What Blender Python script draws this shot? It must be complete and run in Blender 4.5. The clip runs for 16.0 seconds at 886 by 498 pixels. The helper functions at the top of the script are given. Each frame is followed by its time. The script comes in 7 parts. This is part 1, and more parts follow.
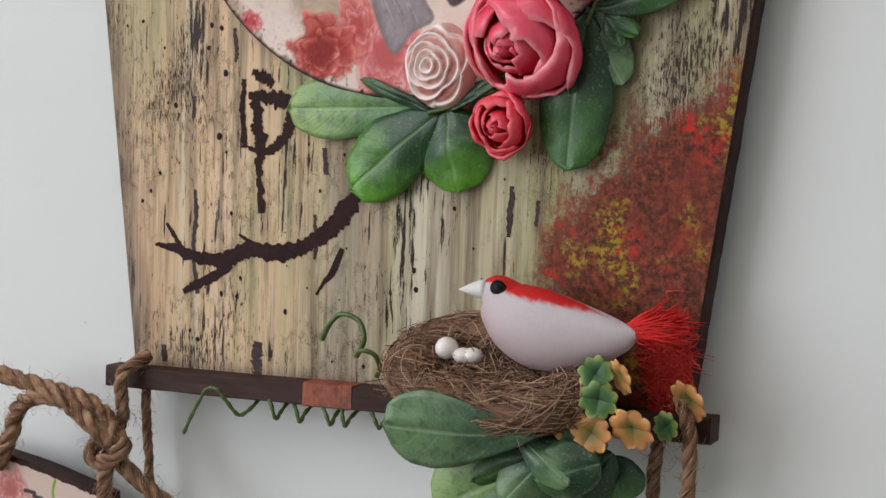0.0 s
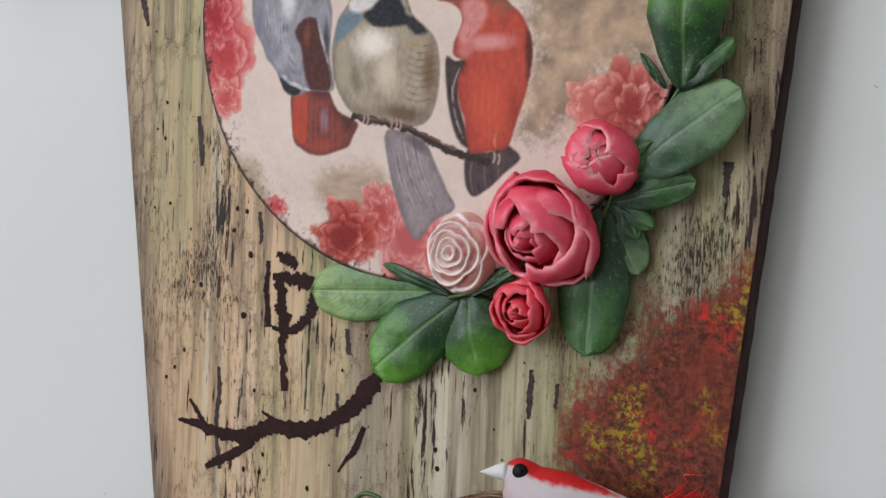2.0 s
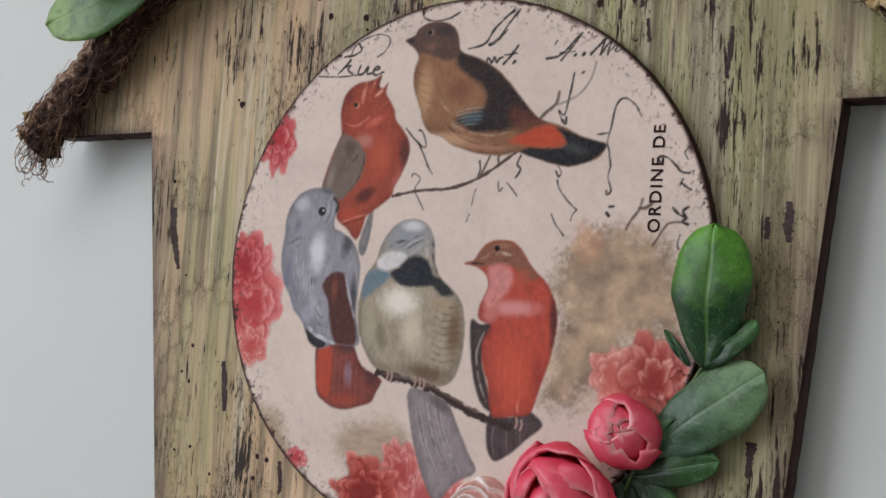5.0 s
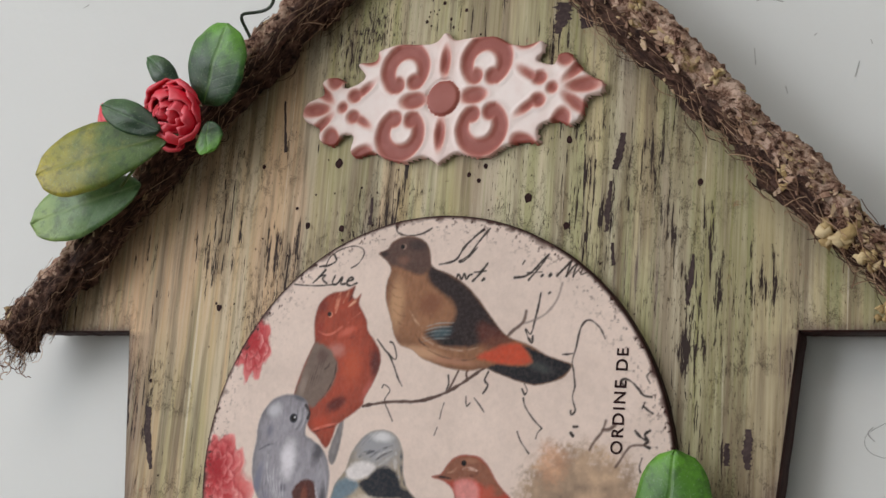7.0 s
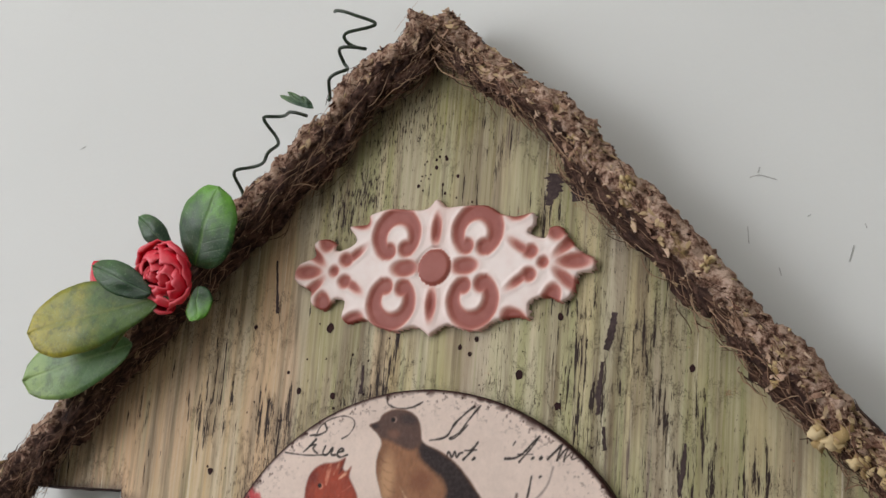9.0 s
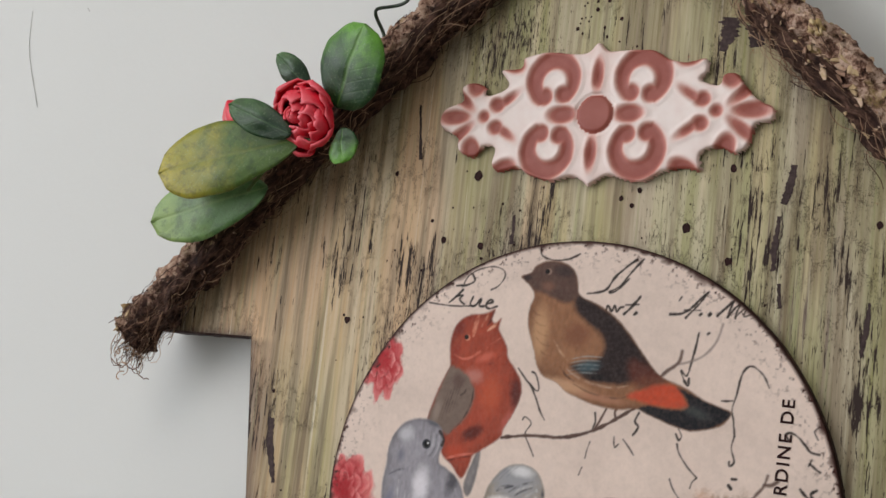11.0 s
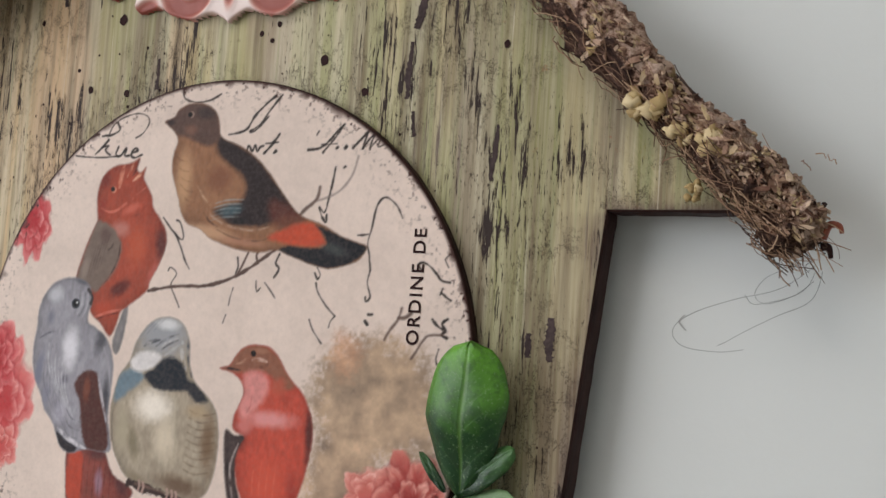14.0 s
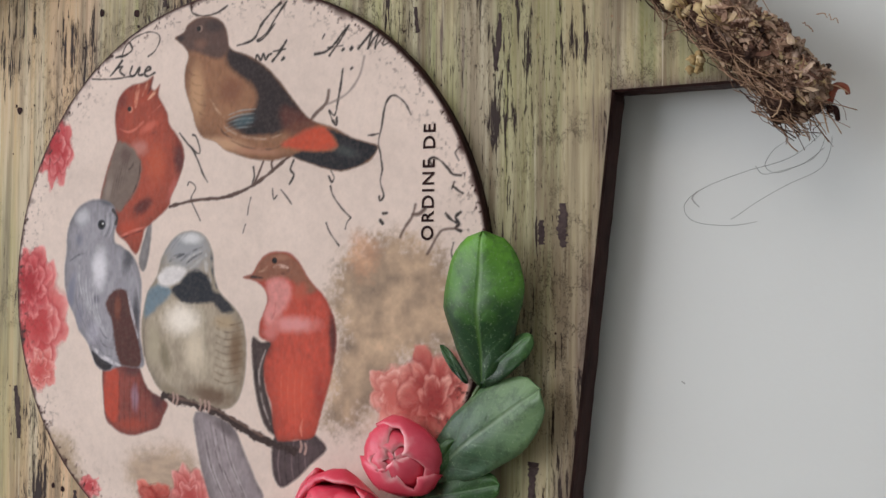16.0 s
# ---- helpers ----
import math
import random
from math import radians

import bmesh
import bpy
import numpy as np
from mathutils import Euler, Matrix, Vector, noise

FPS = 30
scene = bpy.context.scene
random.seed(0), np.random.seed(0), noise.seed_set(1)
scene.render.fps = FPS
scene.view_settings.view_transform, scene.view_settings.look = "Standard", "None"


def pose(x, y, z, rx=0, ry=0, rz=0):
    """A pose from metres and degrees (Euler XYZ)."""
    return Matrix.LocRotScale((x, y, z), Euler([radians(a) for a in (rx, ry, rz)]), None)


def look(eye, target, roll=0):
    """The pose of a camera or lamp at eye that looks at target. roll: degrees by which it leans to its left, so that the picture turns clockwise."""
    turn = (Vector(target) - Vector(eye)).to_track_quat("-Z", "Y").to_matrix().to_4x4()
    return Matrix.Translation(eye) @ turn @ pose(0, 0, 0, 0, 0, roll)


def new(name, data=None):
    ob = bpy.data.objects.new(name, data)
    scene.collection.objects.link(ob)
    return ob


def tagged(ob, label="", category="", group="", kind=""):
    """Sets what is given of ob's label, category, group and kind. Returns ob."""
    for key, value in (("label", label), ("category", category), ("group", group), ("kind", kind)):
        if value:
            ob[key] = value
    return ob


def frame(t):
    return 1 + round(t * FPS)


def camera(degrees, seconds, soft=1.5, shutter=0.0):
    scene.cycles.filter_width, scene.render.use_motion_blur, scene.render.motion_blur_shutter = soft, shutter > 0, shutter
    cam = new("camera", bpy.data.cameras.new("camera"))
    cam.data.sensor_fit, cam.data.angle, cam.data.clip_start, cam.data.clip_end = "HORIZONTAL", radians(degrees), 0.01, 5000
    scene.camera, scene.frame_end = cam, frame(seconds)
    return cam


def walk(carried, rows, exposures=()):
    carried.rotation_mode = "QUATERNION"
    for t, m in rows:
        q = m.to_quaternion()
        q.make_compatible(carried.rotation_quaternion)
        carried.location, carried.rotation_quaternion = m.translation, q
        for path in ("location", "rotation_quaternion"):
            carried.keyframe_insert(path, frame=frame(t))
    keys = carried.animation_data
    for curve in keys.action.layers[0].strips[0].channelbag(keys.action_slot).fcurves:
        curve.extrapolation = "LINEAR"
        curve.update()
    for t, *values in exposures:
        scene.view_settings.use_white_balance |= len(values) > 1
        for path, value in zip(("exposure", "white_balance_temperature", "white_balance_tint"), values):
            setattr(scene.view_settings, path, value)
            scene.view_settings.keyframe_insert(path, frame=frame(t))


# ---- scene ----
# A hand-decorated bird-house plaque on a white wall; millimetres (u across, v up) are measured from the house's eaves.
cam = camera(36.17, 16.0, soft=1.5)
PATH = [
    (0, (0.20704, -0.32995, 1.37759), (0.01276, 0.01643, 1.32989), 1.982),
    (0.5, (0.20802, -0.33452, 1.38146), (0.01129, 0.01145, 1.34154), 1.818),
    (1, (0.20712, -0.33637, 1.38442), (0.01211, 0.01142, 1.35250), 1.743),
    (1.5, (0.20629, -0.34049, 1.38942), (0.00856, 0.00678, 1.37184), 1.589),
    (2, (0.20391, -0.34432, 1.39407), (0.01018, 0.00548, 1.38362), 1.837),
    (2.5, (0.20388, -0.34898, 1.39681), (0.01337, 0.00274, 1.39604), 2.186),
    (3, (0.20334, -0.35338, 1.40186), (0.01184, -0.00227, 1.40910), 2.198),
    (3.5, (0.20200, -0.35250, 1.40701), (0.01261, -0.00048, 1.42150), 2.237),
    (3.7, (0.20169, -0.35219, 1.40848), (0.01043, -0.00143, 1.42817), 2.385),
    (5.8, (0.20207, -0.34674, 1.42489), (0.00040, -0.00552, 1.47872), 4.247),
    (6, (0.20272, -0.34612, 1.42639), (-0.00077, -0.00680, 1.48518), 4.251),
    (6.5, (0.20678, -0.34871, 1.43294), (0.00752, -0.00915, 1.50365), 4.615),
    (7, (0.21167, -0.35830, 1.44067), (0.01691, -0.01834, 1.52122), 4.601),
    (7.5, (0.21810, -0.36214, 1.44848), (0.02372, -0.02399, 1.53719), 4.839),
    (8, (0.21884, -0.36102, 1.46174), (0.02125, -0.02439, 1.54916), 4.747),
    (8.2, (0.22034, -0.36080, 1.46689), (0.02130, -0.02541, 1.55576), 4.985),
    (10.3, (0.20806, -0.35371, 1.49996), (0.00407, -0.01968, 1.58254), 3.879),
    (10.5, (0.20171, -0.35643, 1.49657), (-0.00443, -0.02099, 1.56719), 4.421),
    (11, (0.17729, -0.36023, 1.47537), (-0.03127, -0.02308, 1.52856), 6.629),
    (11.5, (0.17289, -0.35305, 1.45811), (-0.02884, -0.01049, 1.50232), 7.489),
    (12, (0.18710, -0.35307, 1.45377), (-0.01248, -0.00952, 1.49995), 7.265),
    (12.5, (0.19752, -0.35093, 1.45048), (0.00191, -0.00579, 1.50165), 7.275),
    (13, (0.20800, -0.33419, 1.45195), (0.01793, 0.01326, 1.50806), 5.769),
    (13.5, (0.22148, -0.31706, 1.45629), (0.04105, 0.03740, 1.49876), 4.414),
    (14, (0.22577, -0.31058, 1.45683), (0.05104, 0.04725, 1.49455), 3.745),
    (14.5, (0.23234, -0.30404, 1.46176), (0.05748, 0.05468, 1.48893), 2.759),
    (15, (0.24811, -0.29932, 1.45980), (0.06133, 0.05202, 1.50069), 1.057),
    (15.5, (0.24572, -0.29555, 1.45228), (0.05210, 0.05303, 1.48389), 0.234),
    (16, (0.23881, -0.30262, 1.44623), (0.04549, 0.04706, 1.46498), 0.436),
]

walk(cam, [(t, look(eye, target, roll)) for t, eye, target, roll in PATH],
     exposures=[(0, 0.16, 6450, 17), (3.5, -0.08, 6250, 18), (6, -0.18, 6450, 16), (7.2, -0.03, 6600, 17), (11, -0.08, 6650, 17), (11.5, -0.18, 6500, 16), (12.5, -0.2, 6550, 17), (14.5, 0.1, 6550, 16), (15.2, 0.12, 6520, 17), (16, 0.04, 6500, 18)])

# ---- light: assumed unseen window on the left, added overhead fill, white walls all round ----
world = bpy.data.worlds.new("world")
world.use_nodes = True
scene.world = world
wn = world.node_tree.nodes
sky = wn.new("ShaderNodeTexSky")
sky.sky_type, sky.sun_disc = "NISHITA", False
sky.sun_elevation, sky.sun_rotation = radians(40), radians(200)
world.node_tree.links.new(sky.outputs[0], wn["Background"].inputs[0])
wn["Background"].inputs[1].default_value = 0.08


def area_lamp(name, m, sx, sy, power, colour):
    d = bpy.data.lights.new(name, "AREA")
    d.shape, d.size, d.size_y, d.energy, d.color = "RECTANGLE", sx, sy, power, colour
    ob = new(name, d)
    ob.matrix_world = m
    return ob


# Soft side light for an assumed window; no window is in view.
area_lamp("assumed_window_light", look((-1.56, -1.40, 1.74), (0, 0, 1.5)), 1.75, 1.35, 28, (0.92, 0.97, 1.0))
# Fill light added from above; it belongs to no visible lamp.
area_lamp("added_overhead_fill", look((-0.25, -1.0, 2.50), (-0.25, -1.0, 0)), 0.9, 0.9, 6.0, (1.0, 0.95, 0.88))

MM = 0.001
H0 = 1.5          # height of the eaves above the floor
WALL_Y = 0.0120   # the wall's face


# ---- mesh helpers ----
def mesh_object(name, verts, faces, mats, parent=None, label="", smooth=True, idx=None, attrs=None):
    me = bpy.data.meshes.new(name)
    me.from_pydata([tuple(v) for v in verts], [], [tuple(f) for f in faces])
    for m in (mats if isinstance(mats, (list, tuple)) else [mats]):
        me.materials.append(m)
    if smooth:
        me.polygons.foreach_set("use_smooth", np.ones(len(me.polygons), bool))
    if idx is not None:
        me.polygons.foreach_set("material_index", np.asarray(idx, np.int32))
    for key, (kind, values) in (attrs or {}).items():
        a = me.attributes.new(key, kind, "POINT")
        a.data.foreach_set("color" if kind == "FLOAT_COLOR" else "value", np.asarray(values, np.float32).ravel())
    me.update()
    ob = new(name, me)
    if parent:
        ob.parent = parent
    if label:
        ob["label"] = label
    return ob


def part(name, bm, material, parent, label=""):
    """Links a bmesh as one mesh object under a thing or a part."""
    me = bpy.data.meshes.new(name)
    bm.to_mesh(me)
    bm.free()
    me.materials.append(material)
    ob = new(name, me)
    ob.parent = parent
    if label:
        ob["label"] = label
    return ob


def thing(name, label, category, group="", kind=""):
    return tagged(new(name), label, category, group, kind)


class Build:
    """Collects vertices and faces of several pieces into one mesh."""

    def __init__(self):
        self.v, self.f, self.m, self.a = [], [], [], []

    def add(self, verts, faces, mat=0, attr=None):
        n = len(self.v)
        self.v += [tuple(p) for p in verts]
        self.f += [tuple(i + n for i in f) for f in faces]
        self.m += [mat] * len(faces)
        self.a += list(attr) if attr is not None else [0.0] * len(verts)

    def make(self, name, mats, parent=None, label="", smooth=True, key="tone"):
        return mesh_object(name, self.v, self.f, mats, parent, label, smooth, self.m, {key: ("FLOAT", self.a)})


def box(name, lo, hi, mat, parent=None, label="", bevel=0.0):
    bm = bmesh.new()
    bmesh.ops.create_cube(bm, size=1.0)
    for v in bm.verts:
        v.co = Vector([(a + b) / 2 + c * (b - a) for a, b, c in zip(lo, hi, v.co)])
    if bevel:
        bmesh.ops.bevel(bm, geom=bm.edges[:], offset=bevel, segments=2, affect="EDGES")
    return part(name, bm, mat, parent, label)


def smooth_line(pts, n, closed=False):
    """Catmull-Rom through the points, n samples in all."""
    p = np.asarray(pts, float)
    k = len(p)
    segs = k if closed else k - 1
    t = np.linspace(0, segs, n, endpoint=not closed)
    i = np.minimum(t.astype(int), segs - 1)
    s = (t - i)[:, None]
    g = (lambda j: p[j % k]) if closed else (lambda j: p[np.clip(j, 0, k - 1)])
    a, b, c, d = g(i - 1), g(i), g(i + 1), g(i + 2)
    return 0.5 * (2 * b + (c - a) * s + (2 * a - 5 * b + 4 * c - d) * s**2 + (3 * b - a - 3 * c + d) * s**3)


def fbm(x, y, z=0.0, octaves=4):
    """Cheap smooth noise in about -1..1, on arrays."""
    x, y, z = np.broadcast_arrays(np.asarray(x, float), np.asarray(y, float), np.asarray(z, float))
    out, amp, tot = np.zeros(x.shape), 1.0, 0.0
    for o in range(octaves):
        k = 2.0**o
        out += amp * lattice(x * k + 17 * o, y * k - 31 * o, z * k + 7 * o)
        tot += amp
        amp *= 0.5
    return out / tot * 1.6


def lattice(x, y, z):
    xi, yi, zi = (np.floor(q).astype(np.int64) for q in (x, y, z))
    fx, fy, fz = (q - np.floor(q) for q in (x, y, z))
    fx, fy, fz = (q * q * (3 - 2 * q) for q in (fx, fy, fz))

    def rnd(i, j, k):
        h = (i * 374761393 + j * 668265263 + k * 2147483647 + 1013) & 0x7FFFFFFF
        h = ((h ^ (h >> 13)) * 1274126177) & 0x7FFFFFFF
        return ((h ^ (h >> 16)) & 0xFFFF) / 32767.5 - 1.0

    def mix(a, b, t):
        return a + (b - a) * t

    c = [[mix(rnd(xi, yi + j, zi + k), rnd(xi + 1, yi + j, zi + k), fx) for j in (0, 1)] for k in (0, 1)]
    return mix(mix(c[0][0], c[0][1], fy), mix(c[1][0], c[1][1], fy), fz)


def sdf(u, v, poly):
    """Signed distance to a closed outline, negative inside."""
    p = np.asarray(poly, float)
    q = np.roll(p, -1, 0)
    best, inside = np.full(u.shape, 1e9), np.zeros(u.shape, bool)
    for (ax, ay), (bx, by) in zip(p, q):
        ex, ey = bx - ax, by - ay
        t = np.clip(((u - ax) * ex + (v - ay) * ey) / (ex * ex + ey * ey + 1e-12), 0, 1)
        best = np.minimum(best, (u - ax - t * ex) ** 2 + (v - ay - t * ey) ** 2)
        if ay != by:
            inside ^= ((ay > v) != (by > v)) & (u < ex * (v - ay) / (by - ay) + ax)
    return np.where(inside, -1, 1) * np.sqrt(best)


def tube(path, radius, sides=8, closed=False, squash=1.0):
    """Vertices and faces of a tube along a path; radius a number or one per point."""
    p = np.asarray(path, float)
    n = len(p)
    r = np.broadcast_to(np.asarray(radius, float), (n,))
    tan = np.gradient(p, axis=0)
    if closed:
        tan = np.roll(p, -1, 0) - np.roll(p, 1, 0)
    tan /= np.linalg.norm(tan, axis=1, keepdims=True) + 1e-12
    side = np.cross(tan[0], (0.1, -1, 0.2))
    verts = []
    for i in range(n):
        side = side - tan[i] * (side @ tan[i])
        side /= np.linalg.norm(side) + 1e-12
        up = np.cross(tan[i], side)
        for k in range(sides):
            a = 2 * math.pi * k / sides
            verts.append(p[i] + r[i] * (math.cos(a) * side + squash * math.sin(a) * up))
    faces = []
    for i in range(n if closed else n - 1):
        j = (i + 1) % n
        for k in range(sides):
            l = (k + 1) % sides
            faces.append((i * sides + k, i * sides + l, j * sides + l, j * sides + k))
    if not closed:
        faces += [tuple(range(sides - 1, -1, -1)), tuple((n - 1) * sides + k for k in range(sides))]
    return verts, faces


def at(u, v, y=0.0):
    """A place on the plaque: millimetres across, up, and out of the board's face (towards the room)."""
    return np.array([u * MM, -y * MM, H0 + v * MM])


def at_all(pts):
    p = np.asarray(pts, float)
    return np.stack([p[:, 0] * MM, -p[:, 2] * MM, H0 + p[:, 1] * MM], 1)

# ---- materials ----
class Nodes:
    def __init__(self, name):
        self.mat = bpy.data.materials.new(name)
        self.mat.use_nodes = True
        self.t = self.mat.node_tree
        self.bsdf = self.t.nodes["Principled BSDF"]

    def n(self, kind, **kw):
        node = self.t.nodes.new("ShaderNode" + kind)
        for k, v in kw.items():
            node.inputs[k].default_value = v
        return node

    def link(self, a, b):
        self.t.links.new(a, b)

    def coords(self, scale=(1, 1, 1)):
        c, m = self.n("TexCoord"), self.n("Mapping", Scale=scale)
        self.link(c.outputs["Object"], m.inputs["Vector"])
        return m.outputs[0]

    def noise(self, scale, detail=4.0, rough=0.55, stretch=(1, 1, 1)):
        t = self.n("TexNoise", Scale=scale, Detail=detail, Roughness=rough)
        self.link(self.coords(stretch), t.inputs["Vector"])
        return t.outputs["Fac"]

    def ramp(self, fac, stops, smooth=True):
        r = self.n("ValToRGB")
        el = r.color_ramp.elements
        while len(el) < len(stops):
            el.new(0.5)
        for e, (p, c) in zip(el, stops):
            e.position = p
            e.color = (*c, 1) if hasattr(c, "__len__") else (c, c, c, 1)
        self.link(fac, r.inputs[0])
        return r.outputs[0]

    def mix(self, fac, a, b, how="MIX"):
        m = self.t.nodes.new("ShaderNodeMix")
        m.data_type, m.blend_type = "RGBA", how
        for sock, val in ((m.inputs[0], fac), (m.inputs[6], a), (m.inputs[7], b)):
            if hasattr(val, "is_linked"):
                self.link(val, sock)
            elif hasattr(val, "__len__"):
                sock.default_value = (*val, 1)
            else:
                sock.default_value = val if sock is m.inputs[0] else (val, val, val, 1)
        return m.outputs[2]

    def math(self, op, a, b=0.0):
        m = self.t.nodes.new("ShaderNodeMath")
        m.operation = op
        for sock, val in ((m.inputs[0], a), (m.inputs[1], b)):
            if hasattr(val, "is_linked"):
                self.link(val, sock)
            else:
                sock.default_value = val
        return m.outputs[0]

    def attr(self, name, out="Fac"):
        a = self.n("Attribute")
        a.attribute_name = name
        return a.outputs[out]

    def done(self, colour, rough=0.6, height=None, bump=0.3, dist=0.001, metal=0.0, spec=0.5):
        for sock, val in ((self.bsdf.inputs["Base Color"], colour), (self.bsdf.inputs["Roughness"], rough)):
            if hasattr(val, "is_linked"):
                self.link(val, sock)
            elif hasattr(val, "__len__"):
                sock.default_value = (*val, 1)
            else:
                sock.default_value = val
        self.bsdf.inputs["Metallic"].default_value = metal
        self.bsdf.inputs["Specular IOR Level"].default_value = spec
        if height is not None:
            b = self.n("Bump", Strength=bump, Distance=dist)
            self.link(height, b.inputs["Height"])
            self.link(b.outputs[0], self.bsdf.inputs["Normal"])
        return self.mat


def speckled(name, dark, light, scale, rough=0.6, bump=0.3, dist=0.0005, stretch=(1, 1, 1), lo=0.3, hi=0.7, spec=0.5):
    s = Nodes(name)
    f = s.noise(scale, 6.0, 0.65, stretch)
    g = s.noise(scale * 0.17, 3.0, 0.5, stretch)
    f2 = s.math("ADD", s.math("MULTIPLY", f, 0.65), s.math("MULTIPLY", g, 0.35))
    return s.done(s.ramp(f2, [(lo, dark), (hi, light)]), rough, f, bump, dist, spec=spec)


def wall_paint():
    s = Nodes("white_wall_paint")
    big, fine = s.noise(2.5, 3.0), s.noise(260.0, 3.0)
    mid = s.noise(24.0, 5.0, 0.6)
    c = s.ramp(big, [(0.3, (0.676, 0.70, 0.678)), (0.7, (0.738, 0.762, 0.738))])
    c = s.mix(s.ramp(mid, [(0.66, 0.0), (0.8, 0.25)]), c, (0.60, 0.60, 0.59))
    return s.done(c, 0.75, s.math("ADD", fine, s.math("MULTIPLY", mid, 2.0)), 0.12, 0.0006, spec=0.3)


WALL = wall_paint()
FLOOR = speckled("oak_floor", (0.16, 0.10, 0.06), (0.32, 0.21, 0.13), 9.0, 0.45, stretch=(1, 8, 1))
CEIL = speckled("white_ceiling_paint", (0.74, 0.74, 0.73), (0.8, 0.8, 0.79), 30.0, 0.8)


def rgb(r, g, b):
    """Linear colour from a screen colour."""
    return tuple(((c / 255 + 0.055) / 1.055) ** 2.4 if c > 10 else c / 255 / 12.92 for c in (r, g, b))


def board_paint():
    """Brushed green, cream and peach paint over dark brown, crackled and spattered; sponged rust-red where "rust" says so."""
    s = Nodes("crackled_paint")
    base = s.attr("paint", "Color")
    streak = s.noise(1.0, 5.0, 0.6, (900, 900, 22))
    wide = s.noise(1.0, 4.0, 0.6, (240, 240, 12))
    c = s.mix(s.ramp(streak, [(0.35, 0.0), (0.72, 0.42)]), base, rgb(218, 208, 182))
    c = s.mix(s.ramp(wide, [(0.36, 0.8), (0.53, 0.0)]), c, rgb(122, 106, 84))
    c = s.mix(s.ramp(s.noise(1.0, 5.0, 0.6, (500, 500, 9)), [(0.56, 0.0), (0.74, 0.7)]), c, rgb(152, 156, 114))
    c = s.mix(s.ramp(s.noise(1.0, 6.0, 0.7, (420, 420, 7)), [(0.60, 0.0), (0.70, 0.75)]), c, rgb(222, 214, 190))
    mauve = s.math("MULTIPLY", s.ramp(s.noise(1.0, 6.0, 0.7, (760, 760, 20)), [(0.55, 0.0), (0.64, 1.0)]), s.ramp(s.noise(1.0, 3.0, 0.5, (38, 38, 14)), [(0.54, 0.0), (0.66, 0.85)]))
    c = s.mix(mauve, c, rgb(98, 80, 80))
    # short upright cracks, gathered in ragged clusters
    crazed = s.attr("crazed")
    crack = s.noise(1.0, 7.0, 0.72, (620, 620, 52))
    density = s.math("ADD", s.math("ADD", crack, s.math("MULTIPLY", s.noise(1.0, 3.0, 0.6, (42, 42, 15)), 0.62)), s.math("MULTIPLY", crazed, 0.10))
    m1 = s.ramp(density, [(0.918, 0.0), (0.935, 1.0)])
    crack2 = s.noise(1.0, 6.0, 0.75, (1700, 1700, 300))
    d2 = s.math("ADD", s.math("ADD", crack2, s.math("MULTIPLY", s.noise(26.0, 3.0), 0.55)), s.math("MULTIPLY", crazed, 0.13))
    m2 = s.ramp(d2, [(0.892, 0.0), (0.91, 0.95)])
    vor = s.n("TexVoronoi", Scale=1.0)
    vor.feature = "DISTANCE_TO_EDGE"
    warp = s.n("TexNoise", Scale=500.0)
    cc = s.coords((260, 260, 105))
    add = s.n("VectorMath")
    s.link(cc, add.inputs[0])
    s.link(warp.outputs["Color"], add.inputs[1])
    s.link(add.outputs[0], vor.inputs["Vector"])
    m3 = s.math("MULTIPLY", s.ramp(vor.outputs["Distance"], [(0.012, 0.62), (0.04, 0.0)]), s.ramp(s.math("ADD", s.noise(33.0, 3.0), s.math("MULTIPLY", crazed, 0.12)), [(0.50, 0.0), (0.57, 1.0)]))
    long_ = s.noise(1.0, 6.0, 0.7, (300, 300, 16))
    m4 = s.ramp(s.math("ADD", long_, s.math("MULTIPLY", s.noise(1.0, 8.0, 0.8, (900, 900, 240)), 0.35)), [(0.838, 0.0), (0.862, 0.9)])
    dark = s.math("MAXIMUM", s.math("MAXIMUM", m1, m2), s.math("MAXIMUM", m3, m4))
    c = s.mix(dark, c, rgb(54, 42, 38))
    # sponged rust
    rust = s.attr("rust")
    grain, lump = s.noise(430.0, 8.0, 0.78), s.noise(75.0, 4.0, 0.6)
    rc = s.ramp(grain, [(0.36, rgb(48, 31, 28)), (0.44, rgb(84, 48, 37)), (0.53, rgb(124, 63, 46)), (0.60, rgb(146, 78, 56)), (0.70, rgb(176, 62, 48))])
    rc = s.mix(s.math("MULTIPLY", s.ramp(s.noise(58.0, 4.0, 0.7), [(0.55, 0.0), (0.66, 0.9)]), s.ramp(s.noise(300.0, 4.0, 0.7), [(0.45, 0.0), (0.54, 1.0)])), rc, rgb(206, 52, 46))
    rc = s.mix(s.math("MULTIPLY", s.ramp(s.noise(61.0, 3.0), [(0.52, 0.0), (0.60, 0.95)]), s.ramp(s.noise(480.0, 4.0, 0.7), [(0.48, 0.0), (0.55, 1.0)])), rc, rgb(166, 144, 44))
    rc = s.mix(s.ramp(s.noise(150.0, 6.0, 0.75), [(0.36, 0.8), (0.47, 0.0)]), rc, rgb(70, 44, 36))
    rc = s.mix(s.ramp(s.noise(48.0, 4.0, 0.6), [(0.52, 0.0), (0.66, 0.6)]), rc, rgb(142, 64, 50))
    edge = s.math("ADD", rust, s.math("MULTIPLY", s.math("SUBTRACT", s.math("ADD", lump, grain), 1.0), 1.5))
    c = s.mix(s.ramp(edge, [(0.30, 0.0), (0.64, 1.0)]), c, rc)
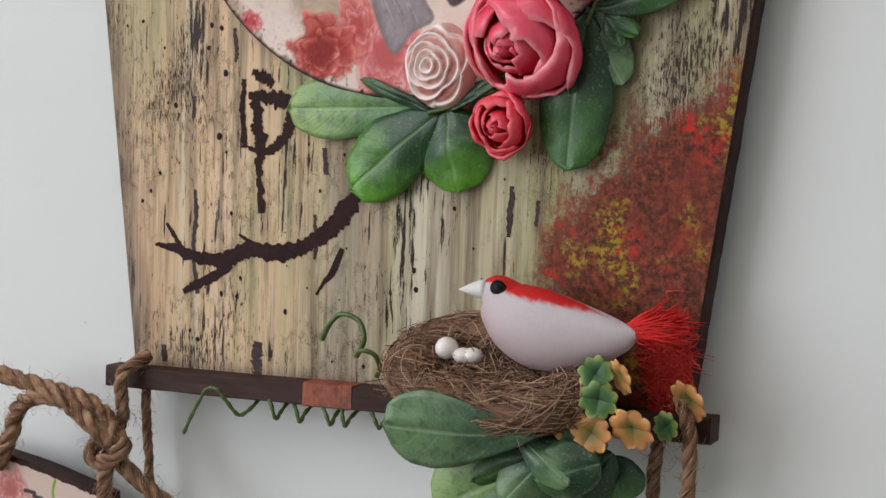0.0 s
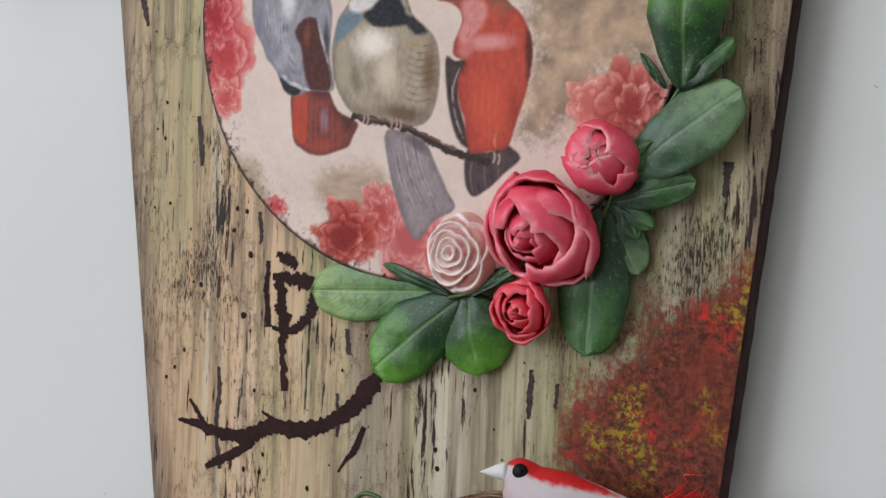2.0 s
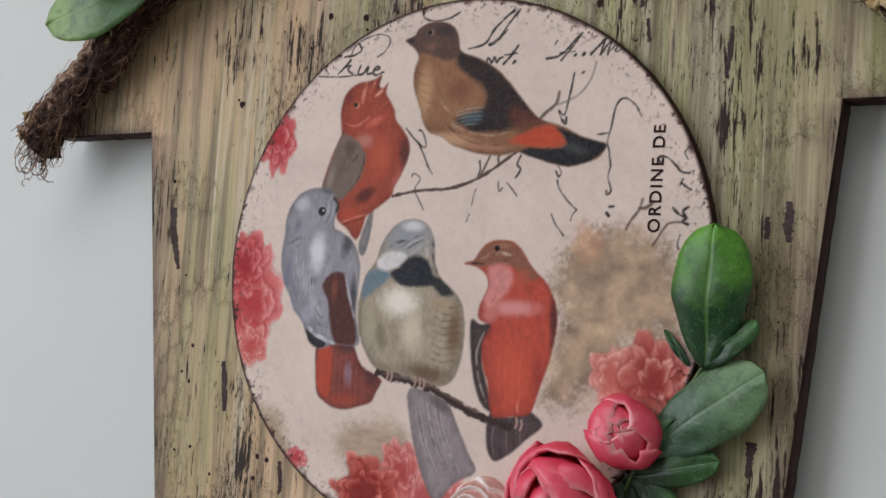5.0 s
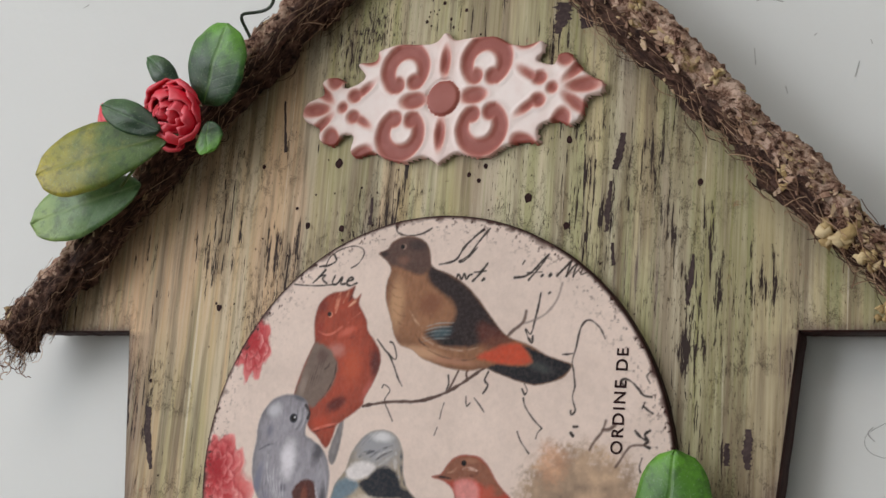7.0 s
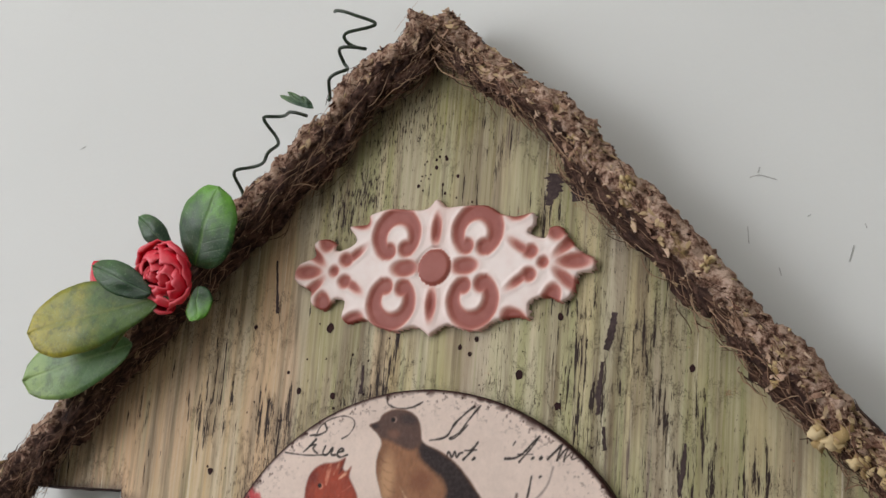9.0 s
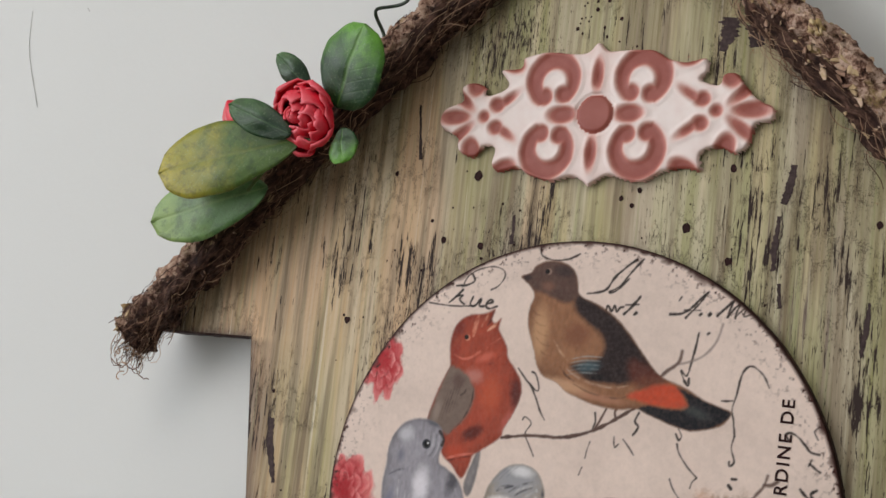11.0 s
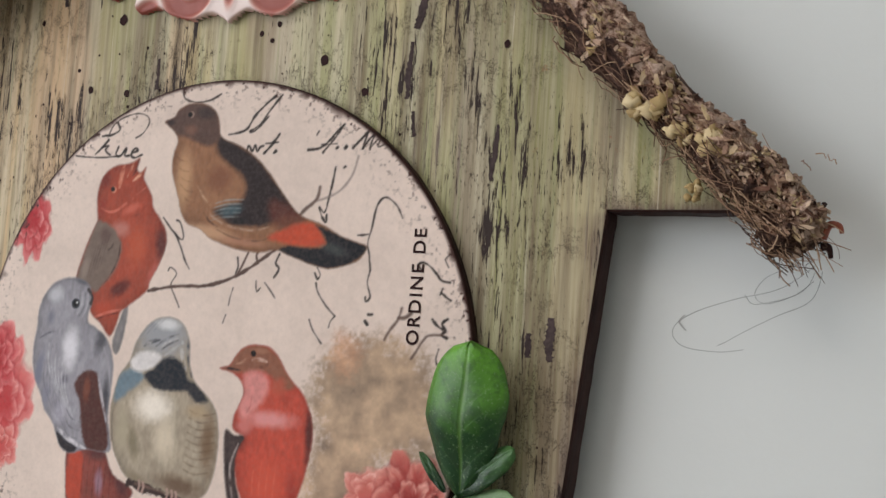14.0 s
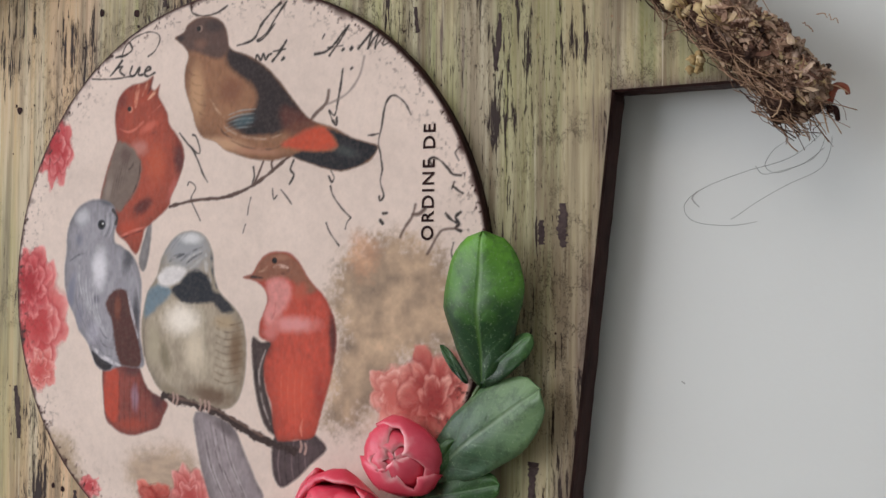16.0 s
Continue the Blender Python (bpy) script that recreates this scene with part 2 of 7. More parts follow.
    hgt = s.math("SUBTRACT", s.math("ADD", s.math("MULTIPLY", streak, 0.35), s.math("MULTIPLY", s.math("MULTIPLY", grain, rust), 1.6)), s.math("MULTIPLY", dark, 0.8))
    return s.done(c, 0.5, hgt, 0.55, 0.0006, spec=0.15)


def printed(name, key="paint", rough=0.38):
    s = Nodes(name)
    g = s.noise(900.0, 3.0, 0.6)
    c = s.mix(s.ramp(g, [(0.4, 0.0), (0.75, 0.10)]), s.attr(key, "Color"), (0.3, 0.24, 0.2))
    return s.done(c, rough + 0.1, g, 0.06, 0.0003, spec=0.12)


def leaf_green(name, inner, outer, vein, rough=0.42):
    s = Nodes(name)
    ls, lt = s.attr("along"), s.attr("across")
    n1, n2 = s.noise(110.0, 4.0, 0.6), s.noise(1400.0, 3.0, 0.7)
    c = s.ramp(s.math("ADD", ls, s.math("MULTIPLY", s.math("SUBTRACT", n1, 0.5), 0.9)), [(0.38, inner), (1.15, outer)])
    c = s.mix(s.ramp(n2, [(0.58, 0.0), (0.74, 0.55)]), c, rgb(150, 176, 136))
    c = s.mix(s.ramp(s.noise(260.0, 4.0, 0.7), [(0.36, 0.45), (0.52, 0.0)]), c, rgb(18, 44, 24))
    a = s.math("ABSOLUTE", lt)
    herring = s.math("PINGPONG", s.math("SUBTRACT", s.math("MULTIPLY", ls, 7.0), s.math("MULTIPLY", a, 1.9)), 0.5)
    side = s.ramp(herring, [(0.0, 1.0), (0.13, 0.0)])
    rib = s.ramp(a, [(0.02, 1.0), (0.09, 0.0)])
    v = s.math("MAXIMUM", rib, s.math("MULTIPLY", side, 0.2))
    c = s.mix(s.math("MULTIPLY", v, 0.32), c, vein)
    return s.done(c, rough, s.math("ADD", s.math("MULTIPLY", v, -1.0), s.math("MULTIPLY", n2, 0.4)), 0.35, 0.0005, spec=0.5)


def toned(name, stops, rough=0.5, scale=700.0, amount=0.35, bump=0.3, dist=0.0004, spec=0.45):
    """Colour from the mesh's own "tone" (worn or pigmented places), broken up by grain."""
    s = Nodes(name)
    n1, n2 = s.noise(scale, 5.0, 0.65), s.noise(scale * 0.15, 3.0)
    f = s.math("ADD", s.attr("tone"), s.math("MULTIPLY", s.math("SUBTRACT", s.math("ADD", n1, n2), 1.0), amount))
    return s.done(s.ramp(f, stops), rough, n1, bump, dist, spec=spec)


def bark_skin(name, crust):
    """Dark stringy inner bark that runs along the strip, and a pale pitted crust where "tone" is high."""
    s = Nodes(name)
    comb = s.n("CombineXYZ")
    s.link(s.math("MULTIPLY", s.attr("along"), 55.0), comb.inputs[0])
    s.link(s.math("MULTIPLY", s.attr("across"), 11.0), comb.inputs[1])
    string = s.n("TexNoise", Scale=1.0, Detail=7.0, Roughness=0.68)
    s.link(comb.outputs[0], string.inputs["Vector"])
    run = string.outputs["Fac"]
    n1, n2, n3 = s.noise(330.0, 7.0, 0.72), s.noise(85.0, 6.0, 0.7), s.noise(120.0, 4.0, 0.6)
    fibre = s.ramp(run, [(0.34, rgb(36, 25, 23)), (0.47, rgb(74, 54, 47)), (0.58, rgb(112, 84, 72)), (0.72, rgb(150, 120, 102))])
    c = s.ramp(n1, [(0.36, rgb(48, 32, 28)), (0.43, rgb(112, 80, 66)), (0.49, rgb(172, 138, 118)), (0.57, crust)])
    c = s.mix(s.ramp(n3, [(0.60, 0.0), (0.70, 0.7)]), c, rgb(176, 154, 100))
    cover = s.math("ADD", s.attr("tone"), s.math("MULTIPLY", s.math("SUBTRACT", n2, 0.5), 2.2))
    c = s.mix(s.ramp(cover, [(0.46, 0.0), (0.58, 1.0)]), fibre, c)
    return s.done(c, 0.85, s.math("ADD", s.math("ADD", n1, n2), run), 1.0, 0.0018, spec=0.2)


BOARD = board_paint()
PRINT = printed("decoupage_print")
SIGNPRINT = printed("sign_print", rough=0.5)
EDGE = speckled("dark_stained_edge", rgb(34, 22, 22), rgb(74, 50, 46), 220.0, 0.6, 0.3, stretch=(1, 1, 0.3), spec=0.12)
STICK = speckled("dark_stained_stick", rgb(34, 24, 23), rgb(78, 58, 52), 300.0, 0.6, 0.5, stretch=(0.12, 1, 1), spec=0.15)
STICKRUST = speckled("rust_sponged_paint", rgb(92, 48, 34), rgb(178, 92, 66), 500.0, 0.6, 0.5)
INK = speckled("dark_brown_paint", rgb(34, 20, 20), rgb(62, 40, 38), 600.0, 0.6, 0.3, spec=0.08)
STREAK = speckled("thin_brown_paint", rgb(46, 36, 36), rgb(92, 78, 76), 700.0, 0.6, 0.3, spec=0.08)
BARK = bark_skin("dark_bark", rgb(206, 178, 156))
BARKP = bark_skin("pale_bark", rgb(220, 192, 172))
FLAKE = toned("bark_flake", [(0.1, rgb(48, 32, 28)), (0.4, rgb(104, 74, 60)), (0.65, rgb(176, 144, 122)), (0.85, rgb(212, 186, 162)), (0.98, rgb(192, 168, 130))], 0.85, 500.0, 0.5, 0.6, spec=0.2)
FIBRE = toned("dry_plant_fibre", [(0.1, rgb(66, 46, 38)), (0.55, rgb(152, 118, 94)), (1.0, rgb(204, 174, 142))], 0.7, 900.0, 0.3, spec=0.25)
HAIR = speckled("thin_grey_fibre", rgb(90, 95, 90), rgb(150, 155, 150), 500.0, 0.6)
JUTE = toned("jute_twine", [(0.0, rgb(88, 62, 48)), (0.5, rgb(158, 122, 96)), (1.0, rgb(206, 174, 144))], 0.85, 2200.0, 0.7, 0.8, 0.0006, spec=0.15)
RED = toned("red_rose_petal", [(0.0, rgb(168, 22, 42)), (0.35, rgb(220, 52, 78)), (0.7, rgb(236, 92, 112)), (1.0, rgb(247, 176, 178))], 0.28, 180.0, 0.5, 0.5, 0.0008)
REDP = toned("bright_red_petal", [(0.0, rgb(170, 10, 34)), (0.45, rgb(224, 34, 58)), (1.0, rgb(242, 112, 122))], 0.4, 200.0, 0.4, 0.4, 0.0008)
CLAY = toned("patinated_white_resin", [(0.0, rgb(150, 76, 64)), (0.3, rgb(178, 108, 96)), (0.5, rgb(212, 164, 152)), (0.72, rgb(232, 208, 200)), (1.0, rgb(244, 232, 226))], 0.5, 420.0, 0.12, 0.15)
VINE = speckled("green_wire_vine", rgb(38, 62, 24), rgb(86, 112, 48), 700.0, 0.4)
WIRE = speckled("dark_green_wire", rgb(22, 34, 24), rgb(52, 72, 50), 700.0, 0.4)
EGG = speckled("white_egg_glaze", rgb(222, 214, 204), rgb(240, 236, 230), 400.0, 0.35, 0.1)
BIRD = printed("painted_toy", rough=0.42)
FEATHER = toned("red_feather", [(0.0, rgb(150, 18, 22)), (0.6, rgb(222, 44, 40)), (1.0, rgb(236, 90, 74))], 0.7, 900.0, 0.4)
LICHEN = toned("pale_lichen", [(0.1, rgb(118, 94, 58)), (0.6, rgb(184, 158, 108)), (1.0, rgb(214, 194, 152))], 0.8, 500.0, 0.5)
CLOVER_O = toned("orange_clover_petal", [(0.0, rgb(70, 92, 40)), (0.4, rgb(150, 116, 56)), (0.75, rgb(206, 140, 84)), (1.0, rgb(222, 176, 110))], 0.5, 500.0, 0.4)
CLOVER_G = toned("green_clover_petal", [(0.0, rgb(36, 72, 40)), (0.55, rgb(72, 112, 62)), (0.9, rgb(136, 156, 84)), (1.0, rgb(186, 176, 96))], 0.5, 500.0, 0.4)
LEAF = leaf_green("leaf_fresh", rgb(20, 64, 26), rgb(92, 156, 36), rgb(110, 156, 66))
LEAFD = leaf_green("leaf_dark", rgb(28, 60, 36), rgb(64, 110, 50), rgb(100, 136, 94))
LEAFP = leaf_green("leaf_pale", rgb(86, 128, 72), rgb(142, 172, 96), rgb(150, 178, 120))
LEAFO = leaf_green("leaf_olive", rgb(78, 108, 44), rgb(176, 164, 48), rgb(130, 140, 66))
LEAFG = leaf_green("leaf_greyish", rgb(62, 94, 68), rgb(110, 142, 96), rgb(146, 168, 136))
SCUFF = speckled("wall_scuff", rgb(150, 152, 148), rgb(192, 194, 190), 900.0, 0.9)

# ---- the room: only the north wall is in view, the rest is added ----
def structure(ob, label, category):
    return tagged(ob, label, category, kind="structure")


structure(box("wall_north", (-1.75, WALL_Y, 0), (1.75, WALL_Y + 0.12, 2.6), WALL), "matt white painted plaster wall with faint scuffs", "wall")
structure(box("wall_south", (-1.75, -2.42, 0), (1.75, -2.3, 2.6), WALL), "plain white painted wall", "wall")
structure(box("wall_east", (1.6, -2.3, 0), (1.75, WALL_Y, 2.6), WALL), "plain white painted wall", "wall")
structure(box("floor", (-1.75, -2.42, -0.1), (1.75, WALL_Y + 0.12, 0), FLOOR), "brown wooden floor", "floor")
structure(box("ceiling", (-1.75, -2.42, 2.6), (1.75, WALL_Y + 0.12, 2.7), CEIL), "plain white ceiling", "ceiling")


# Unseen wall; its opening is assumed, to suit the side light.
def wall_with_window():
    b = Build()
    x0, x1 = -1.75, -1.6
    for lo, hi in (((x0, -2.3, 0), (x1, WALL_Y, 1.1)), ((x0, -2.3, 2.35), (x1, WALL_Y, 2.6)),
                   ((x0, -2.3, 1.1), (x1, -2.25, 2.35)), ((x0, -0.5, 1.1), (x1, WALL_Y, 2.35))):
        vs = [(a, c, d) for a in (lo[0], hi[0]) for c in (lo[1], hi[1]) for d in (lo[2], hi[2])]
        b.add(vs, [(0, 1, 3, 2), (4, 6, 7, 5), (0, 4, 5, 1), (2, 3, 7, 6), (0, 2, 6, 4), (1, 5, 7, 3)])
    return b.make("wall_west", WALL, smooth=False)


structure(wall_with_window(), "plain white wall out of view with an assumed window opening", "wall")

# ---- the plaque's board ----
plaque = thing("birdhouse_plaque", "crackle-painted green and cream wooden birdhouse plaque hung on a white wall", "wall plaque")
RUST_EDGE = [(107.1, -115.3), (101.8, -121.7), (87.4, -127.2), (77.1, -134.8), (68, -142.7), (61.9, -149.1), (56.6, -158.5), (51.9, -165), (50.6, -174.4), (53.9, -189.6), (62.8, -235.4), (137.7, -221.4)]


def house_side(v, right):
    """Where the outline lies at a height."""
    if v >= 0:
        a, b = (166.0, 3.0) if right else (-163.0, 3.0)
        return a + (b - a) * v / 158.0
    a, b = (117.5, 94.5) if right else (-117.5, -91.0)
    return a + (b - a) * v / -212.0


def board_colour(u, v):
    tones = np.array([rgb(166, 166, 120), rgb(204, 192, 154), rgb(218, 184, 150), rgb(160, 146, 130), rgb(210, 203, 182)])
    warm = 1 / (1 + np.exp((u + 48 + 14 * fbm(u / 30, v / 90)) / 9)) * (0.45 + 0.55 / (1 + np.exp((v + 40) / 30)))
    pale = np.clip(fbm(u / 7.0, v / 190, 3.0) * 3.2 - 0.5, 0, 1)
    grey = np.clip(fbm(u / 10.0, v / 140, 9.0) * 2.4 - 0.35 + 0.35 / (1 + np.exp((v + 110) / 20)), 0, 0.9)
    cream = np.clip(fbm(u / 9.0, v / 150, 14.0) * 3.0 - 0.2, 0, 0.9)
    c = np.broadcast_to(tones[0], u.shape + (3,)).copy()
    for w, t in ((cream, tones[1]), (grey, tones[3]), (warm * 0.9, tones[2]), (pale * 0.6, tones[4])):
        c += (t - c) * np.clip(w, 0, 1)[..., None]
    peach = np.clip(fbm(u / 13.0, v / 170, 23.0) * 2.6 - 0.3, 0, 0.75) / (1 + np.exp((u + 5) / 12))
    c += (tones[2] - c) * peach[..., None]
    # broad brushed bands
    wob = 5 * fbm(u / 14, v / 45, 31.0)
    for u0, u1, v0, v1, col, k in ((-62, -34, -230, -70, rgb(226, 196, 166), 0.7), (-108, -78, -130, 0, rgb(164, 168, 118), 0.6), (6, 17, -230, -130, rgb(222, 217, 206), 0.75), (-30, 4, -230, -150, rgb(168, 162, 142), 0.55),
                                   (22, 80, -200, -120, rgb(154, 148, 112), 0.65), (78, 110, -150, -20, rgb(160, 150, 132), 0.55), (-130, -70, -5, 45, rgb(214, 182, 146), 0.6), (-66, -40, 0, 60, rgb(190, 172, 152), 0.5),
                                   (60, 120, -10, 60, rgb(158, 148, 120), 0.5), (36, 52, 20, 60, rgb(206, 198, 172), 0.5), (-20, 30, 85, 150, rgb(150, 148, 92), 0.5)):
        w = 1 / (1 + np.exp(-(u + wob - u0) / 2.2)) / (1 + np.exp((u + wob - u1) / 2.2)) / (1 + np.exp(-(v - v0) / 9)) / (1 + np.exp((v - v1) / 9))
        c += (np.array(col) - c) * (w * k * np.clip(0.75 + 0.6 * fbm(u / 4, v / 60, u0), 0, 1))[..., None]
    left = np.where(v < 0, u - (-117.5 - 26.5 * v / 212), 99)
    right = np.where(v < 0, (117.5 + 23 * v / 212) - u, 99)
    rim = np.exp(-np.minimum(left, right + 1.5).clip(0) / 5.5) * (1.0 + 0.4 * fbm(u / 4, v / 9))
    rim = np.maximum(rim, 0.7 * np.exp(-np.abs(v + 210) / 2.5) * (v < 0))
    eaves = np.where((v >= 0) & (np.abs(u) > 117), np.exp(-v / 2.0), 0)
    c += (np.array(rgb(96, 66, 62)) - c) * np.clip(np.maximum(rim, eaves), 0, 0.95)[..., None]
    # brown wash under the bark
    wash = np.where(v > 0, np.exp(-((158 - v) - np.abs(u - 1.5) * 0.955).clip(0) / 14) * (0.7 + 0.5 * fbm(u / 9, v / 9)), 0)
    c += (np.array(rgb(120, 100, 74)) - c) * np.clip(wash, 0, 0.85)[..., None]
    green = np.exp(-(((u - 8) / 14) ** 2 + ((v - 128) / 12) ** 2))
    c += (np.array(rgb(132, 128, 58)) - c) * (0.7 * green)[..., None]
    return c


def lean_foot(u, v):
    """The board's foot is sawn a little aslant."""
    return v + np.where(v < 0, u / 95 * 5.5 * np.clip(-v / 212, 0, 1) ** 3, 0)


def painted_board():
    vs, fs, tint, rust, crazed = [], [], [], [], []
    for v0, v1, rows, cols in ((-212.0, 0.0, 90, 350), (0.0, 157.0, 70, 350)):
        start = len(vs)
        v = np.linspace(v0, v1, rows + 1)
        if v0 < 0:
            lo, hi = -117.5 - 26.5 * v / 212, 117.5 + 23.0 * v / 212
        else:
            lo, hi = np.array([house_side(q, 0) for q in v]), np.array([house_side(q, 1) for q in v])
        w = np.linspace(0, 1, cols + 1)
        u = lo[:, None] + (hi - lo)[:, None] * w
        vv = np.broadcast_to(v[:, None], u.shape)
        vs += at_all(np.stack([u.ravel(), lean_foot(u, vv).ravel(), np.zeros(u.size)], 1)).tolist()
        tint.append(board_colour(u, vv).reshape(-1, 3))
        rust.append(np.clip(0.5 - sdf(u, vv, RUST_EDGE) / 28, 0, 1).ravel())
        crazed.append(sum(k * np.exp(-(((u - a) / b) ** 2 + ((vv - c) / d) ** 2)) for a, b, c, d, k in ((90, 11, -116, 20, 0.6), (100, 9, -60, 30, 0.6), (-70, 10, -112, 20, 0.7), (-55, 12, 10, 40, 0.6), (60, 14, 30, 40, 0.4))).ravel())
        for i in range(rows):
            a = start + i * (cols + 1)
            fs += [(a + j, a + j + 1, a + j + cols + 2, a + j + cols + 1) for j in range(cols)]
    col = 0.59 * (np.concatenate(tint).clip(0.002) / 0.62) ** 1.25
    col = np.concatenate([col, np.ones((len(col), 1))], 1)
    return mesh_object("board_face", vs, fs, BOARD, plaque, "green, cream and peach crackle paint with rust-red sponging",
                       attrs={"paint": ("FLOAT_COLOR", col), "rust": ("FLOAT", np.concatenate(rust)), "crazed": ("FLOAT", np.concatenate(crazed))})


def board_body():
    """The wood behind the painted face: a slightly worn front edge, sides and back."""
    b = Build()
    out = [np.array(p) for p in [(-91.0, -212.0), (94.5, -212.0), (117.5, 0.0), (166.0, 0.0), (4.0, 157.0), (2.0, 157.0), (-163.0, 0.0), (-117.5, 0.0)]]
    ring = []
    for k, p in enumerate(out):
        q = out[(k + 1) % len(out)]
        n = max(2, int(np.linalg.norm(q - p) / 2.5))
        ring += [p + (q - p) * i / n for i in range(n)]
    ring = np.array(ring)
    ring[:, 1] = lean_foot(ring[:, 0], ring[:, 1])
    n = len(ring)
    rough = 0.35 * fbm(ring[:, 0] / 3, ring[:, 1] / 3)
    tang = np.roll(ring, -1, 0) - np.roll(ring, 1, 0)
    tang /= np.linalg.norm(tang, axis=1, keepdims=True)
    nor = np.stack([tang[:, 1], -tang[:, 0]], 1)
    layers = [(0.0, 0.0), (0.55, -0.7), (0.7, -2.0), (0.7, -6.8), (0.2, -7.4)]
    vs = []
    for off, y in layers:
        q = ring + nor * (off + rough * (off > 0) * 0.5)[:, None] if off else ring
        vs += at_all(np.column_stack([q, np.full(n, y - 0.02)])).tolist()
    fs = []
    for l in range(len(layers) - 1):
        fs += [(l * n + i, l * n + (i + 1) % n, (l + 1) * n + (i + 1) % n, (l + 1) * n + i) for i in range(n)]
    fs.append(tuple(range((len(layers) - 1) * n, len(layers) * n)))
    b.add(vs, [f[::-1] for f in fs])
    return b.make("board", EDGE, plaque, "dark brown stained wooden edge", smooth=False)


painted_board()
board_body()


# ---- stencilled branch, drips and spatter on the board ----
def ragged(b, pts, seed, y=0.12, rag=0.35):
    """A flat painted stroke with an uneven outline; points carry their width in millimetres."""
    p = smooth_line(pts, max(20, len(pts) * 22))
    d = np.gradient(p[:, :2], axis=0)
    d /= np.linalg.norm(d, axis=1, keepdims=True) + 1e-9
    nor = np.stack([-d[:, 1], d[:, 0]], 1)
    n = len(p)
    k = np.arange(n) * 0.27
    w = np.maximum(p[:, 2] / 2, 0.15)[:, None]
    l = p[:, :2] + nor * w * (1 + rag * fbm(k, seed, 1.5))[:, None]
    r = p[:, :2] - nor * w * (1 + rag * fbm(k, seed, 7.5))[:, None]
    vs = at_all(np.column_stack([np.concatenate([l, r]), np.full(2 * n, y)]))
    b.add(vs, [(i, i + 1, n + i + 1, n + i) for i in range(n - 1)])


def px_width(pts, k=0.19):
    return [(u, v, w * k) for u, v, w in pts]


branch = Build()
for i, line in enumerate((
        [(-83.3, -175.6, 5), (-75.1, -176.3, 16), (-66, -178.2, 20), (-54.8, -178, 26), (-46.1, -174.1, 24), (-33.4, -173.8, 28), (-23.1, -170, 24), (-15.2, -164.3, 28), (-10.4, -158.9, 32), (-6.2, -154, 14)],
        [(-71.5, -189.9, 10), (-66.9, -187.2, 16), (-60.2, -184.2, 16), (-52.6, -179.2, 16)],
        [(-78.7, -168.5, 5), (-75.7, -171.9, 9), (-72.4, -176.1, 10)],
        [(-49.9, -169.7, 4), (-44, -172.2, 8), (-39.7, -173.2, 8)],
        [(-11.8, -170.7, 8), (-14.8, -177.7, 12), (-18.3, -181.7, 6), (-20.7, -185.4, 4)])):
    ragged(branch, px_width(line), i * 3.1, rag=0.42, y=0.12 + 0.012 * i)
branch.make("painted_branch", INK, plaque, "dark brown stencilled branch", smooth=False)

twig = Build()
for i, line in enumerate((
        [(-45.8, -120.2, 10), (-41.3, -121.8, 20), (-37.9, -123.7, 12)], [(-47.1, -127.1, 10), (-41.6, -127.5, 20), (-35.5, -128.3, 24), (-30, -128.8, 18)],
        [(-30.1, -129.5, 14), (-31.5, -132.7, 14), (-31.4, -135.6, 20), (-34.2, -140, 18), (-39.3, -143.7, 14), (-46.8, -143.4, 8)],
        [(-45, -126.5, 18), (-43.4, -134.9, 22), (-42.5, -143.4, 22), (-42.4, -151, 12), (-41.5, -162.6, 15)],
        [(-48.7, -122.4, 10), (-49.2, -132.6, 10), (-48.1, -143.1, 14)])):
    ragged(twig, px_width(line), i * 2.3 + 20, rag=0.7, y=0.12 + 0.012 * i)
twig.make("painted_twig", INK, plaque, "dark brown stencilled twig", smooth=False)

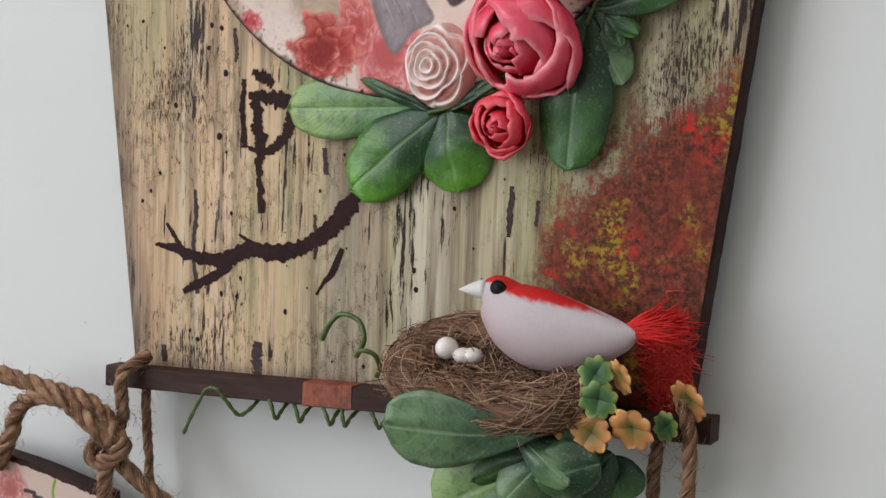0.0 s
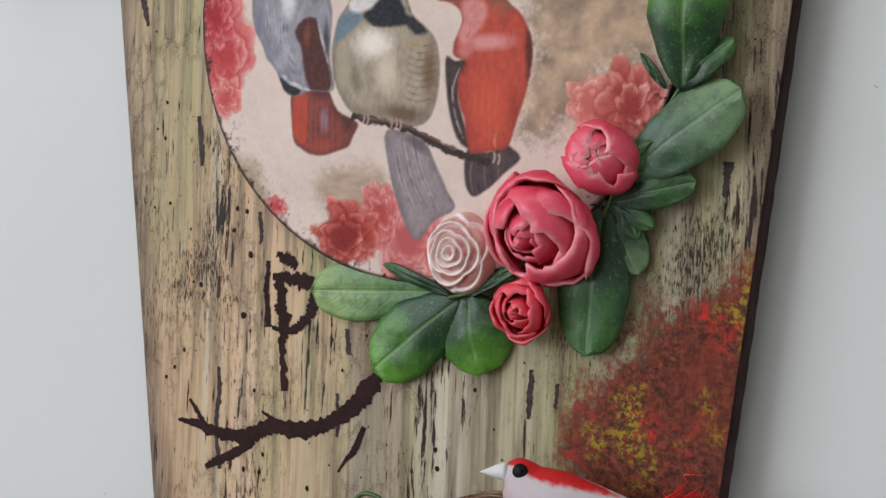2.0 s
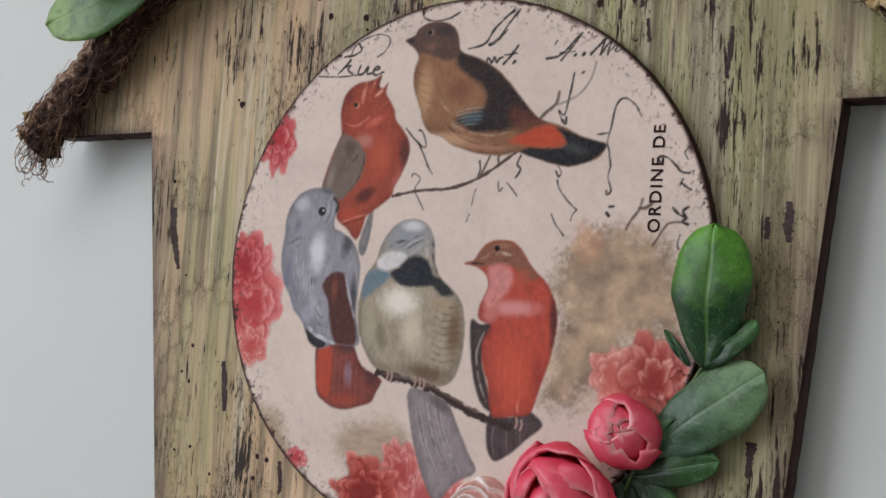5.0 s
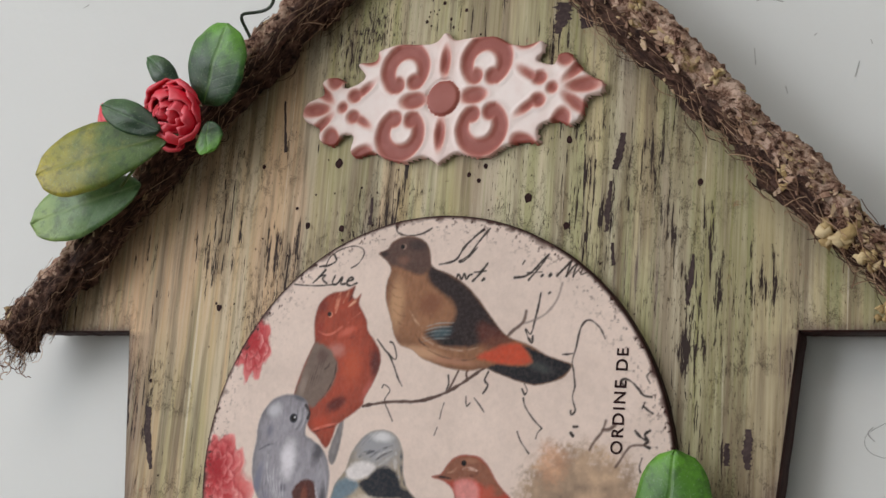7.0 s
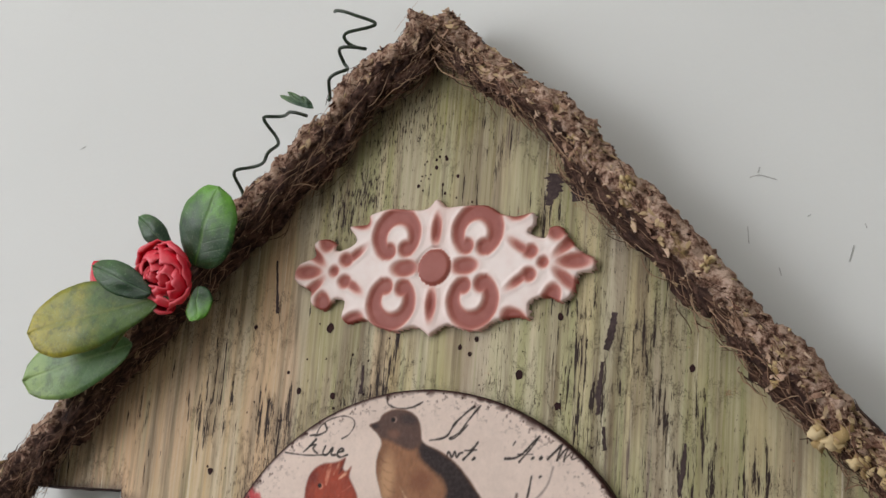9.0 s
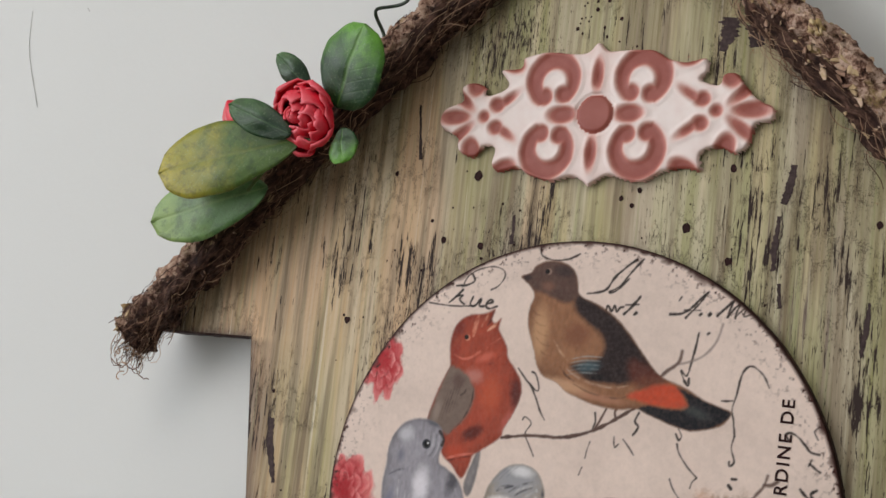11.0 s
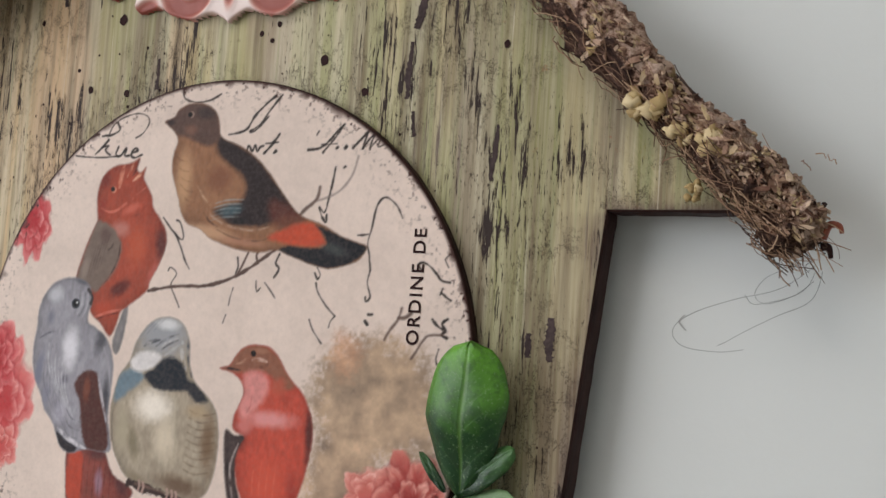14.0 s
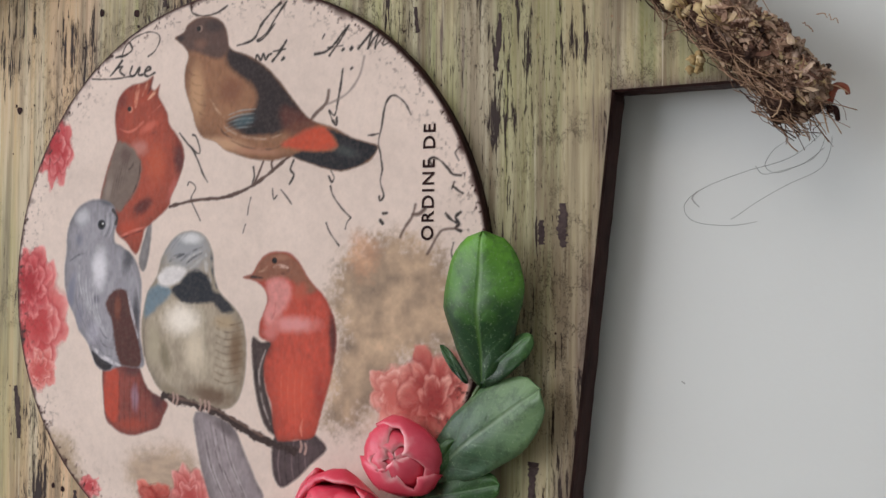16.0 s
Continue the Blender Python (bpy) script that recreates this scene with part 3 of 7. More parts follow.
for i, line in enumerate((
        [(-67.4, -157, 6), (-66.8, -164.9, 10), (-67.6, -177.4, 8), (-65.8, -189.8, 9)], [(-41.8, -202.2, 18), (-42.2, -207.5, 22), (-41.6, -212.9, 16)],
        [(-79.4, -207.7, 10), (-78.8, -213.2, 14)], [(-18.9, -141.6, 8), (-18.2, -149.5, 9)], [(42.8, -148.8, 7), (42.7, -155.8, 10), (42.4, -162.8, 6)],
        [(50.9, -152.1, 6), (50.6, -159.3, 6)], [(-52.7, -107.2, 6), (-51.9, -114.8, 8), (-52.3, -117.4, 4)], [(-21.9, -161.5, 5), (-21.1, -169.8, 9), (-21.6, -174.9, 4)],
        [(-67.9, -128.1, 5), (-68.2, -135.1, 8)], [(64.5, 58.9, 8), (63.7, 52.9, 13), (62.3, 47.8, 9)], [(61.4, 44.4, 5), (60.8, 35.9, 9), (60.8, 29.1, 6)], [(62.8, 25.7, 5), (63.5, 18.9, 7)],
        [(104.9, -26.9, 8), (104.6, -32.9, 14), (105.2, -37.7, 8)], [(99.1, -30.9, 7), (99.3, -36.9, 9)], [(-21.2, 43.5, 5), (-21.3, 34.4, 7)],
        [(-60.3, 79.4, 4), (-57.8, 61.1, 6)], [(-78.1, -77.1, 8), (-76.7, -85.4, 12), (-76.3, -93.1, 8)], [(97.3, -90.1, 18), (97, -94.1, 10), (96.4, -99.4, 6)],
        [(87.5, 21.6, 4), (86.9, 13.5, 9), (86.2, 7.1, 5)], [(-104.1, -26.4, 10), (-103.3, -36, 14), (-100.2, -47.3, 8)],
        [(40.5, 92.5, 8), (42.1, 97.9, 26), (42.7, 102.5, 30)], [(50.4, 100.6, 30), (50.8, 93.2, 22)])):
    drips = Build()
    ragged(drips, px_width(line), i * 1.7 + 40, rag=0.6, y=0.1)
    drips.make("crackle_streak", STREAK, plaque, "dark brown streak showing through the paint", smooth=False)


def spatter():
    b = Build()
    rng = random.Random(5)
    spots = ([(-55.9, -120.8, 7), (-57.9, -140.2, 7), (-89, -105.4, 4), (-75.3, -131.3, 5), (-65.5, -204.2, 5), (-31.9, -191.8, 5), (12.8, -174.8, 5), (13.6, -180.3, 5), (-52.9, -163.5, 4), (-56.3, -188.8, 5), (-50.2, -189, 5), (-57.7, -107.2, 5), (-61.6, -106.4, 5), (-62.6, -113.3, 5)]
             + [(88.6, 42.4, 6), (-66.2, 56.5, 5), (-35.7, 55.7, 10), (-32.1, 33.5, 7), (-78.8, 7.8, 7), (47.9, 31.3, 7), (13.6, 49, 5), (17.3, 46.9, 5), (19.3, 51.4, 5), (34.6, 40.6, 9), (-45.6, 35, 7), (47.1, 57.9, 7)])
    spots = [(u, v, w * 0.15) for u, v, w in spots]
    while len(spots) < 210:
        v = rng.uniform(-205, 118)
        lo, hi = (house_side(v, 0), house_side(v, 1)) if v < 0 else (-100 + v * 0.8, 100 - v * 0.8)
        u = rng.uniform(lo + 8, hi - 8)
        if u > 50 and v < -95:
            continue
        spots.append((u, v, rng.choice((0.25, 0.3, 0.35, 0.45, 0.6))))
    for i, (u, v, r) in enumerate(spots):
        n = 9
        ring = [(u + r * math.cos(a) * (1 + rng.uniform(-0.2, 0.2)), v + r * 1.15 * math.sin(a) * (1 + rng.uniform(-0.2, 0.25)), 0.14)
                for a in (2 * math.pi * k / n for k in range(n))]
        b.add(at_all(ring), [tuple(range(n))])
    tagged(b.make("paint_spatter", INK, plaque, "fine dark brown paint spatter", smooth=False), kind="stuff")


spatter()

# ---- the printed disc ----
DC, DR = (5.5, -45.4), 80.6


class Painter:
    """Lays soft-edged flat colours and pen strokes on a disc of points, in millimetres."""

    def __init__(self, u, v, base):
        self.u, self.v = u, v
        self.c = np.broadcast_to(np.array(base), u.shape + (3,)).copy()

    def near(self, p, pad):
        p = np.asarray(p, float)
        return np.nonzero((self.u > p[:, 0].min() - pad) & (self.u < p[:, 0].max() + pad)
                          & (self.v > p[:, 1].min() - pad) & (self.v < p[:, 1].max() + pad))[0]

    def lay(self, i, a, col, vary=0.2, grain=(2.2, 1.1)):
        u, v = self.u[i], self.v[i]
        k = 1 + vary * (0.9 * fbm(u / grain[0], v / grain[1], col[0] * 9) + 0.9 * fbm(u / (grain[0] * 3), v / (grain[1] * 3), col[0] * 5))
        self.c[i] += (np.array(col) * k[:, None] - self.c[i]) * a[:, None]

    def patch(self, col, pts, soft=1.0, wob=0.5, vary=0.25, strength=1.0, grain=(2.2, 1.1), turn=0.30):
        p = smooth_line(pts, len(pts) * 5, True)
        i = self.near(p, soft + wob * 2)
        d = sdf(self.u[i], self.v[i], p) + wob * fbm(self.u[i] / 1.6, self.v[i] / 1.6, 2.5)
        a = np.clip(0.5 - d / soft, 0, 1)
        self.lay(i, a * a * (3 - 2 * a) * strength, col, vary, grain)
        # shading drawn into the print's colour: darker towards the outline and the lower side
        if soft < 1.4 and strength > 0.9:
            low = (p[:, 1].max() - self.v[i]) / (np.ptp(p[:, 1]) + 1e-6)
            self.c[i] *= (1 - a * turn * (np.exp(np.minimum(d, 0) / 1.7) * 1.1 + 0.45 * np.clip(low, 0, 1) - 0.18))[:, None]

    def stroke(self, col, pts, width, soft=0.35, strength=1.0, blot=0.35):
        p = smooth_line(pts, len(pts) * 8)
        i = self.near(p, width + 1)
        u, v = self.u[i], self.v[i]
        best = np.full(u.shape, 1e9)
        for (ax, ay), (bx, by) in zip(p[:-1], p[1:]):
            ex, ey = bx - ax, by - ay
            t = np.clip(((u - ax) * ex + (v - ay) * ey) / (ex * ex + ey * ey + 1e-12), 0, 1)
            best = np.minimum(best, (u - ax - t * ex) ** 2 + (v - ay - t * ey) ** 2)
        d = np.sqrt(best) - width / 2 * (1 + blot * fbm(u / 2, v / 2, 5.5))
        self.lay(i, np.clip(0.5 - d / soft, 0, 1) * strength, col, 0.15)

    def figure(self, pts, col, soft=0.8):
        return Figure(self, pts, col, soft)

    def bloom(self, c, r, squash, turn, deep, mid, pale, seed):
        """A printed rose: overlapping pointed petals with pale edges round a deep heart."""
        rng = random.Random(seed)
        i = self.near([(c[0] - r, c[1] - r * squash), (c[0] + r, c[1] + r * squash)], r * 0.35)
        x, y = (self.u[i] - c[0]) / r, (self.v[i] - c[1]) / (r * squash)
        deep, mid, pale = np.array(deep), np.array(mid), np.array(pale)
        wx, wy = x + 0.13 * fbm(x * 2.4, y * 2.4, seed), y + 0.13 * fbm(x * 2.4, y * 2.4, seed + 9.0)
        for ring, (dist, ln, wd, n) in enumerate(((0.60, 0.50, 0.36, 8), (0.44, 0.42, 0.32, 7), (0.28, 0.32, 0.24, 6))):
            for k in range(n):
                a = turn + 2 * math.pi * (k + 0.5 * ring) / n + rng.uniform(-0.22, 0.22)
                d, l, w = dist * rng.uniform(0.85, 1.12), ln * rng.uniform(0.85, 1.15), wd * rng.uniform(0.8, 1.2)
                s = ((wx - d * math.cos(a)) * math.cos(a) + (wy - d * math.sin(a)) * math.sin(a)) / l
                q = (-(wx - d * math.cos(a)) * math.sin(a) + (wy - d * math.sin(a)) * math.cos(a)) / w
                e = np.sqrt(s * s + (q * (1 + 0.35 * s.clip(0))) ** 2)
                inside = np.clip((1 - e) / 0.22, 0, 1)[:, None]
                shade = np.clip((1.22 - e) / 0.22, 0, 1)[:, None] * (1 - inside) * 0.30
                self.c[i] += (deep * 0.92 - self.c[i]) * shade * (np.hypot(x, y)[:, None] < 0.98)
                t = np.clip(0.42 + 0.46 * s + 0.3 * fbm(s * 1.3, q * 2.6, seed + k) - 0.12 * ring, 0, 1)[:, None]
                col = deep * (1 - t) + mid * t
                col = col + (pale - col) * np.clip((e - 0.2) / 0.7, 0, 1)[:, None] * np.clip(0.15 + 0.9 * s + 0.7 * fbm(s, q * 2.2, seed + k + 0.5), 0, 1)[:, None] * rng.uniform(0.35, 1.15)
                self.c[i] += (col - self.c[i]) * inside * 0.94
        heart = np.clip(1 - np.hypot(wx + 0.04, (wy - 0.04) * 1.2) / 0.34, 0, 1)[:, None]
        self.c[i] += (deep - self.c[i]) * np.clip(heart * 2.2, 0, 0.92)


class Figure:
    """A printed shape: a flat outline with airbrushed lights and darks and fine pen lines, all kept inside it."""

    def __init__(self, p, pts, col, soft):
        q = smooth_line(pts, len(pts) * 4, True)
        self.p, self.i = p, p.near(q, soft + 0.6)
        self.u, self.v = p.u[self.i], p.v[self.i]
        d = sdf(self.u, self.v, q) + 0.12 * fbm(self.u / 0.9, self.v / 0.9, 2.5)
        self.a = np.clip(0.5 - d / soft, 0, 1)
        self.put(np.array(col) * (1 + 0.14 * fbm(self.u / 4, self.v / 4, 4.4) + 0.12 * fbm(self.u / 0.8, self.v / 1.6, 6.1))[:, None], self.a)
        # shading put into the printed colour along the outline, for roundness
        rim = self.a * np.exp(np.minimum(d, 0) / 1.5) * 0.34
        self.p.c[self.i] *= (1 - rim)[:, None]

    def put(self, col, a):
        self.p.c[self.i] += (np.asarray(col) - self.p.c[self.i]) * np.clip(a, 0, 1)[:, None]

    def spot(self, place, col, strength=1.0, deg=0.0):
        u, v, rx, ry = place
        ca, sa = math.cos(radians(deg)), math.sin(radians(deg))
        x, y = self.u - u, self.v - v
        e = np.hypot((x * ca + y * sa) / rx, (y * ca - x * sa) / ry) + 0.14 * fbm(self.u / 1.6, self.v / 1.6, rx)
        k = np.clip(1.25 - e, 0, 1)
        self.put(col, self.a * k * k * (3 - 2 * k) * strength)

    def area(self, pts, col, soft=1.5, strength=1.0):
        q = smooth_line(pts, len(pts) * 4, True)
        d = sdf(self.u, self.v, q) + 0.3 * fbm(self.u / 1.1, self.v / 1.1, 5.5)
        k = np.clip(0.5 - d / soft, 0, 1)
        self.put(np.array(col) * (1 + 0.10 * fbm(self.u / 1.2, self.v / 1.2, 3.1))[:, None], self.a * k * k * (3 - 2 * k) * strength)

    def line(self, pts, width, col, strength=1.0, shift=(0, 0)):
        q = smooth_line(pts, 14) + np.array(shift)
        best = np.full(self.u.shape, 1e9)
        for n, (s, t) in enumerate(zip(q[:-1], q[1:])):
            e = t - s
            k = np.clip(((self.u - s[0]) * e[0] + (self.v - s[1]) * e[1]) / (e @ e + 1e-12), 0, 1)
            taper = width / 2 * (0.25 + 0.75 * math.sin(math.pi * (n + 0.5) / 13))
            best = np.minimum(best, np.hypot(self.u - s[0] - k * e[0], self.v - s[1] - k * e[1]) - taper)
        self.put(col, self.a * np.clip(0.5 - best / 0.5, 0, 1) * strength * np.clip(0.62 + 0.75 * fbm(self.u / 1.7, self.v / 1.7, shift[0]), 0, 1))

    def dot(self, c, r, col):
        self.put(col, self.a * np.clip(0.5 - (np.hypot(self.u - c[0], self.v - c[1]) - r) / 0.3, 0, 1))


def paint_print(p):
    ink = rgb(40, 36, 36)
    # paper: age stains and rosy edges
    p.patch(rgb(172, 148, 122), [(40.1, -47.4), (44.2, -38.6), (57.8, -34.3), (71.2, -37.9), (77.2, -48.2), (76.9, -62), (62.3, -66.7), (54.3, -77.7), (47.7, -84.2), (38, -82.9), (39.4, -71.6), (42.4, -60.3)], 9, 4.0, 0.45, 0.85, (3, 3))
    p.patch(rgb(176, 152, 126), [(-29.2, -101.8), (-27.4, -94.8), (-13.3, -92.6), (-5.2, -96.5), (-6.8, -104.2), (-20.7, -106.6)], 7, 2, 0.2, 0.7)
    p.patch(rgb(160, 140, 110), [(-60.9, -90.5), (-53.1, -92.1), (-48.3, -100.8), (-45.9, -106), (-52.5, -102.8), (-58.3, -97.6)], 6, 2, 0.2, 0.75)
    p.patch(rgb(206, 160, 130), [(46.8, -33.4), (53.9, -37.5), (51, -44.9), (45.7, -42.3)], 6, 2, 0.3, 0.5)
    # printed roses
    deep, mid, pale = rgb(150, 52, 46), rgb(206, 100, 92), rgb(240, 186, 178)
    p.bloom((-67.5, -55.8), 13.5, 1.35, 0.4, rgb(196, 74, 76), rgb(222, 118, 116), rgb(240, 184, 178), 3)
    p.bloom((-70.1, -45.6), 9.5, 1.1, 1.9, rgb(176, 48, 56), rgb(214, 92, 96), rgb(238, 168, 164), 4)
    p.bloom((-65.1, -71.9), 6.5, 1.1, 0.9, rgb(206, 98, 94), rgb(226, 138, 130), rgb(242, 198, 190), 5)
    p.bloom((-60.6, -5.1), 7.5, 1.5, 0.4, rgb(186, 60, 66), rgb(214, 104, 106), rgb(238, 176, 172), 6)
    p.bloom((-44.5, -105.5), 4.6, 0.8, 0.9, rgb(196, 84, 88), rgb(222, 128, 128), rgb(238, 190, 186), 7)
    p.bloom((3.6, -114.1), 12.0, 1.25, 2.2, rgb(198, 106, 104), rgb(226, 150, 146), rgb(240, 192, 188), 8)
    p.bloom((-7.2, -106.5), 8.0, 1.25, 1.0, rgb(190, 92, 88), rgb(220, 132, 126), rgb(240, 186, 180), 9)
    p.bloom((-18.3, -113.0), 12.2, 0.88, 0.6, deep, rgb(196, 80, 68), rgb(238, 158, 144), 10)
    p.bloom((59.1, -75.6), 7.5, 1.2, 0.3, rgb(206, 120, 110), rgb(226, 154, 142), rgb(240, 198, 186), 11)
    p.bloom((70.8, -75.3), 11.5, 1.15, 1.9, rgb(164, 72, 68), rgb(206, 108, 98), rgb(240, 188, 174), 12)
    # old handwriting
    for w, line in ((0.45, [(-9.4, 33.0), (-8.5, 30.6), (-4.4, 29.5), (0.2, 30.0), (3.6, 31.6)]), (0.55, [(21.9, 30.6), (18.8, 28.2), (15.4, 24.9), (13.5, 21.8), (11.2, 20.6), (7.3, 20.0)]),
                    (0.5, [(24.0, 30.7), (20.7, 27.0), (17.7, 22.9), (14.3, 20.8), (16.2, 21.2), (20.0, 24.9)]), (0.55, [(13.6, 15.2), (14.2, 16.7), (15.5, 15.3), (16.3, 16.8), (17.1, 15.2), (18.0, 16.4), (19.0, 16.7)]),
                    (0.6, [(24.0, 19.9), (21.8, 17.0), (19.4, 14.7)]), (0.4, [(19.7, 17.3), (23.7, 17.6)]), (0.7, [(22.6, 14.7), (23.1, 15.1)]),
                    (0.6, [(33.5, 15.3), (35.0, 15.4), (37.2, 15.9), (39.7, 17.5), (42.0, 20.1), (44.2, 22.1)]), (0.6, [(38.1, 14.6), (41.1, 17.9), (43.9, 21.8)]), (0.4, [(35.8, 19.4), (36.4, 20.4)]), (0.4, [(37.5, 16.7), (42.2, 16.9)]),
                    (0.8, [(42.2, 15.6), (42.5, 15.9)]), (0.8, [(44.9, 15.7), (45.2, 16.0)]), (0.6, [(47.2, 15.7), (49.1, 17.6), (51.7, 20.0)]), (0.5, [(51.7, 20.0), (50.7, 17.4), (50.2, 15.4)]), (0.55, [(50.2, 15.4), (52.0, 17.9), (53.8, 19.5)]),
                    (0.5, [(53.8, 19.4), (52.7, 17.0), (52.4, 15.2)]), (0.4, [(52.4, 15.5), (54.1, 17.4), (55.2, 17.9), (54.8, 15.9), (56.9, 16.6)]),
                    (0.35, [(-34.6, 21.2), (-33.2, 23.7), (-29.7, 25.8), (-25.1, 26.8), (-21.5, 26.0), (-20.6, 23.9), (-22.4, 21.1), (-24.9, 19.7)]), (0.55, [(-37.2, 20.4), (-33.5, 20.8), (-31.0, 22.2), (-31.9, 24.3)]),
                    (0.4, [(-46.4, 14.8), (-42.1, 14.3), (-36.0, 14.1), (-30.3, 14.5)]), (0.6, [(-39.1, 15.2), (-36.9, 17.0), (-34.8, 19.2)]), (0.55, [(-37.1, 17.1), (-34.7, 17.5), (-35.6, 16.3), (-33.8, 14.8)]),
                    (0.6, [(-30.8, 17.2), (-31.6, 15.0), (-29.9, 14.5), (-28.0, 16.8), (-28.4, 14.7), (-26.9, 14.6)]), (0.55, [(-25.9, 15.3), (-23.8, 16.0), (-24.8, 16.6), (-26.1, 14.9), (-24.8, 13.9), (-22.3, 14.7)]),
                    (0.45, [(-12.7, -3.4), (-9.3, -6.9), (-6.0, -9.5), (-5.3, -8.3), (-6.7, -4.8), (-8.0, -4.1)]), (0.45, [(-7.9, -8.1), (-6.0, -11.4), (-4.3, -15.0), (-2.5, -17.6)]), (0.35, [(-9.5, -18.3), (-8.7, -17.4), (-6.6, -19.1), (-8.2, -22.2), (-6.5, -25.5), (-4.8, -28.4)]),
                    (0.45, [(13.4, -14.2), (13.8, -16.7), (13.1, -18.9)]), (0.3, [(12.7, -22.6), (12.0, -25.1), (11.7, -27.3)]), (0.35, [(11.0, -30.0), (10.2, -32.2)]), (0.4, [(20.0, -20.4), (20.4, -23.2), (21.5, -22.3)]), (0.5, [(26.9, -13.0), (25.9, -15.4), (27.0, -17.0), (25.6, -19.4)]), (0.35, [(22.8, -20.8), (24.9, -23.0), (26.4, -24.9)]),
                    (0.55, [(42.4, 10.6), (41.8, 6.5), (40.9, 2.0), (39.9, -1.6), (38.3, -0.3), (39.2, -2.7), (40.5, -4.2), (40.6, -2.2)]), (0.5, [(50.6, -7.6), (53.6, -7.3)]), (0.7, [(44.9, 10.4), (45.3, 10.7)]),
                    (0.45, [(63.4, -2.9), (61.8, -0.0), (59.1, 2.2), (57.1, 2.1), (55.5, -0.5), (54.7, -5.2), (53.7, -9.6), (54.3, -12.5), (55.0, -16.7)]), (0.45, [(55.0, -16.7), (54.4, -19.9), (55.5, -23.5), (54.3, -24.8), (54.1, -23.7)]), (0.7, [(55.3, -28.2), (56.4, -28.1)]), (0.7, [(54.5, -29.9), (55.2, -30.7)]),
                    (0.45, [(38.9, -16.3), (40.0, -18.1), (39.3, -19.3), (38.3, -17.8)]), (0.35, [(38.9, -20.5), (39.8, -23.0), (42.4, -26.3), (45.4, -29.0)]), (0.3, [(45.4, -29.0), (44.2, -30.3), (43.7, -32.0)]), (0.35, [(37.6, -30.2), (39.1, -33.1), (41.8, -36.3)]),
                    (0.6, [(69.7, -16.2), (68.9, -15.0), (70.0, -14.3), (71.7, -14.9), (74.0, -16.8), (75.8, -18.8), (78.2, -19.2)]), (0.55, [(75.8, -21.9), (77.6, -23.1), (78.7, -23.8)]), (0.45, [(76.3, -20.8), (75.6, -22.5)]),
                    (0.65, [(73.9, -28.7), (75.7, -30.5), (77.0, -31.1)]), (0.65, [(78.1, -28.6), (76.7, -29.7), (77.7, -31.4), (76.7, -32.5), (78.2, -33.3)]), (0.4, [(76.2, -36.2), (75.6, -38.5), (75.9, -39.9)]), (0.35, [(77.5, -12.3), (76.5, -13.4), (77.5, -15.4)])):
        p.stroke(ink, line, w * 1.15, 0.4, 0.95, 0.7)
    # thin twigs
    wood, bark = rgb(104, 84, 76), rgb(74, 58, 54)
    p.stroke(rgb(150, 136, 130), [(49.1, 13.4), (47.6, 8.4), (44.1, 4.2), (39.5, 2.1), (36.6, 1.4)], 0.6, 0.6, 0.8)
    p.stroke(wood, [(38.0, 5.2), (37.2, 1.9), (34.1, -0.6), (32.0, -2.6)], 1.0, 0.6, 0.9)
    p.stroke(wood, [(77.0, -32.5), (73.1, -32.9), (71.5, -34.4), (69.9, -37.0), (68.6, -38.9)], 0.7, 0.5, 0.85)
    p.stroke(wood, [(65.0, -26.2), (64.0, -29.3), (61.8, -32.2), (60.5, -34.5)], 0.8, 0.6, 0.9)
    p.stroke(wood, [(64.2, -28.7), (66.2, -28.5), (67.8, -27.4)], 1.0, 0.6, 0.9)
    p.stroke(wood, [(-15.9, -24.2), (-9.8, -23.1), (-3.8, -22.5), (2.6, -22.3), (8.1, -21.2), (13.5, -19.2), (19.1, -16.0), (25.4, -11.7)], 1.0, 0.45, 1.0, 0.5)
    p.stroke(wood, [(13.5, -19.2), (14.9, -16.8), (16.8, -12.8)], 0.7, 0.45)
    p.stroke(wood, [(20.2, -15.5), (19.5, -13.6), (20.2, -12.1)], 0.7, 0.45)
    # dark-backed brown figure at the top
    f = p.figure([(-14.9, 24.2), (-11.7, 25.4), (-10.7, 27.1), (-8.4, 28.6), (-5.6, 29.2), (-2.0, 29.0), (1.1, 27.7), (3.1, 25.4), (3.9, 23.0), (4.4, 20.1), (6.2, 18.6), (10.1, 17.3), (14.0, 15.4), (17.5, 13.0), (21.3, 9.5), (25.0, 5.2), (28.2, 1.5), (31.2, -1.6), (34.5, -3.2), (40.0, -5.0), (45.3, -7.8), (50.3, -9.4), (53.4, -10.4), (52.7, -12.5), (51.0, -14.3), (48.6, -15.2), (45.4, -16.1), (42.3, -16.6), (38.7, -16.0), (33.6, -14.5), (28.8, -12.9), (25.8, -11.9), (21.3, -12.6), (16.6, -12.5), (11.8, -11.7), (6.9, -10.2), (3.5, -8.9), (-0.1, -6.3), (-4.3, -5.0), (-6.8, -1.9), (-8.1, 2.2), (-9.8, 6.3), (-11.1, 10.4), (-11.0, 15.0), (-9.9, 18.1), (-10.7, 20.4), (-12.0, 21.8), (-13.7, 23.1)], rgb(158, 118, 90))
    f.spot((-6.8, 7.7, 3.4, 9.4), rgb(206, 168, 132), 0.8)
    f.spot((3.9, -7.3, 9.6, 2.2), rgb(208, 170, 138), 0.8, -12)
    f.spot((14.6, -9.9, 9.6, 1.4), rgb(186, 140, 116), 0.7, -6)
    f.spot((5.6, 7.6, 5.0, 4.1), rgb(140, 96, 74), 0.75)
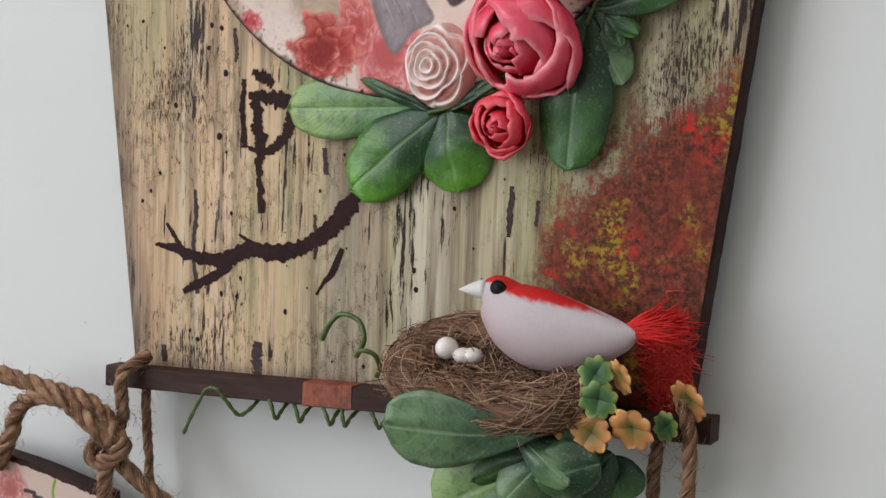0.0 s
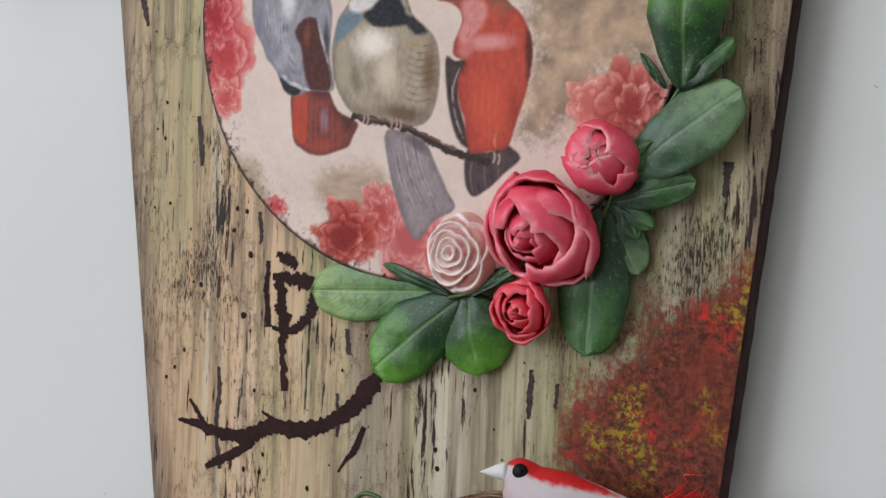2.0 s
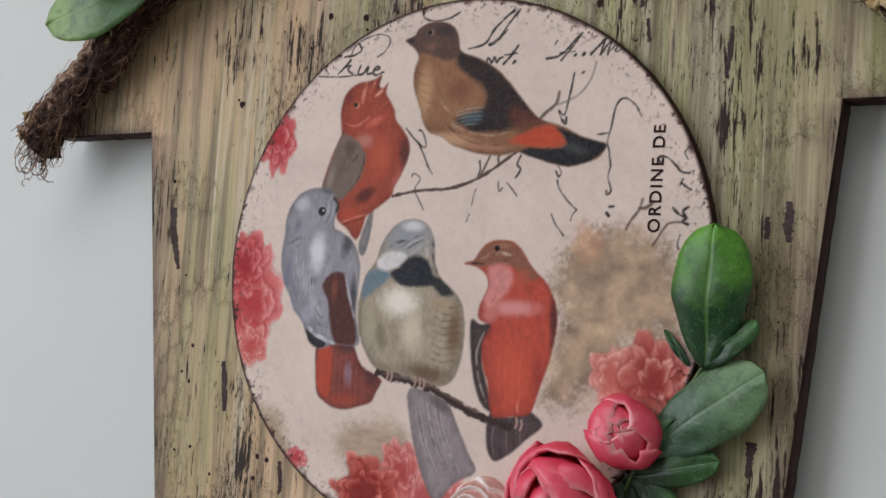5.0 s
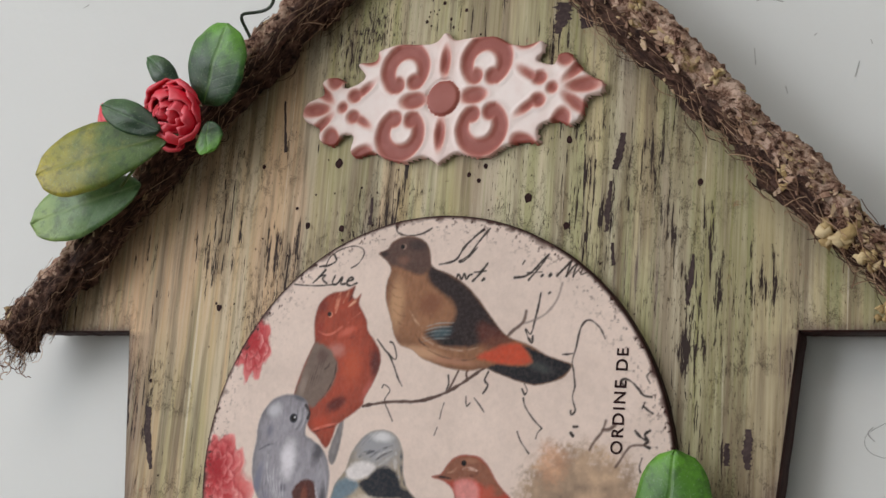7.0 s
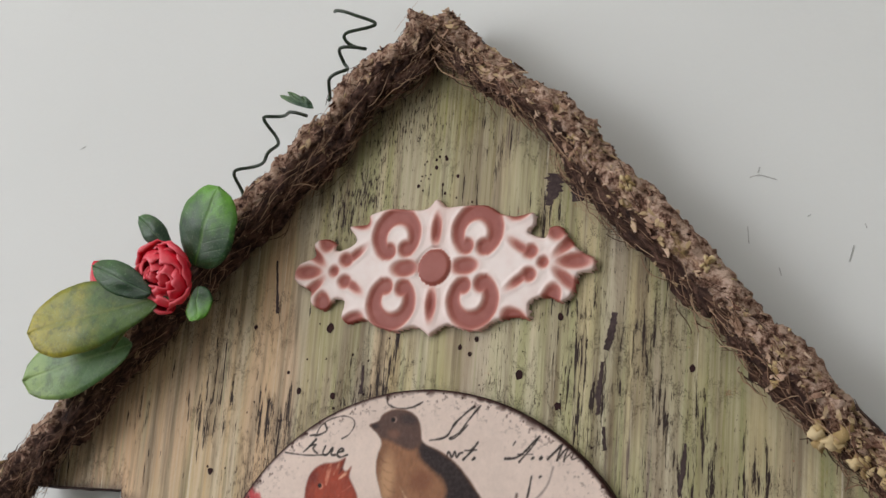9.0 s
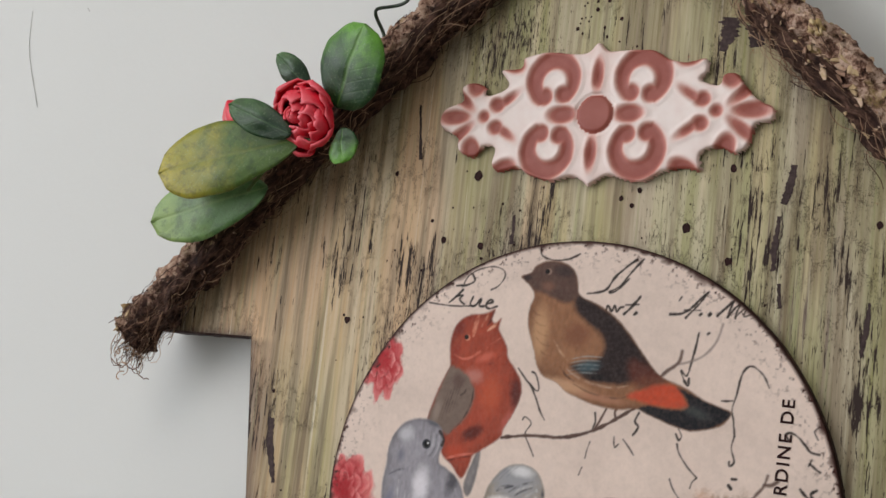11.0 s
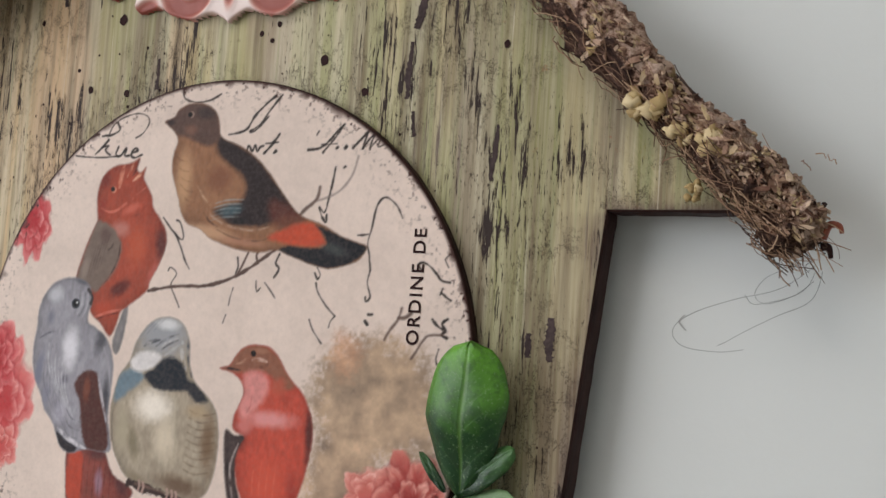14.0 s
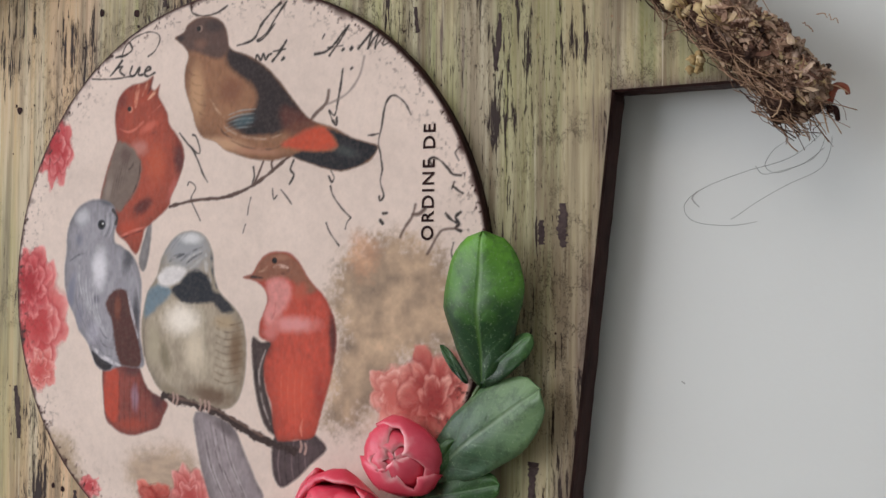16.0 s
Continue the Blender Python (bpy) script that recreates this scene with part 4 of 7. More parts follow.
    f.area([(4.2, 19.8), (10.1, 17.5), (17.5, 13.1), (25.0, 5.4), (31.4, -1.8), (27.2, -2.6), (22.7, -5.1), (17.8, -5.7), (12.1, -5.3), (7.0, -3.4), (4.2, -1.2), (8.5, 0.1), (13.1, 1.7), (14.4, 5.1), (12.6, 8.6), (8.3, 11.5), (3.9, 15.3)], rgb(58, 47, 47), 2.6)
    f.area([(22.6, 1.7), (28.6, 0.4), (34.2, -3.3), (31.4, -5.3), (26.8, -6.3), (23.1, -3.9)], rgb(112, 66, 54), 3.5, 0.8)
    f.area([(-10.9, 27.3), (-5.6, 29.2), (1.3, 27.7), (4.1, 23.0), (4.4, 19.4), (1.1, 16.8), (-3.4, 18.2), (-7.0, 19.5), (-11.1, 20.5), (-14.9, 24.2)], rgb(104, 82, 74), 2.0)
    f.spot((-0.7, 26.4, 4.6, 2.2), rgb(74, 62, 60), 0.8)
    f.spot((-5.7, 21.6, 2.7, 1.9), rgb(140, 106, 90), 0.8)
    f.spot((-12.9, 23.9, 1.9, 1.1), rgb(66, 54, 52), 0.9)
    f.spot((9.7, -1.2, 4.6, 2.0), rgb(84, 104, 110), 0.9, 10)
    f.spot((12.6, -4.2, 4.6, 1.2), rgb(36, 34, 38), 0.9)
    f.area([(22.8, -8.5), (28.7, -5.8), (34.5, -4.3), (38.2, -5.5), (40.0, -8.2), (41.1, -9.9), (37.9, -10.8), (32.4, -10.8), (26.9, -9.8)], rgb(200, 94, 66), 1.8)
    f.area([(37.8, -5.1), (45.3, -7.8), (53.4, -10.4), (52.7, -12.5), (48.6, -15.2), (42.3, -16.6), (36.1, -15.4), (26.9, -12.5), (29.1, -10.8), (37.2, -11.2), (41.3, -10.2), (39.6, -7.0)], rgb(44, 44, 49), 1.3)
    f.spot((43.6, -11.4, 5.0, 1.9), rgb(92, 98, 96), 0.6, -15)
    for k in range(5):
        f.line([(-10.6, 14.9), (-8.5, 13.1), (-6.1, 12.6)], 0.45, rgb(128, 92, 68), 0.6, (0.9 * k, -2.9 * k))
        f.line([(4.5, 0.7), (8.8, 1.7), (13.9, 1.8)], 0.4, rgb(166, 174, 172), 0.7, (-0.3 * k, -1.2 * k))
    f.line([(-1.9, 5.6), (0.5, 2.5), (3.0, 0.2)], 0.8, rgb(214, 180, 150), 0.7)
    f.line([(1.8, -0.7), (4.6, -3.4), (9.7, -5.6), (17.4, -6.7), (22.7, -5.7)], 0.8, rgb(186, 160, 140), 0.8)
    f.line([(5.9, -6.6), (11.7, -8.8), (19.4, -9.6), (23.1, -8.5)], 0.6, rgb(110, 84, 68), 0.7)
    f.line([(1.0, -1.9), (3.1, -4.3), (5.8, -5.7)], 0.6, rgb(70, 56, 50), 0.7)
    f.dot((-5.9, 26.0), 0.95, rgb(150, 128, 116)), f.dot((-6.4, 26.0), 0.75, rgb(28, 24, 24))
    # red figure with an open beak
    f = p.figure([(-26.2, -36.0), (-25.0, -32.7), (-23.8, -29.5), (-22.5, -29.2), (-23.0, -36.0), (-24.3, -41.2), (-25.6, -42.5), (-26.9, -40.2)], rgb(150, 146, 146))
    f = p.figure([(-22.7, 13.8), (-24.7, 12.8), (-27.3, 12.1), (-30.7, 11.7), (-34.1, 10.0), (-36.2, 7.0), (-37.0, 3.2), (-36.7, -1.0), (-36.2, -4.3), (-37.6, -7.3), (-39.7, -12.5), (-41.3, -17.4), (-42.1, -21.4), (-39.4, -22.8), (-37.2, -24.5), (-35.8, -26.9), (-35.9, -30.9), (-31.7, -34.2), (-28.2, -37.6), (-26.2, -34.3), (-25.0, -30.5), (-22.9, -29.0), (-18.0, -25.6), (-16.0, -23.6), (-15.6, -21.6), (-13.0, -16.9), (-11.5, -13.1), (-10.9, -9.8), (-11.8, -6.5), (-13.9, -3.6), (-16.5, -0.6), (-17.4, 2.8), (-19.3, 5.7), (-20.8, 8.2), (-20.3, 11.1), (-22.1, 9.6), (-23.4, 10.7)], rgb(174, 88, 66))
    f.spot((-12.5, -11.3, 2.7, 6.2), rgb(104, 58, 54), 0.9, 8)
    f.spot((-14.8, -19.2, 1.9, 4.7), rgb(196, 116, 104), 0.7, -25)
    f.spot((-21.2, -11.7, 4.2, 6.6), rgb(198, 104, 74), 0.8)
    f.spot((-27.7, -6.8, 3.8, 2.8), rgb(196, 136, 124), 0.9)
    f.spot((-26.0, -23.9, 5.0, 2.3), rgb(104, 52, 46), 0.9, 30)
    f.spot((-34.5, 7.5, 2.7, 3.1), rgb(132, 62, 50), 0.85, 20)
    f.spot((-34.5, -0.3, 1.7, 3.4), rgb(156, 70, 56), 0.7)
    f.spot((-24.4, -0.9, 3.8, 1.6), rgb(212, 120, 100), 0.8, 25)
    f.spot((-31.0, -30.1, 4.2, 2.5), rgb(190, 88, 62), 0.8)
    f.area([(-36.2, -4.3), (-31.1, -5.9), (-28.1, -8.7), (-26.7, -11.4), (-27.3, -16.3), (-29.5, -20.3), (-32.2, -23.0), (-34.6, -25.3), (-37.2, -24.0), (-41.9, -21.4), (-40.7, -16.6), (-39.3, -11.8), (-37.6, -7.3)], rgb(132, 116, 106), 1.6)
    f.spot((-32.8, -8.7, 2.7, 2.8), rgb(110, 88, 82), 0.8)
    f.spot((-39.1, -18.3, 1.7, 4.1), rgb(158, 144, 134), 0.8, -10)
    f.line([(-28.1, 11.7), (-28.9, 8.5), (-29.3, 5.2)], 1.6, rgb(222, 156, 130), 0.8)
    f.line([(-23.1, 13.3), (-23.8, 10.4), (-25.5, 8.2)], 0.8, rgb(60, 40, 36), 0.9)
    f.line([(-20.7, 10.8), (-22.5, 8.7), (-24.6, 7.2)], 1.0, rgb(230, 178, 150), 0.9)
    f.line([(-24.8, 13.1), (-25.5, 10.5), (-26.8, 8.3)], 0.9, rgb(224, 170, 142), 0.9)
    f.line([(-35.2, -0.7), (-32.1, -1.9), (-29.1, -1.1), (-24.5, 1.9), (-19.9, 5.2)], 0.9, rgb(222, 136, 116), 0.7)
    f.line([(-18.6, 0.4), (-21.4, -2.2), (-24.4, -3.3)], 0.9, rgb(140, 66, 52), 0.7)
    for k in range(5):
        f.line([(-35.8, -12.0), (-37.0, -16.3), (-38.1, -20.9)], 0.35, rgb(92, 76, 70), 0.7, (1.1 * k, 0.8 * k))
    f.line([(-27.2, -10.1), (-27.5, -15.0), (-29.9, -20.2), (-34.1, -25.0)], 0.6, rgb(70, 48, 44), 0.8)
    f.line([(-31.4, -12.9), (-30.1, -11.9), (-29.7, -10.6)], 0.6, rgb(56, 44, 42), 0.8)
    f.line([(-34.8, -32.5), (-30.1, -31.0), (-25.0, -29.8)], 0.9, rgb(214, 130, 112), 0.9)
    f.line([(-34.8, -33.4), (-30.1, -31.8), (-25.9, -30.8)], 0.4, rgb(70, 40, 38), 0.8)
    f.dot((-31.2, 4.6), 0.95, rgb(206, 140, 116)), f.dot((-31.6, 4.8), 0.75, rgb(50, 34, 32))
    # grey figure
    f = p.figure([(-39.7, -70.4), (-33.5, -69.6), (-27.5, -68.5), (-22.7, -76.1), (-15.6, -79.7), (-16.9, -83.4), (-18.7, -86.8), (-22.4, -88.1), (-27.4, -89.5), (-32.1, -89.2), (-35.6, -87.6), (-38.5, -85.1), (-39.5, -78.6)], rgb(150, 84, 74))
    f.area([(-38.6, -70.7), (-34.3, -71.1), (-33.5, -78.4), (-33.9, -85.2), (-36.1, -86.0), (-38.8, -82.8), (-39.3, -77.0)], rgb(190, 88, 66), 1.2)
    f.spot((-27.5, -78.8, 1.7, 4.4), rgb(166, 136, 150), 0.85, 4)
    f.spot((-28.8, -86.6, 6.9, 2.2), rgb(178, 88, 68), 0.8)
    f.spot((-19.3, -78.8, 2.7, 4.7), rgb(98, 58, 60), 0.9, 25)
    f.spot((-28.3, -70.9, 4.6, 2.2), rgb(104, 66, 64), 0.9)
    for k in range(6):
        f.line([(-33.4, -71.9), (-33.6, -80.0), (-33.0, -88.1)], 0.4, rgb(92, 50, 48), 0.6, (2.0 * k, -0.2 * k))
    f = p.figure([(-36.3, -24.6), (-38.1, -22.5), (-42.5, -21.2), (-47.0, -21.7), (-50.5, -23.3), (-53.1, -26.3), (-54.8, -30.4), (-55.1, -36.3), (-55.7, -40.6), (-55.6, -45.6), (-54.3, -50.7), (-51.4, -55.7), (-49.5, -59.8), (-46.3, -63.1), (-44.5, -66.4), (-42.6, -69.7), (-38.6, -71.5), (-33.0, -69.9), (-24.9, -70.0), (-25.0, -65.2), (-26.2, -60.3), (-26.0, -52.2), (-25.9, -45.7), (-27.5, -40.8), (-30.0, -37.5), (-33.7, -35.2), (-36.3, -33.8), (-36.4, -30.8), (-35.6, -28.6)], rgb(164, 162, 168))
    f.spot((-42.0, -41.7, 3.4, 7.2), rgb(226, 224, 228), 0.95)
    f.spot((-49.1, -26.2, 3.4, 2.5), rgb(204, 204, 208), 0.85, 30)
    f.spot((-39.4, -22.1, 3.4, 1.4), rgb(104, 106, 114), 0.85, -15)
    f.spot((-53.0, -49.0, 1.7, 7.2), rgb(132, 134, 150), 0.8, -8)
    f.spot((-49.6, -55.7, 1.9, 4.7), rgb(142, 142, 156), 0.6)
    f.spot((-30.8, -38.5, 2.5, 5.3), rgb(92, 92, 98), 0.9, -20)
    f.spot((-27.8, -55.5, 1.5, 7.8), rgb(78, 78, 84), 0.9)
    f.spot((-43.1, -50.6, 1.5, 1.6), rgb(112, 112, 122), 0.8)
    f.spot((-43.9, -60.6, 2.7, 4.1), rgb(190, 186, 196), 0.8, -25)
    f.spot((-50.2, -33.1, 1.7, 2.5), rgb(124, 126, 138), 0.7)
    f.area([(-35.5, -47.7), (-31.8, -48.0), (-30.5, -50.6), (-28.7, -55.5), (-26.6, -62.0), (-25.4, -68.7), (-29.2, -70.5), (-33.5, -68.9), (-35.5, -63.8), (-36.8, -57.2), (-38.9, -53.1), (-38.7, -50.3)], rgb(98, 60, 53), 1.3)
    f.spot((-34.7, -53.1, 1.5, 4.1), rgb(140, 84, 64), 0.8)
    f.area([(-44.5, -65.9), (-41.3, -67.5), (-36.5, -69.7), (-39.0, -71.7), (-42.6, -70.1)], rgb(54, 50, 55), 1.0)
    f.line([(-44.1, -64.6), (-39.1, -67.8), (-33.2, -69.9)], 1.4, rgb(222, 218, 222), 0.9)
    f.line([(-31.0, -49.0), (-29.1, -54.9), (-26.8, -61.6)], 1.0, rgb(196, 192, 196), 0.9)
    f.line([(-29.9, -40.8), (-27.6, -45.7), (-26.4, -52.2)], 0.7, rgb(172, 170, 174), 0.8)
    f.line([(-53.7, -39.2), (-50.6, -37.6), (-47.9, -37.1)], 0.6, rgb(96, 98, 108), 0.8)
    f.line([(-53.1, -26.3), (-54.8, -30.4), (-55.1, -36.3)], 0.5, rgb(86, 88, 98), 0.8)
    for k in range(6):
        f.line([(-51.0, -45.6), (-50.6, -52.3), (-45.9, -60.6)], 0.35, rgb(112, 112, 126), 0.55, (1.3 * k, -1.2 * k))
        f.line([(-50.0, -40.6), (-49.4, -47.3), (-45.2, -55.6)], 0.35, rgb(230, 228, 232), 0.5, (1.4 * k, -1.4 * k))
    for k in range(4):
        f.line([(-41.5, -60.6), (-39.3, -63.2), (-35.8, -64.1)], 0.35, rgb(90, 88, 98), 0.7, (-0.4 * k, 1.6 - 2.4 * k))
        f.line([(-37.8, -25.8), (-37.9, -29.5), (-39.2, -32.4)], 0.4, rgb(70, 72, 80) if k % 2 else rgb(210, 208, 210), 0.7, (-1.0 * k + 0.6, 0.3 * k))
    f.dot((-41.5, -28.7), 1.5, rgb(70, 74, 82)), f.dot((-41.5, -28.7), 1.0, rgb(22, 22, 26)), f.dot((-41.0, -28.4), 0.3, rgb(220, 220, 220))
    p.stroke(rgb(60, 54, 52), [(-37.2, -24.5), (-35.6, -26.6), (-36.0, -28.5)], 1.0, 0.5, 0.9)
    # black-bibbed figure
    f = p.figure([(-5.3, -82.0), (6.9, -84.9), (11.6, -92.1), (15.7, -99.5), (18.3, -104.5), (11.7, -108.1), (6.2, -114.0), (2.2, -109.8), (-1.5, -101.6), (-4.2, -92.9)], rgb(162, 152, 154))
    for k in range(9):
        f.line([(-3.2, -86.1), (-0.4, -96.1), (5.1, -106.0)], 0.5, rgb(98, 88, 90) if k % 2 else rgb(196, 188, 188), 0.7, (1.0 * k, 0.5 * k - 1.5 * (k % 3)))
    f.spot((5.4, -86.3, 5.7, 1.9), rgb(104, 94, 96), 0.7, -30)
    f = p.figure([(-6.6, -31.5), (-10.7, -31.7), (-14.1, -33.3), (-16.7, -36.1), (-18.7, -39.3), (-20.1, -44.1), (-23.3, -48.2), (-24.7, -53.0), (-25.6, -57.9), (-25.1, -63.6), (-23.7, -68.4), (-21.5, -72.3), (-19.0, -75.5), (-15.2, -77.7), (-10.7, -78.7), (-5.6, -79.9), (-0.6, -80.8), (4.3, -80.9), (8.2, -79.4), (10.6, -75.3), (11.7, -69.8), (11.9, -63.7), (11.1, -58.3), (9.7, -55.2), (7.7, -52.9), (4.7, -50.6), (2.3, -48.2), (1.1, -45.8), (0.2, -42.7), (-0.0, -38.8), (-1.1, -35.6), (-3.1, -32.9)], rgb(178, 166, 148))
    f.spot((-9.5, -36.2, 11.5, 8.6), rgb(166, 168, 172), 0.95)
    f.spot((-8.0, -33.4, 4.6, 1.9), rgb(222, 222, 222), 0.9)
    f.spot((-10.7, -56.2, 7.6, 5.3), rgb(242, 234, 222), 1.0)
    f.spot((-5.9, -64.8, 4.2, 7.2), rgb(222, 210, 190), 0.85)
    f.spot((-20.9, -63.5, 3.1, 6.9), rgb(182, 172, 150), 0.8)
    f.spot((-16.7, -66.9, 2.1, 5.6), rgb(136, 128, 106), 0.8, 14)
    f.spot((0.3, -77.2, 9.2, 3.1), rgb(120, 98, 80), 0.9, -8)
    f.spot((-14.8, -76.4, 4.6, 1.6), rgb(150, 138, 118), 0.8, -20)
    f.spot((8.5, -65.3, 3.1, 9.7), rgb(132, 108, 84), 0.9, 3)
    f.spot((4.1, -56.8, 4.2, 2.5), rgb(186, 166, 138), 0.8)
    f.area([(-23.3, -48.2), (-18.8, -46.3), (-14.8, -48.0), (-16.6, -50.6), (-20.3, -53.2), (-24.0, -55.8), (-24.7, -52.6)], rgb(124, 142, 152), 2.0)
    f.area([(-19.9, -44.5), (-17.6, -41.9), (-13.5, -41.0), (-9.4, -42.3), (-11.0, -45.0), (-14.4, -46.6), (-18.1, -46.7)], rgb(222, 218, 216), 1.6)
    f.area([(-14.8, -47.7), (-11.8, -45.8), (-9.4, -43.6), (-6.4, -42.3), (-2.9, -43.3), (-0.7, -45.8), (0.5, -48.2), (3.1, -49.9), (0.0, -51.3), (-6.2, -51.7), (-11.3, -51.1)], rgb(48, 53, 61), 1.5)
    f.area([(-0.0, -49.3), (2.7, -49.0), (5.7, -51.2), (7.3, -53.7), (4.0, -54.3), (1.0, -52.3)], rgb(58, 60, 66), 1.6)
    f.line([(-0.7, -37.3), (0.0, -42.1), (1.5, -47.4)], 1.5, rgb(72, 80, 92), 0.8)
    f.line([(-2.6, -37.9), (-2.2, -42.0), (-0.5, -45.8)], 1.3, rgb(214, 212, 212), 0.8)
    f.line([(-15.6, -39.7), (-13.2, -38.4), (-10.3, -37.8)], 1.2, rgb(54, 58, 66), 0.9)
    f.line([(-10.7, -41.3), (-7.9, -39.1), (-3.5, -37.3)], 1.0, rgb(40, 42, 48), 0.9)
    f.line([(-11.5, -39.7), (-8.3, -37.5), (-3.9, -35.9)], 0.7, rgb(62, 64, 70), 0.8)
    f.line([(-10.3, -40.5), (-7.5, -38.3), (-3.1, -36.7)], 0.8, rgb(220, 216, 214), 0.9)
    f.line([(-8.2, -42.0), (-5.4, -40.1), (-2.2, -38.3)], 0.9, rgb(196, 194, 194), 0.8)
    for k in range(9):
        f.line([(1.7, -56.5), (5.6, -57.7), (11.0, -56.7)], 0.55, rgb(104, 84, 66), 0.55, (-0.1 * k, -2.0 * k))
    for k in range(4):
        f.line([(-19.4, -38.0), (-17.8, -36.1), (-14.9, -33.6)], 0.4, rgb(120, 124, 132), 0.5, (2.2 * k, 0.8 * k))
    f.line([(-24.0, -55.5), (-24.7, -60.3), (-23.7, -68.4), (-19.8, -74.7)], 0.6, rgb(116, 104, 90), 0.6)
    # salmon-red figure
    f = p.figure([(21.8, -87.3), (28.1, -88.2), (33.5, -86.1), (36.1, -87.2), (38.5, -90.0), (33.7, -94.2), (28.6, -98.6), (23.9, -100.8), (21.2, -96.1)], rgb(100, 86, 88))
    for k in range(5):
        f.line([(23.7, -89.2), (23.0, -94.5), (23.9, -99.7)], 0.5, rgb(58, 48, 50) if k % 2 else rgb(146, 130, 130), 0.7, (2.2 * k, 0.3 * k))
    f = p.figure([(13.8, -61.3), (16.9, -62.2), (21.0, -62.1), (19.2, -67.3), (18.2, -72.3), (19.4, -77.1), (21.4, -82.5), (22.6, -87.3), (18.8, -85.0), (16.4, -79.7), (14.6, -72.1)], rgb(92, 78, 76))
    f.line([(18.4, -64.3), (16.3, -70.5), (17.5, -78.1), (20.3, -84.1)], 0.8, rgb(190, 178, 172), 0.8)
    f.line([(15.0, -62.8), (15.5, -70.5), (17.5, -79.6)], 0.5, rgb(48, 42, 42), 0.8)
    f = p.figure([(10.6, -44.5), (13.5, -43.6), (15.2, -41.3), (17.0, -39.1), (19.9, -37.8), (23.6, -37.7), (26.4, -38.3), (29.2, -40.7), (31.3, -43.7), (33.9, -46.7), (37.0, -49.3), (39.2, -52.7), (40.7, -56.4), (41.3, -60.9), (40.6, -66.8), (39.3, -72.8), (37.2, -78.8), (35.5, -84.8), (33.9, -87.1), (29.9, -87.9), (25.4, -88.5), (22.6, -88.2), (21.2, -84.0), (20.4, -78.7), (18.8, -75.0), (17.9, -69.7), (18.6, -65.8), (20.3, -62.4), (17.4, -61.3), (16.1, -59.8), (16.4, -56.7), (17.9, -53.6), (18.9, -50.5), (18.1, -48.2), (16.6, -46.7), (13.9, -45.3)], rgb(200, 96, 78))
    f.spot((27.9, -74.7, 6.5, 9.4), rgb(214, 104, 82), 0.8)
    f.spot((40.4, -60.9, 1.7, 10.9), rgb(104, 58, 54), 0.95, 2)
    f.spot((36.3, -75.9, 1.9, 7.8), rgb(170, 76, 64), 0.8, 12)
    f.spot((27.6, -57.2, 9.2, 2.7), rgb(224, 160, 156), 0.95)
    f.spot((19.9, -59.7, 3.1, 2.5), rgb(214, 140, 134), 0.8)
    f.area([(10.6, -44.5), (13.5, -43.6), (17.0, -39.0), (23.6, -37.7), (29.2, -40.7), (32.0, -44.5), (34.8, -48.1), (30.1, -49.3), (27.5, -46.0), (23.7, -44.7), (20.0, -45.2), (16.2, -45.4)], rgb(152, 106, 86), 1.8)
    f.area([(18.5, -46.1), (21.9, -44.7), (25.2, -45.5), (26.8, -48.4), (25.3, -52.3), (22.4, -55.4), (19.1, -57.6), (17.5, -54.5), (18.9, -50.8)], rgb(218, 152, 146), 2.4)
    f.spot((29.7, -48.4, 2.9, 3.1), rgb(190, 104, 84), 0.9)
    f.spot((23.1, -39.2, 3.8, 0.9), rgb(176, 130, 106), 0.7)
    f.line([(20.7, -41.8), (22.9, -41.5), (25.5, -42.0)], 1.1, rgb(226, 196, 180), 0.9)
    f.line([(25.9, -42.6), (24.8, -43.5), (22.6, -43.5)], 0.9, rgb(110, 70, 58), 0.7)
    f.line([(10.8, -44.5), (13.5, -44.4), (17.0, -44.7)], 0.8, rgb(46, 38, 38), 0.9)
    f.line([(15.8, -43.1), (17.7, -42.5), (18.8, -41.3)], 0.6, rgb(200, 160, 136), 0.8)
    f.line([(18.2, -48.4), (18.9, -50.8), (17.5, -54.5)], 0.45, rgb(120, 66, 58), 0.8)
    f.line([(21.6, -50.5), (21.3, -53.9), (20.2, -56.0)], 0.45, rgb(180, 96, 90), 0.6)
    for k in range(4):
        f.line([(24.1, -67.2), (23.7, -74.8), (24.3, -82.4)], 0.4, rgb(230, 130, 104), 0.45, (2.2 * k, -0.8 * k))
    f.line([(30.9, -82.4), (30.3, -84.8), (30.7, -86.9)], 0.7, rgb(226, 150, 128), 0.8)
    f.dot((21.0, -40.0), 0.85, rgb(34, 28, 28))
    # the branch that they sit on, and their feet
    p.stroke(bark, [(-16.8, -77.8), (-12.3, -78.9), (-6.6, -79.9), (-1.0, -81.0), (5.3, -82.9), (13.1, -86.5), (20.3, -89.2), (28.2, -90.9)], 2.2, 0.6, 1.0, 0.7)
    p.stroke(rgb(132, 108, 98), [(-14.8, -77.9), (-6.6, -79.2), (1.4, -80.9), (9.2, -83.9), (17.7, -87.5)], 0.6, 0.6, 0.7, 0.8)
    for x in [(-13.5, -78.3), (-12.1, -78.6), (-3.8, -79.8), (-2.2, -80.1), (-0.8, -80.3), (30.3, -89.6), (31.8, -90.1)]:
        p.stroke(rgb(186, 158, 148), [(x[0], x[1] + 1.3), (x[0] + 0.3, x[1]), (x[0] - 0.1, x[1] - 1.4)], 0.7, 0.4, 0.9)
    # worn brown rim
    d = DR - np.hypot(p.u - DC[0], p.v - DC[1])
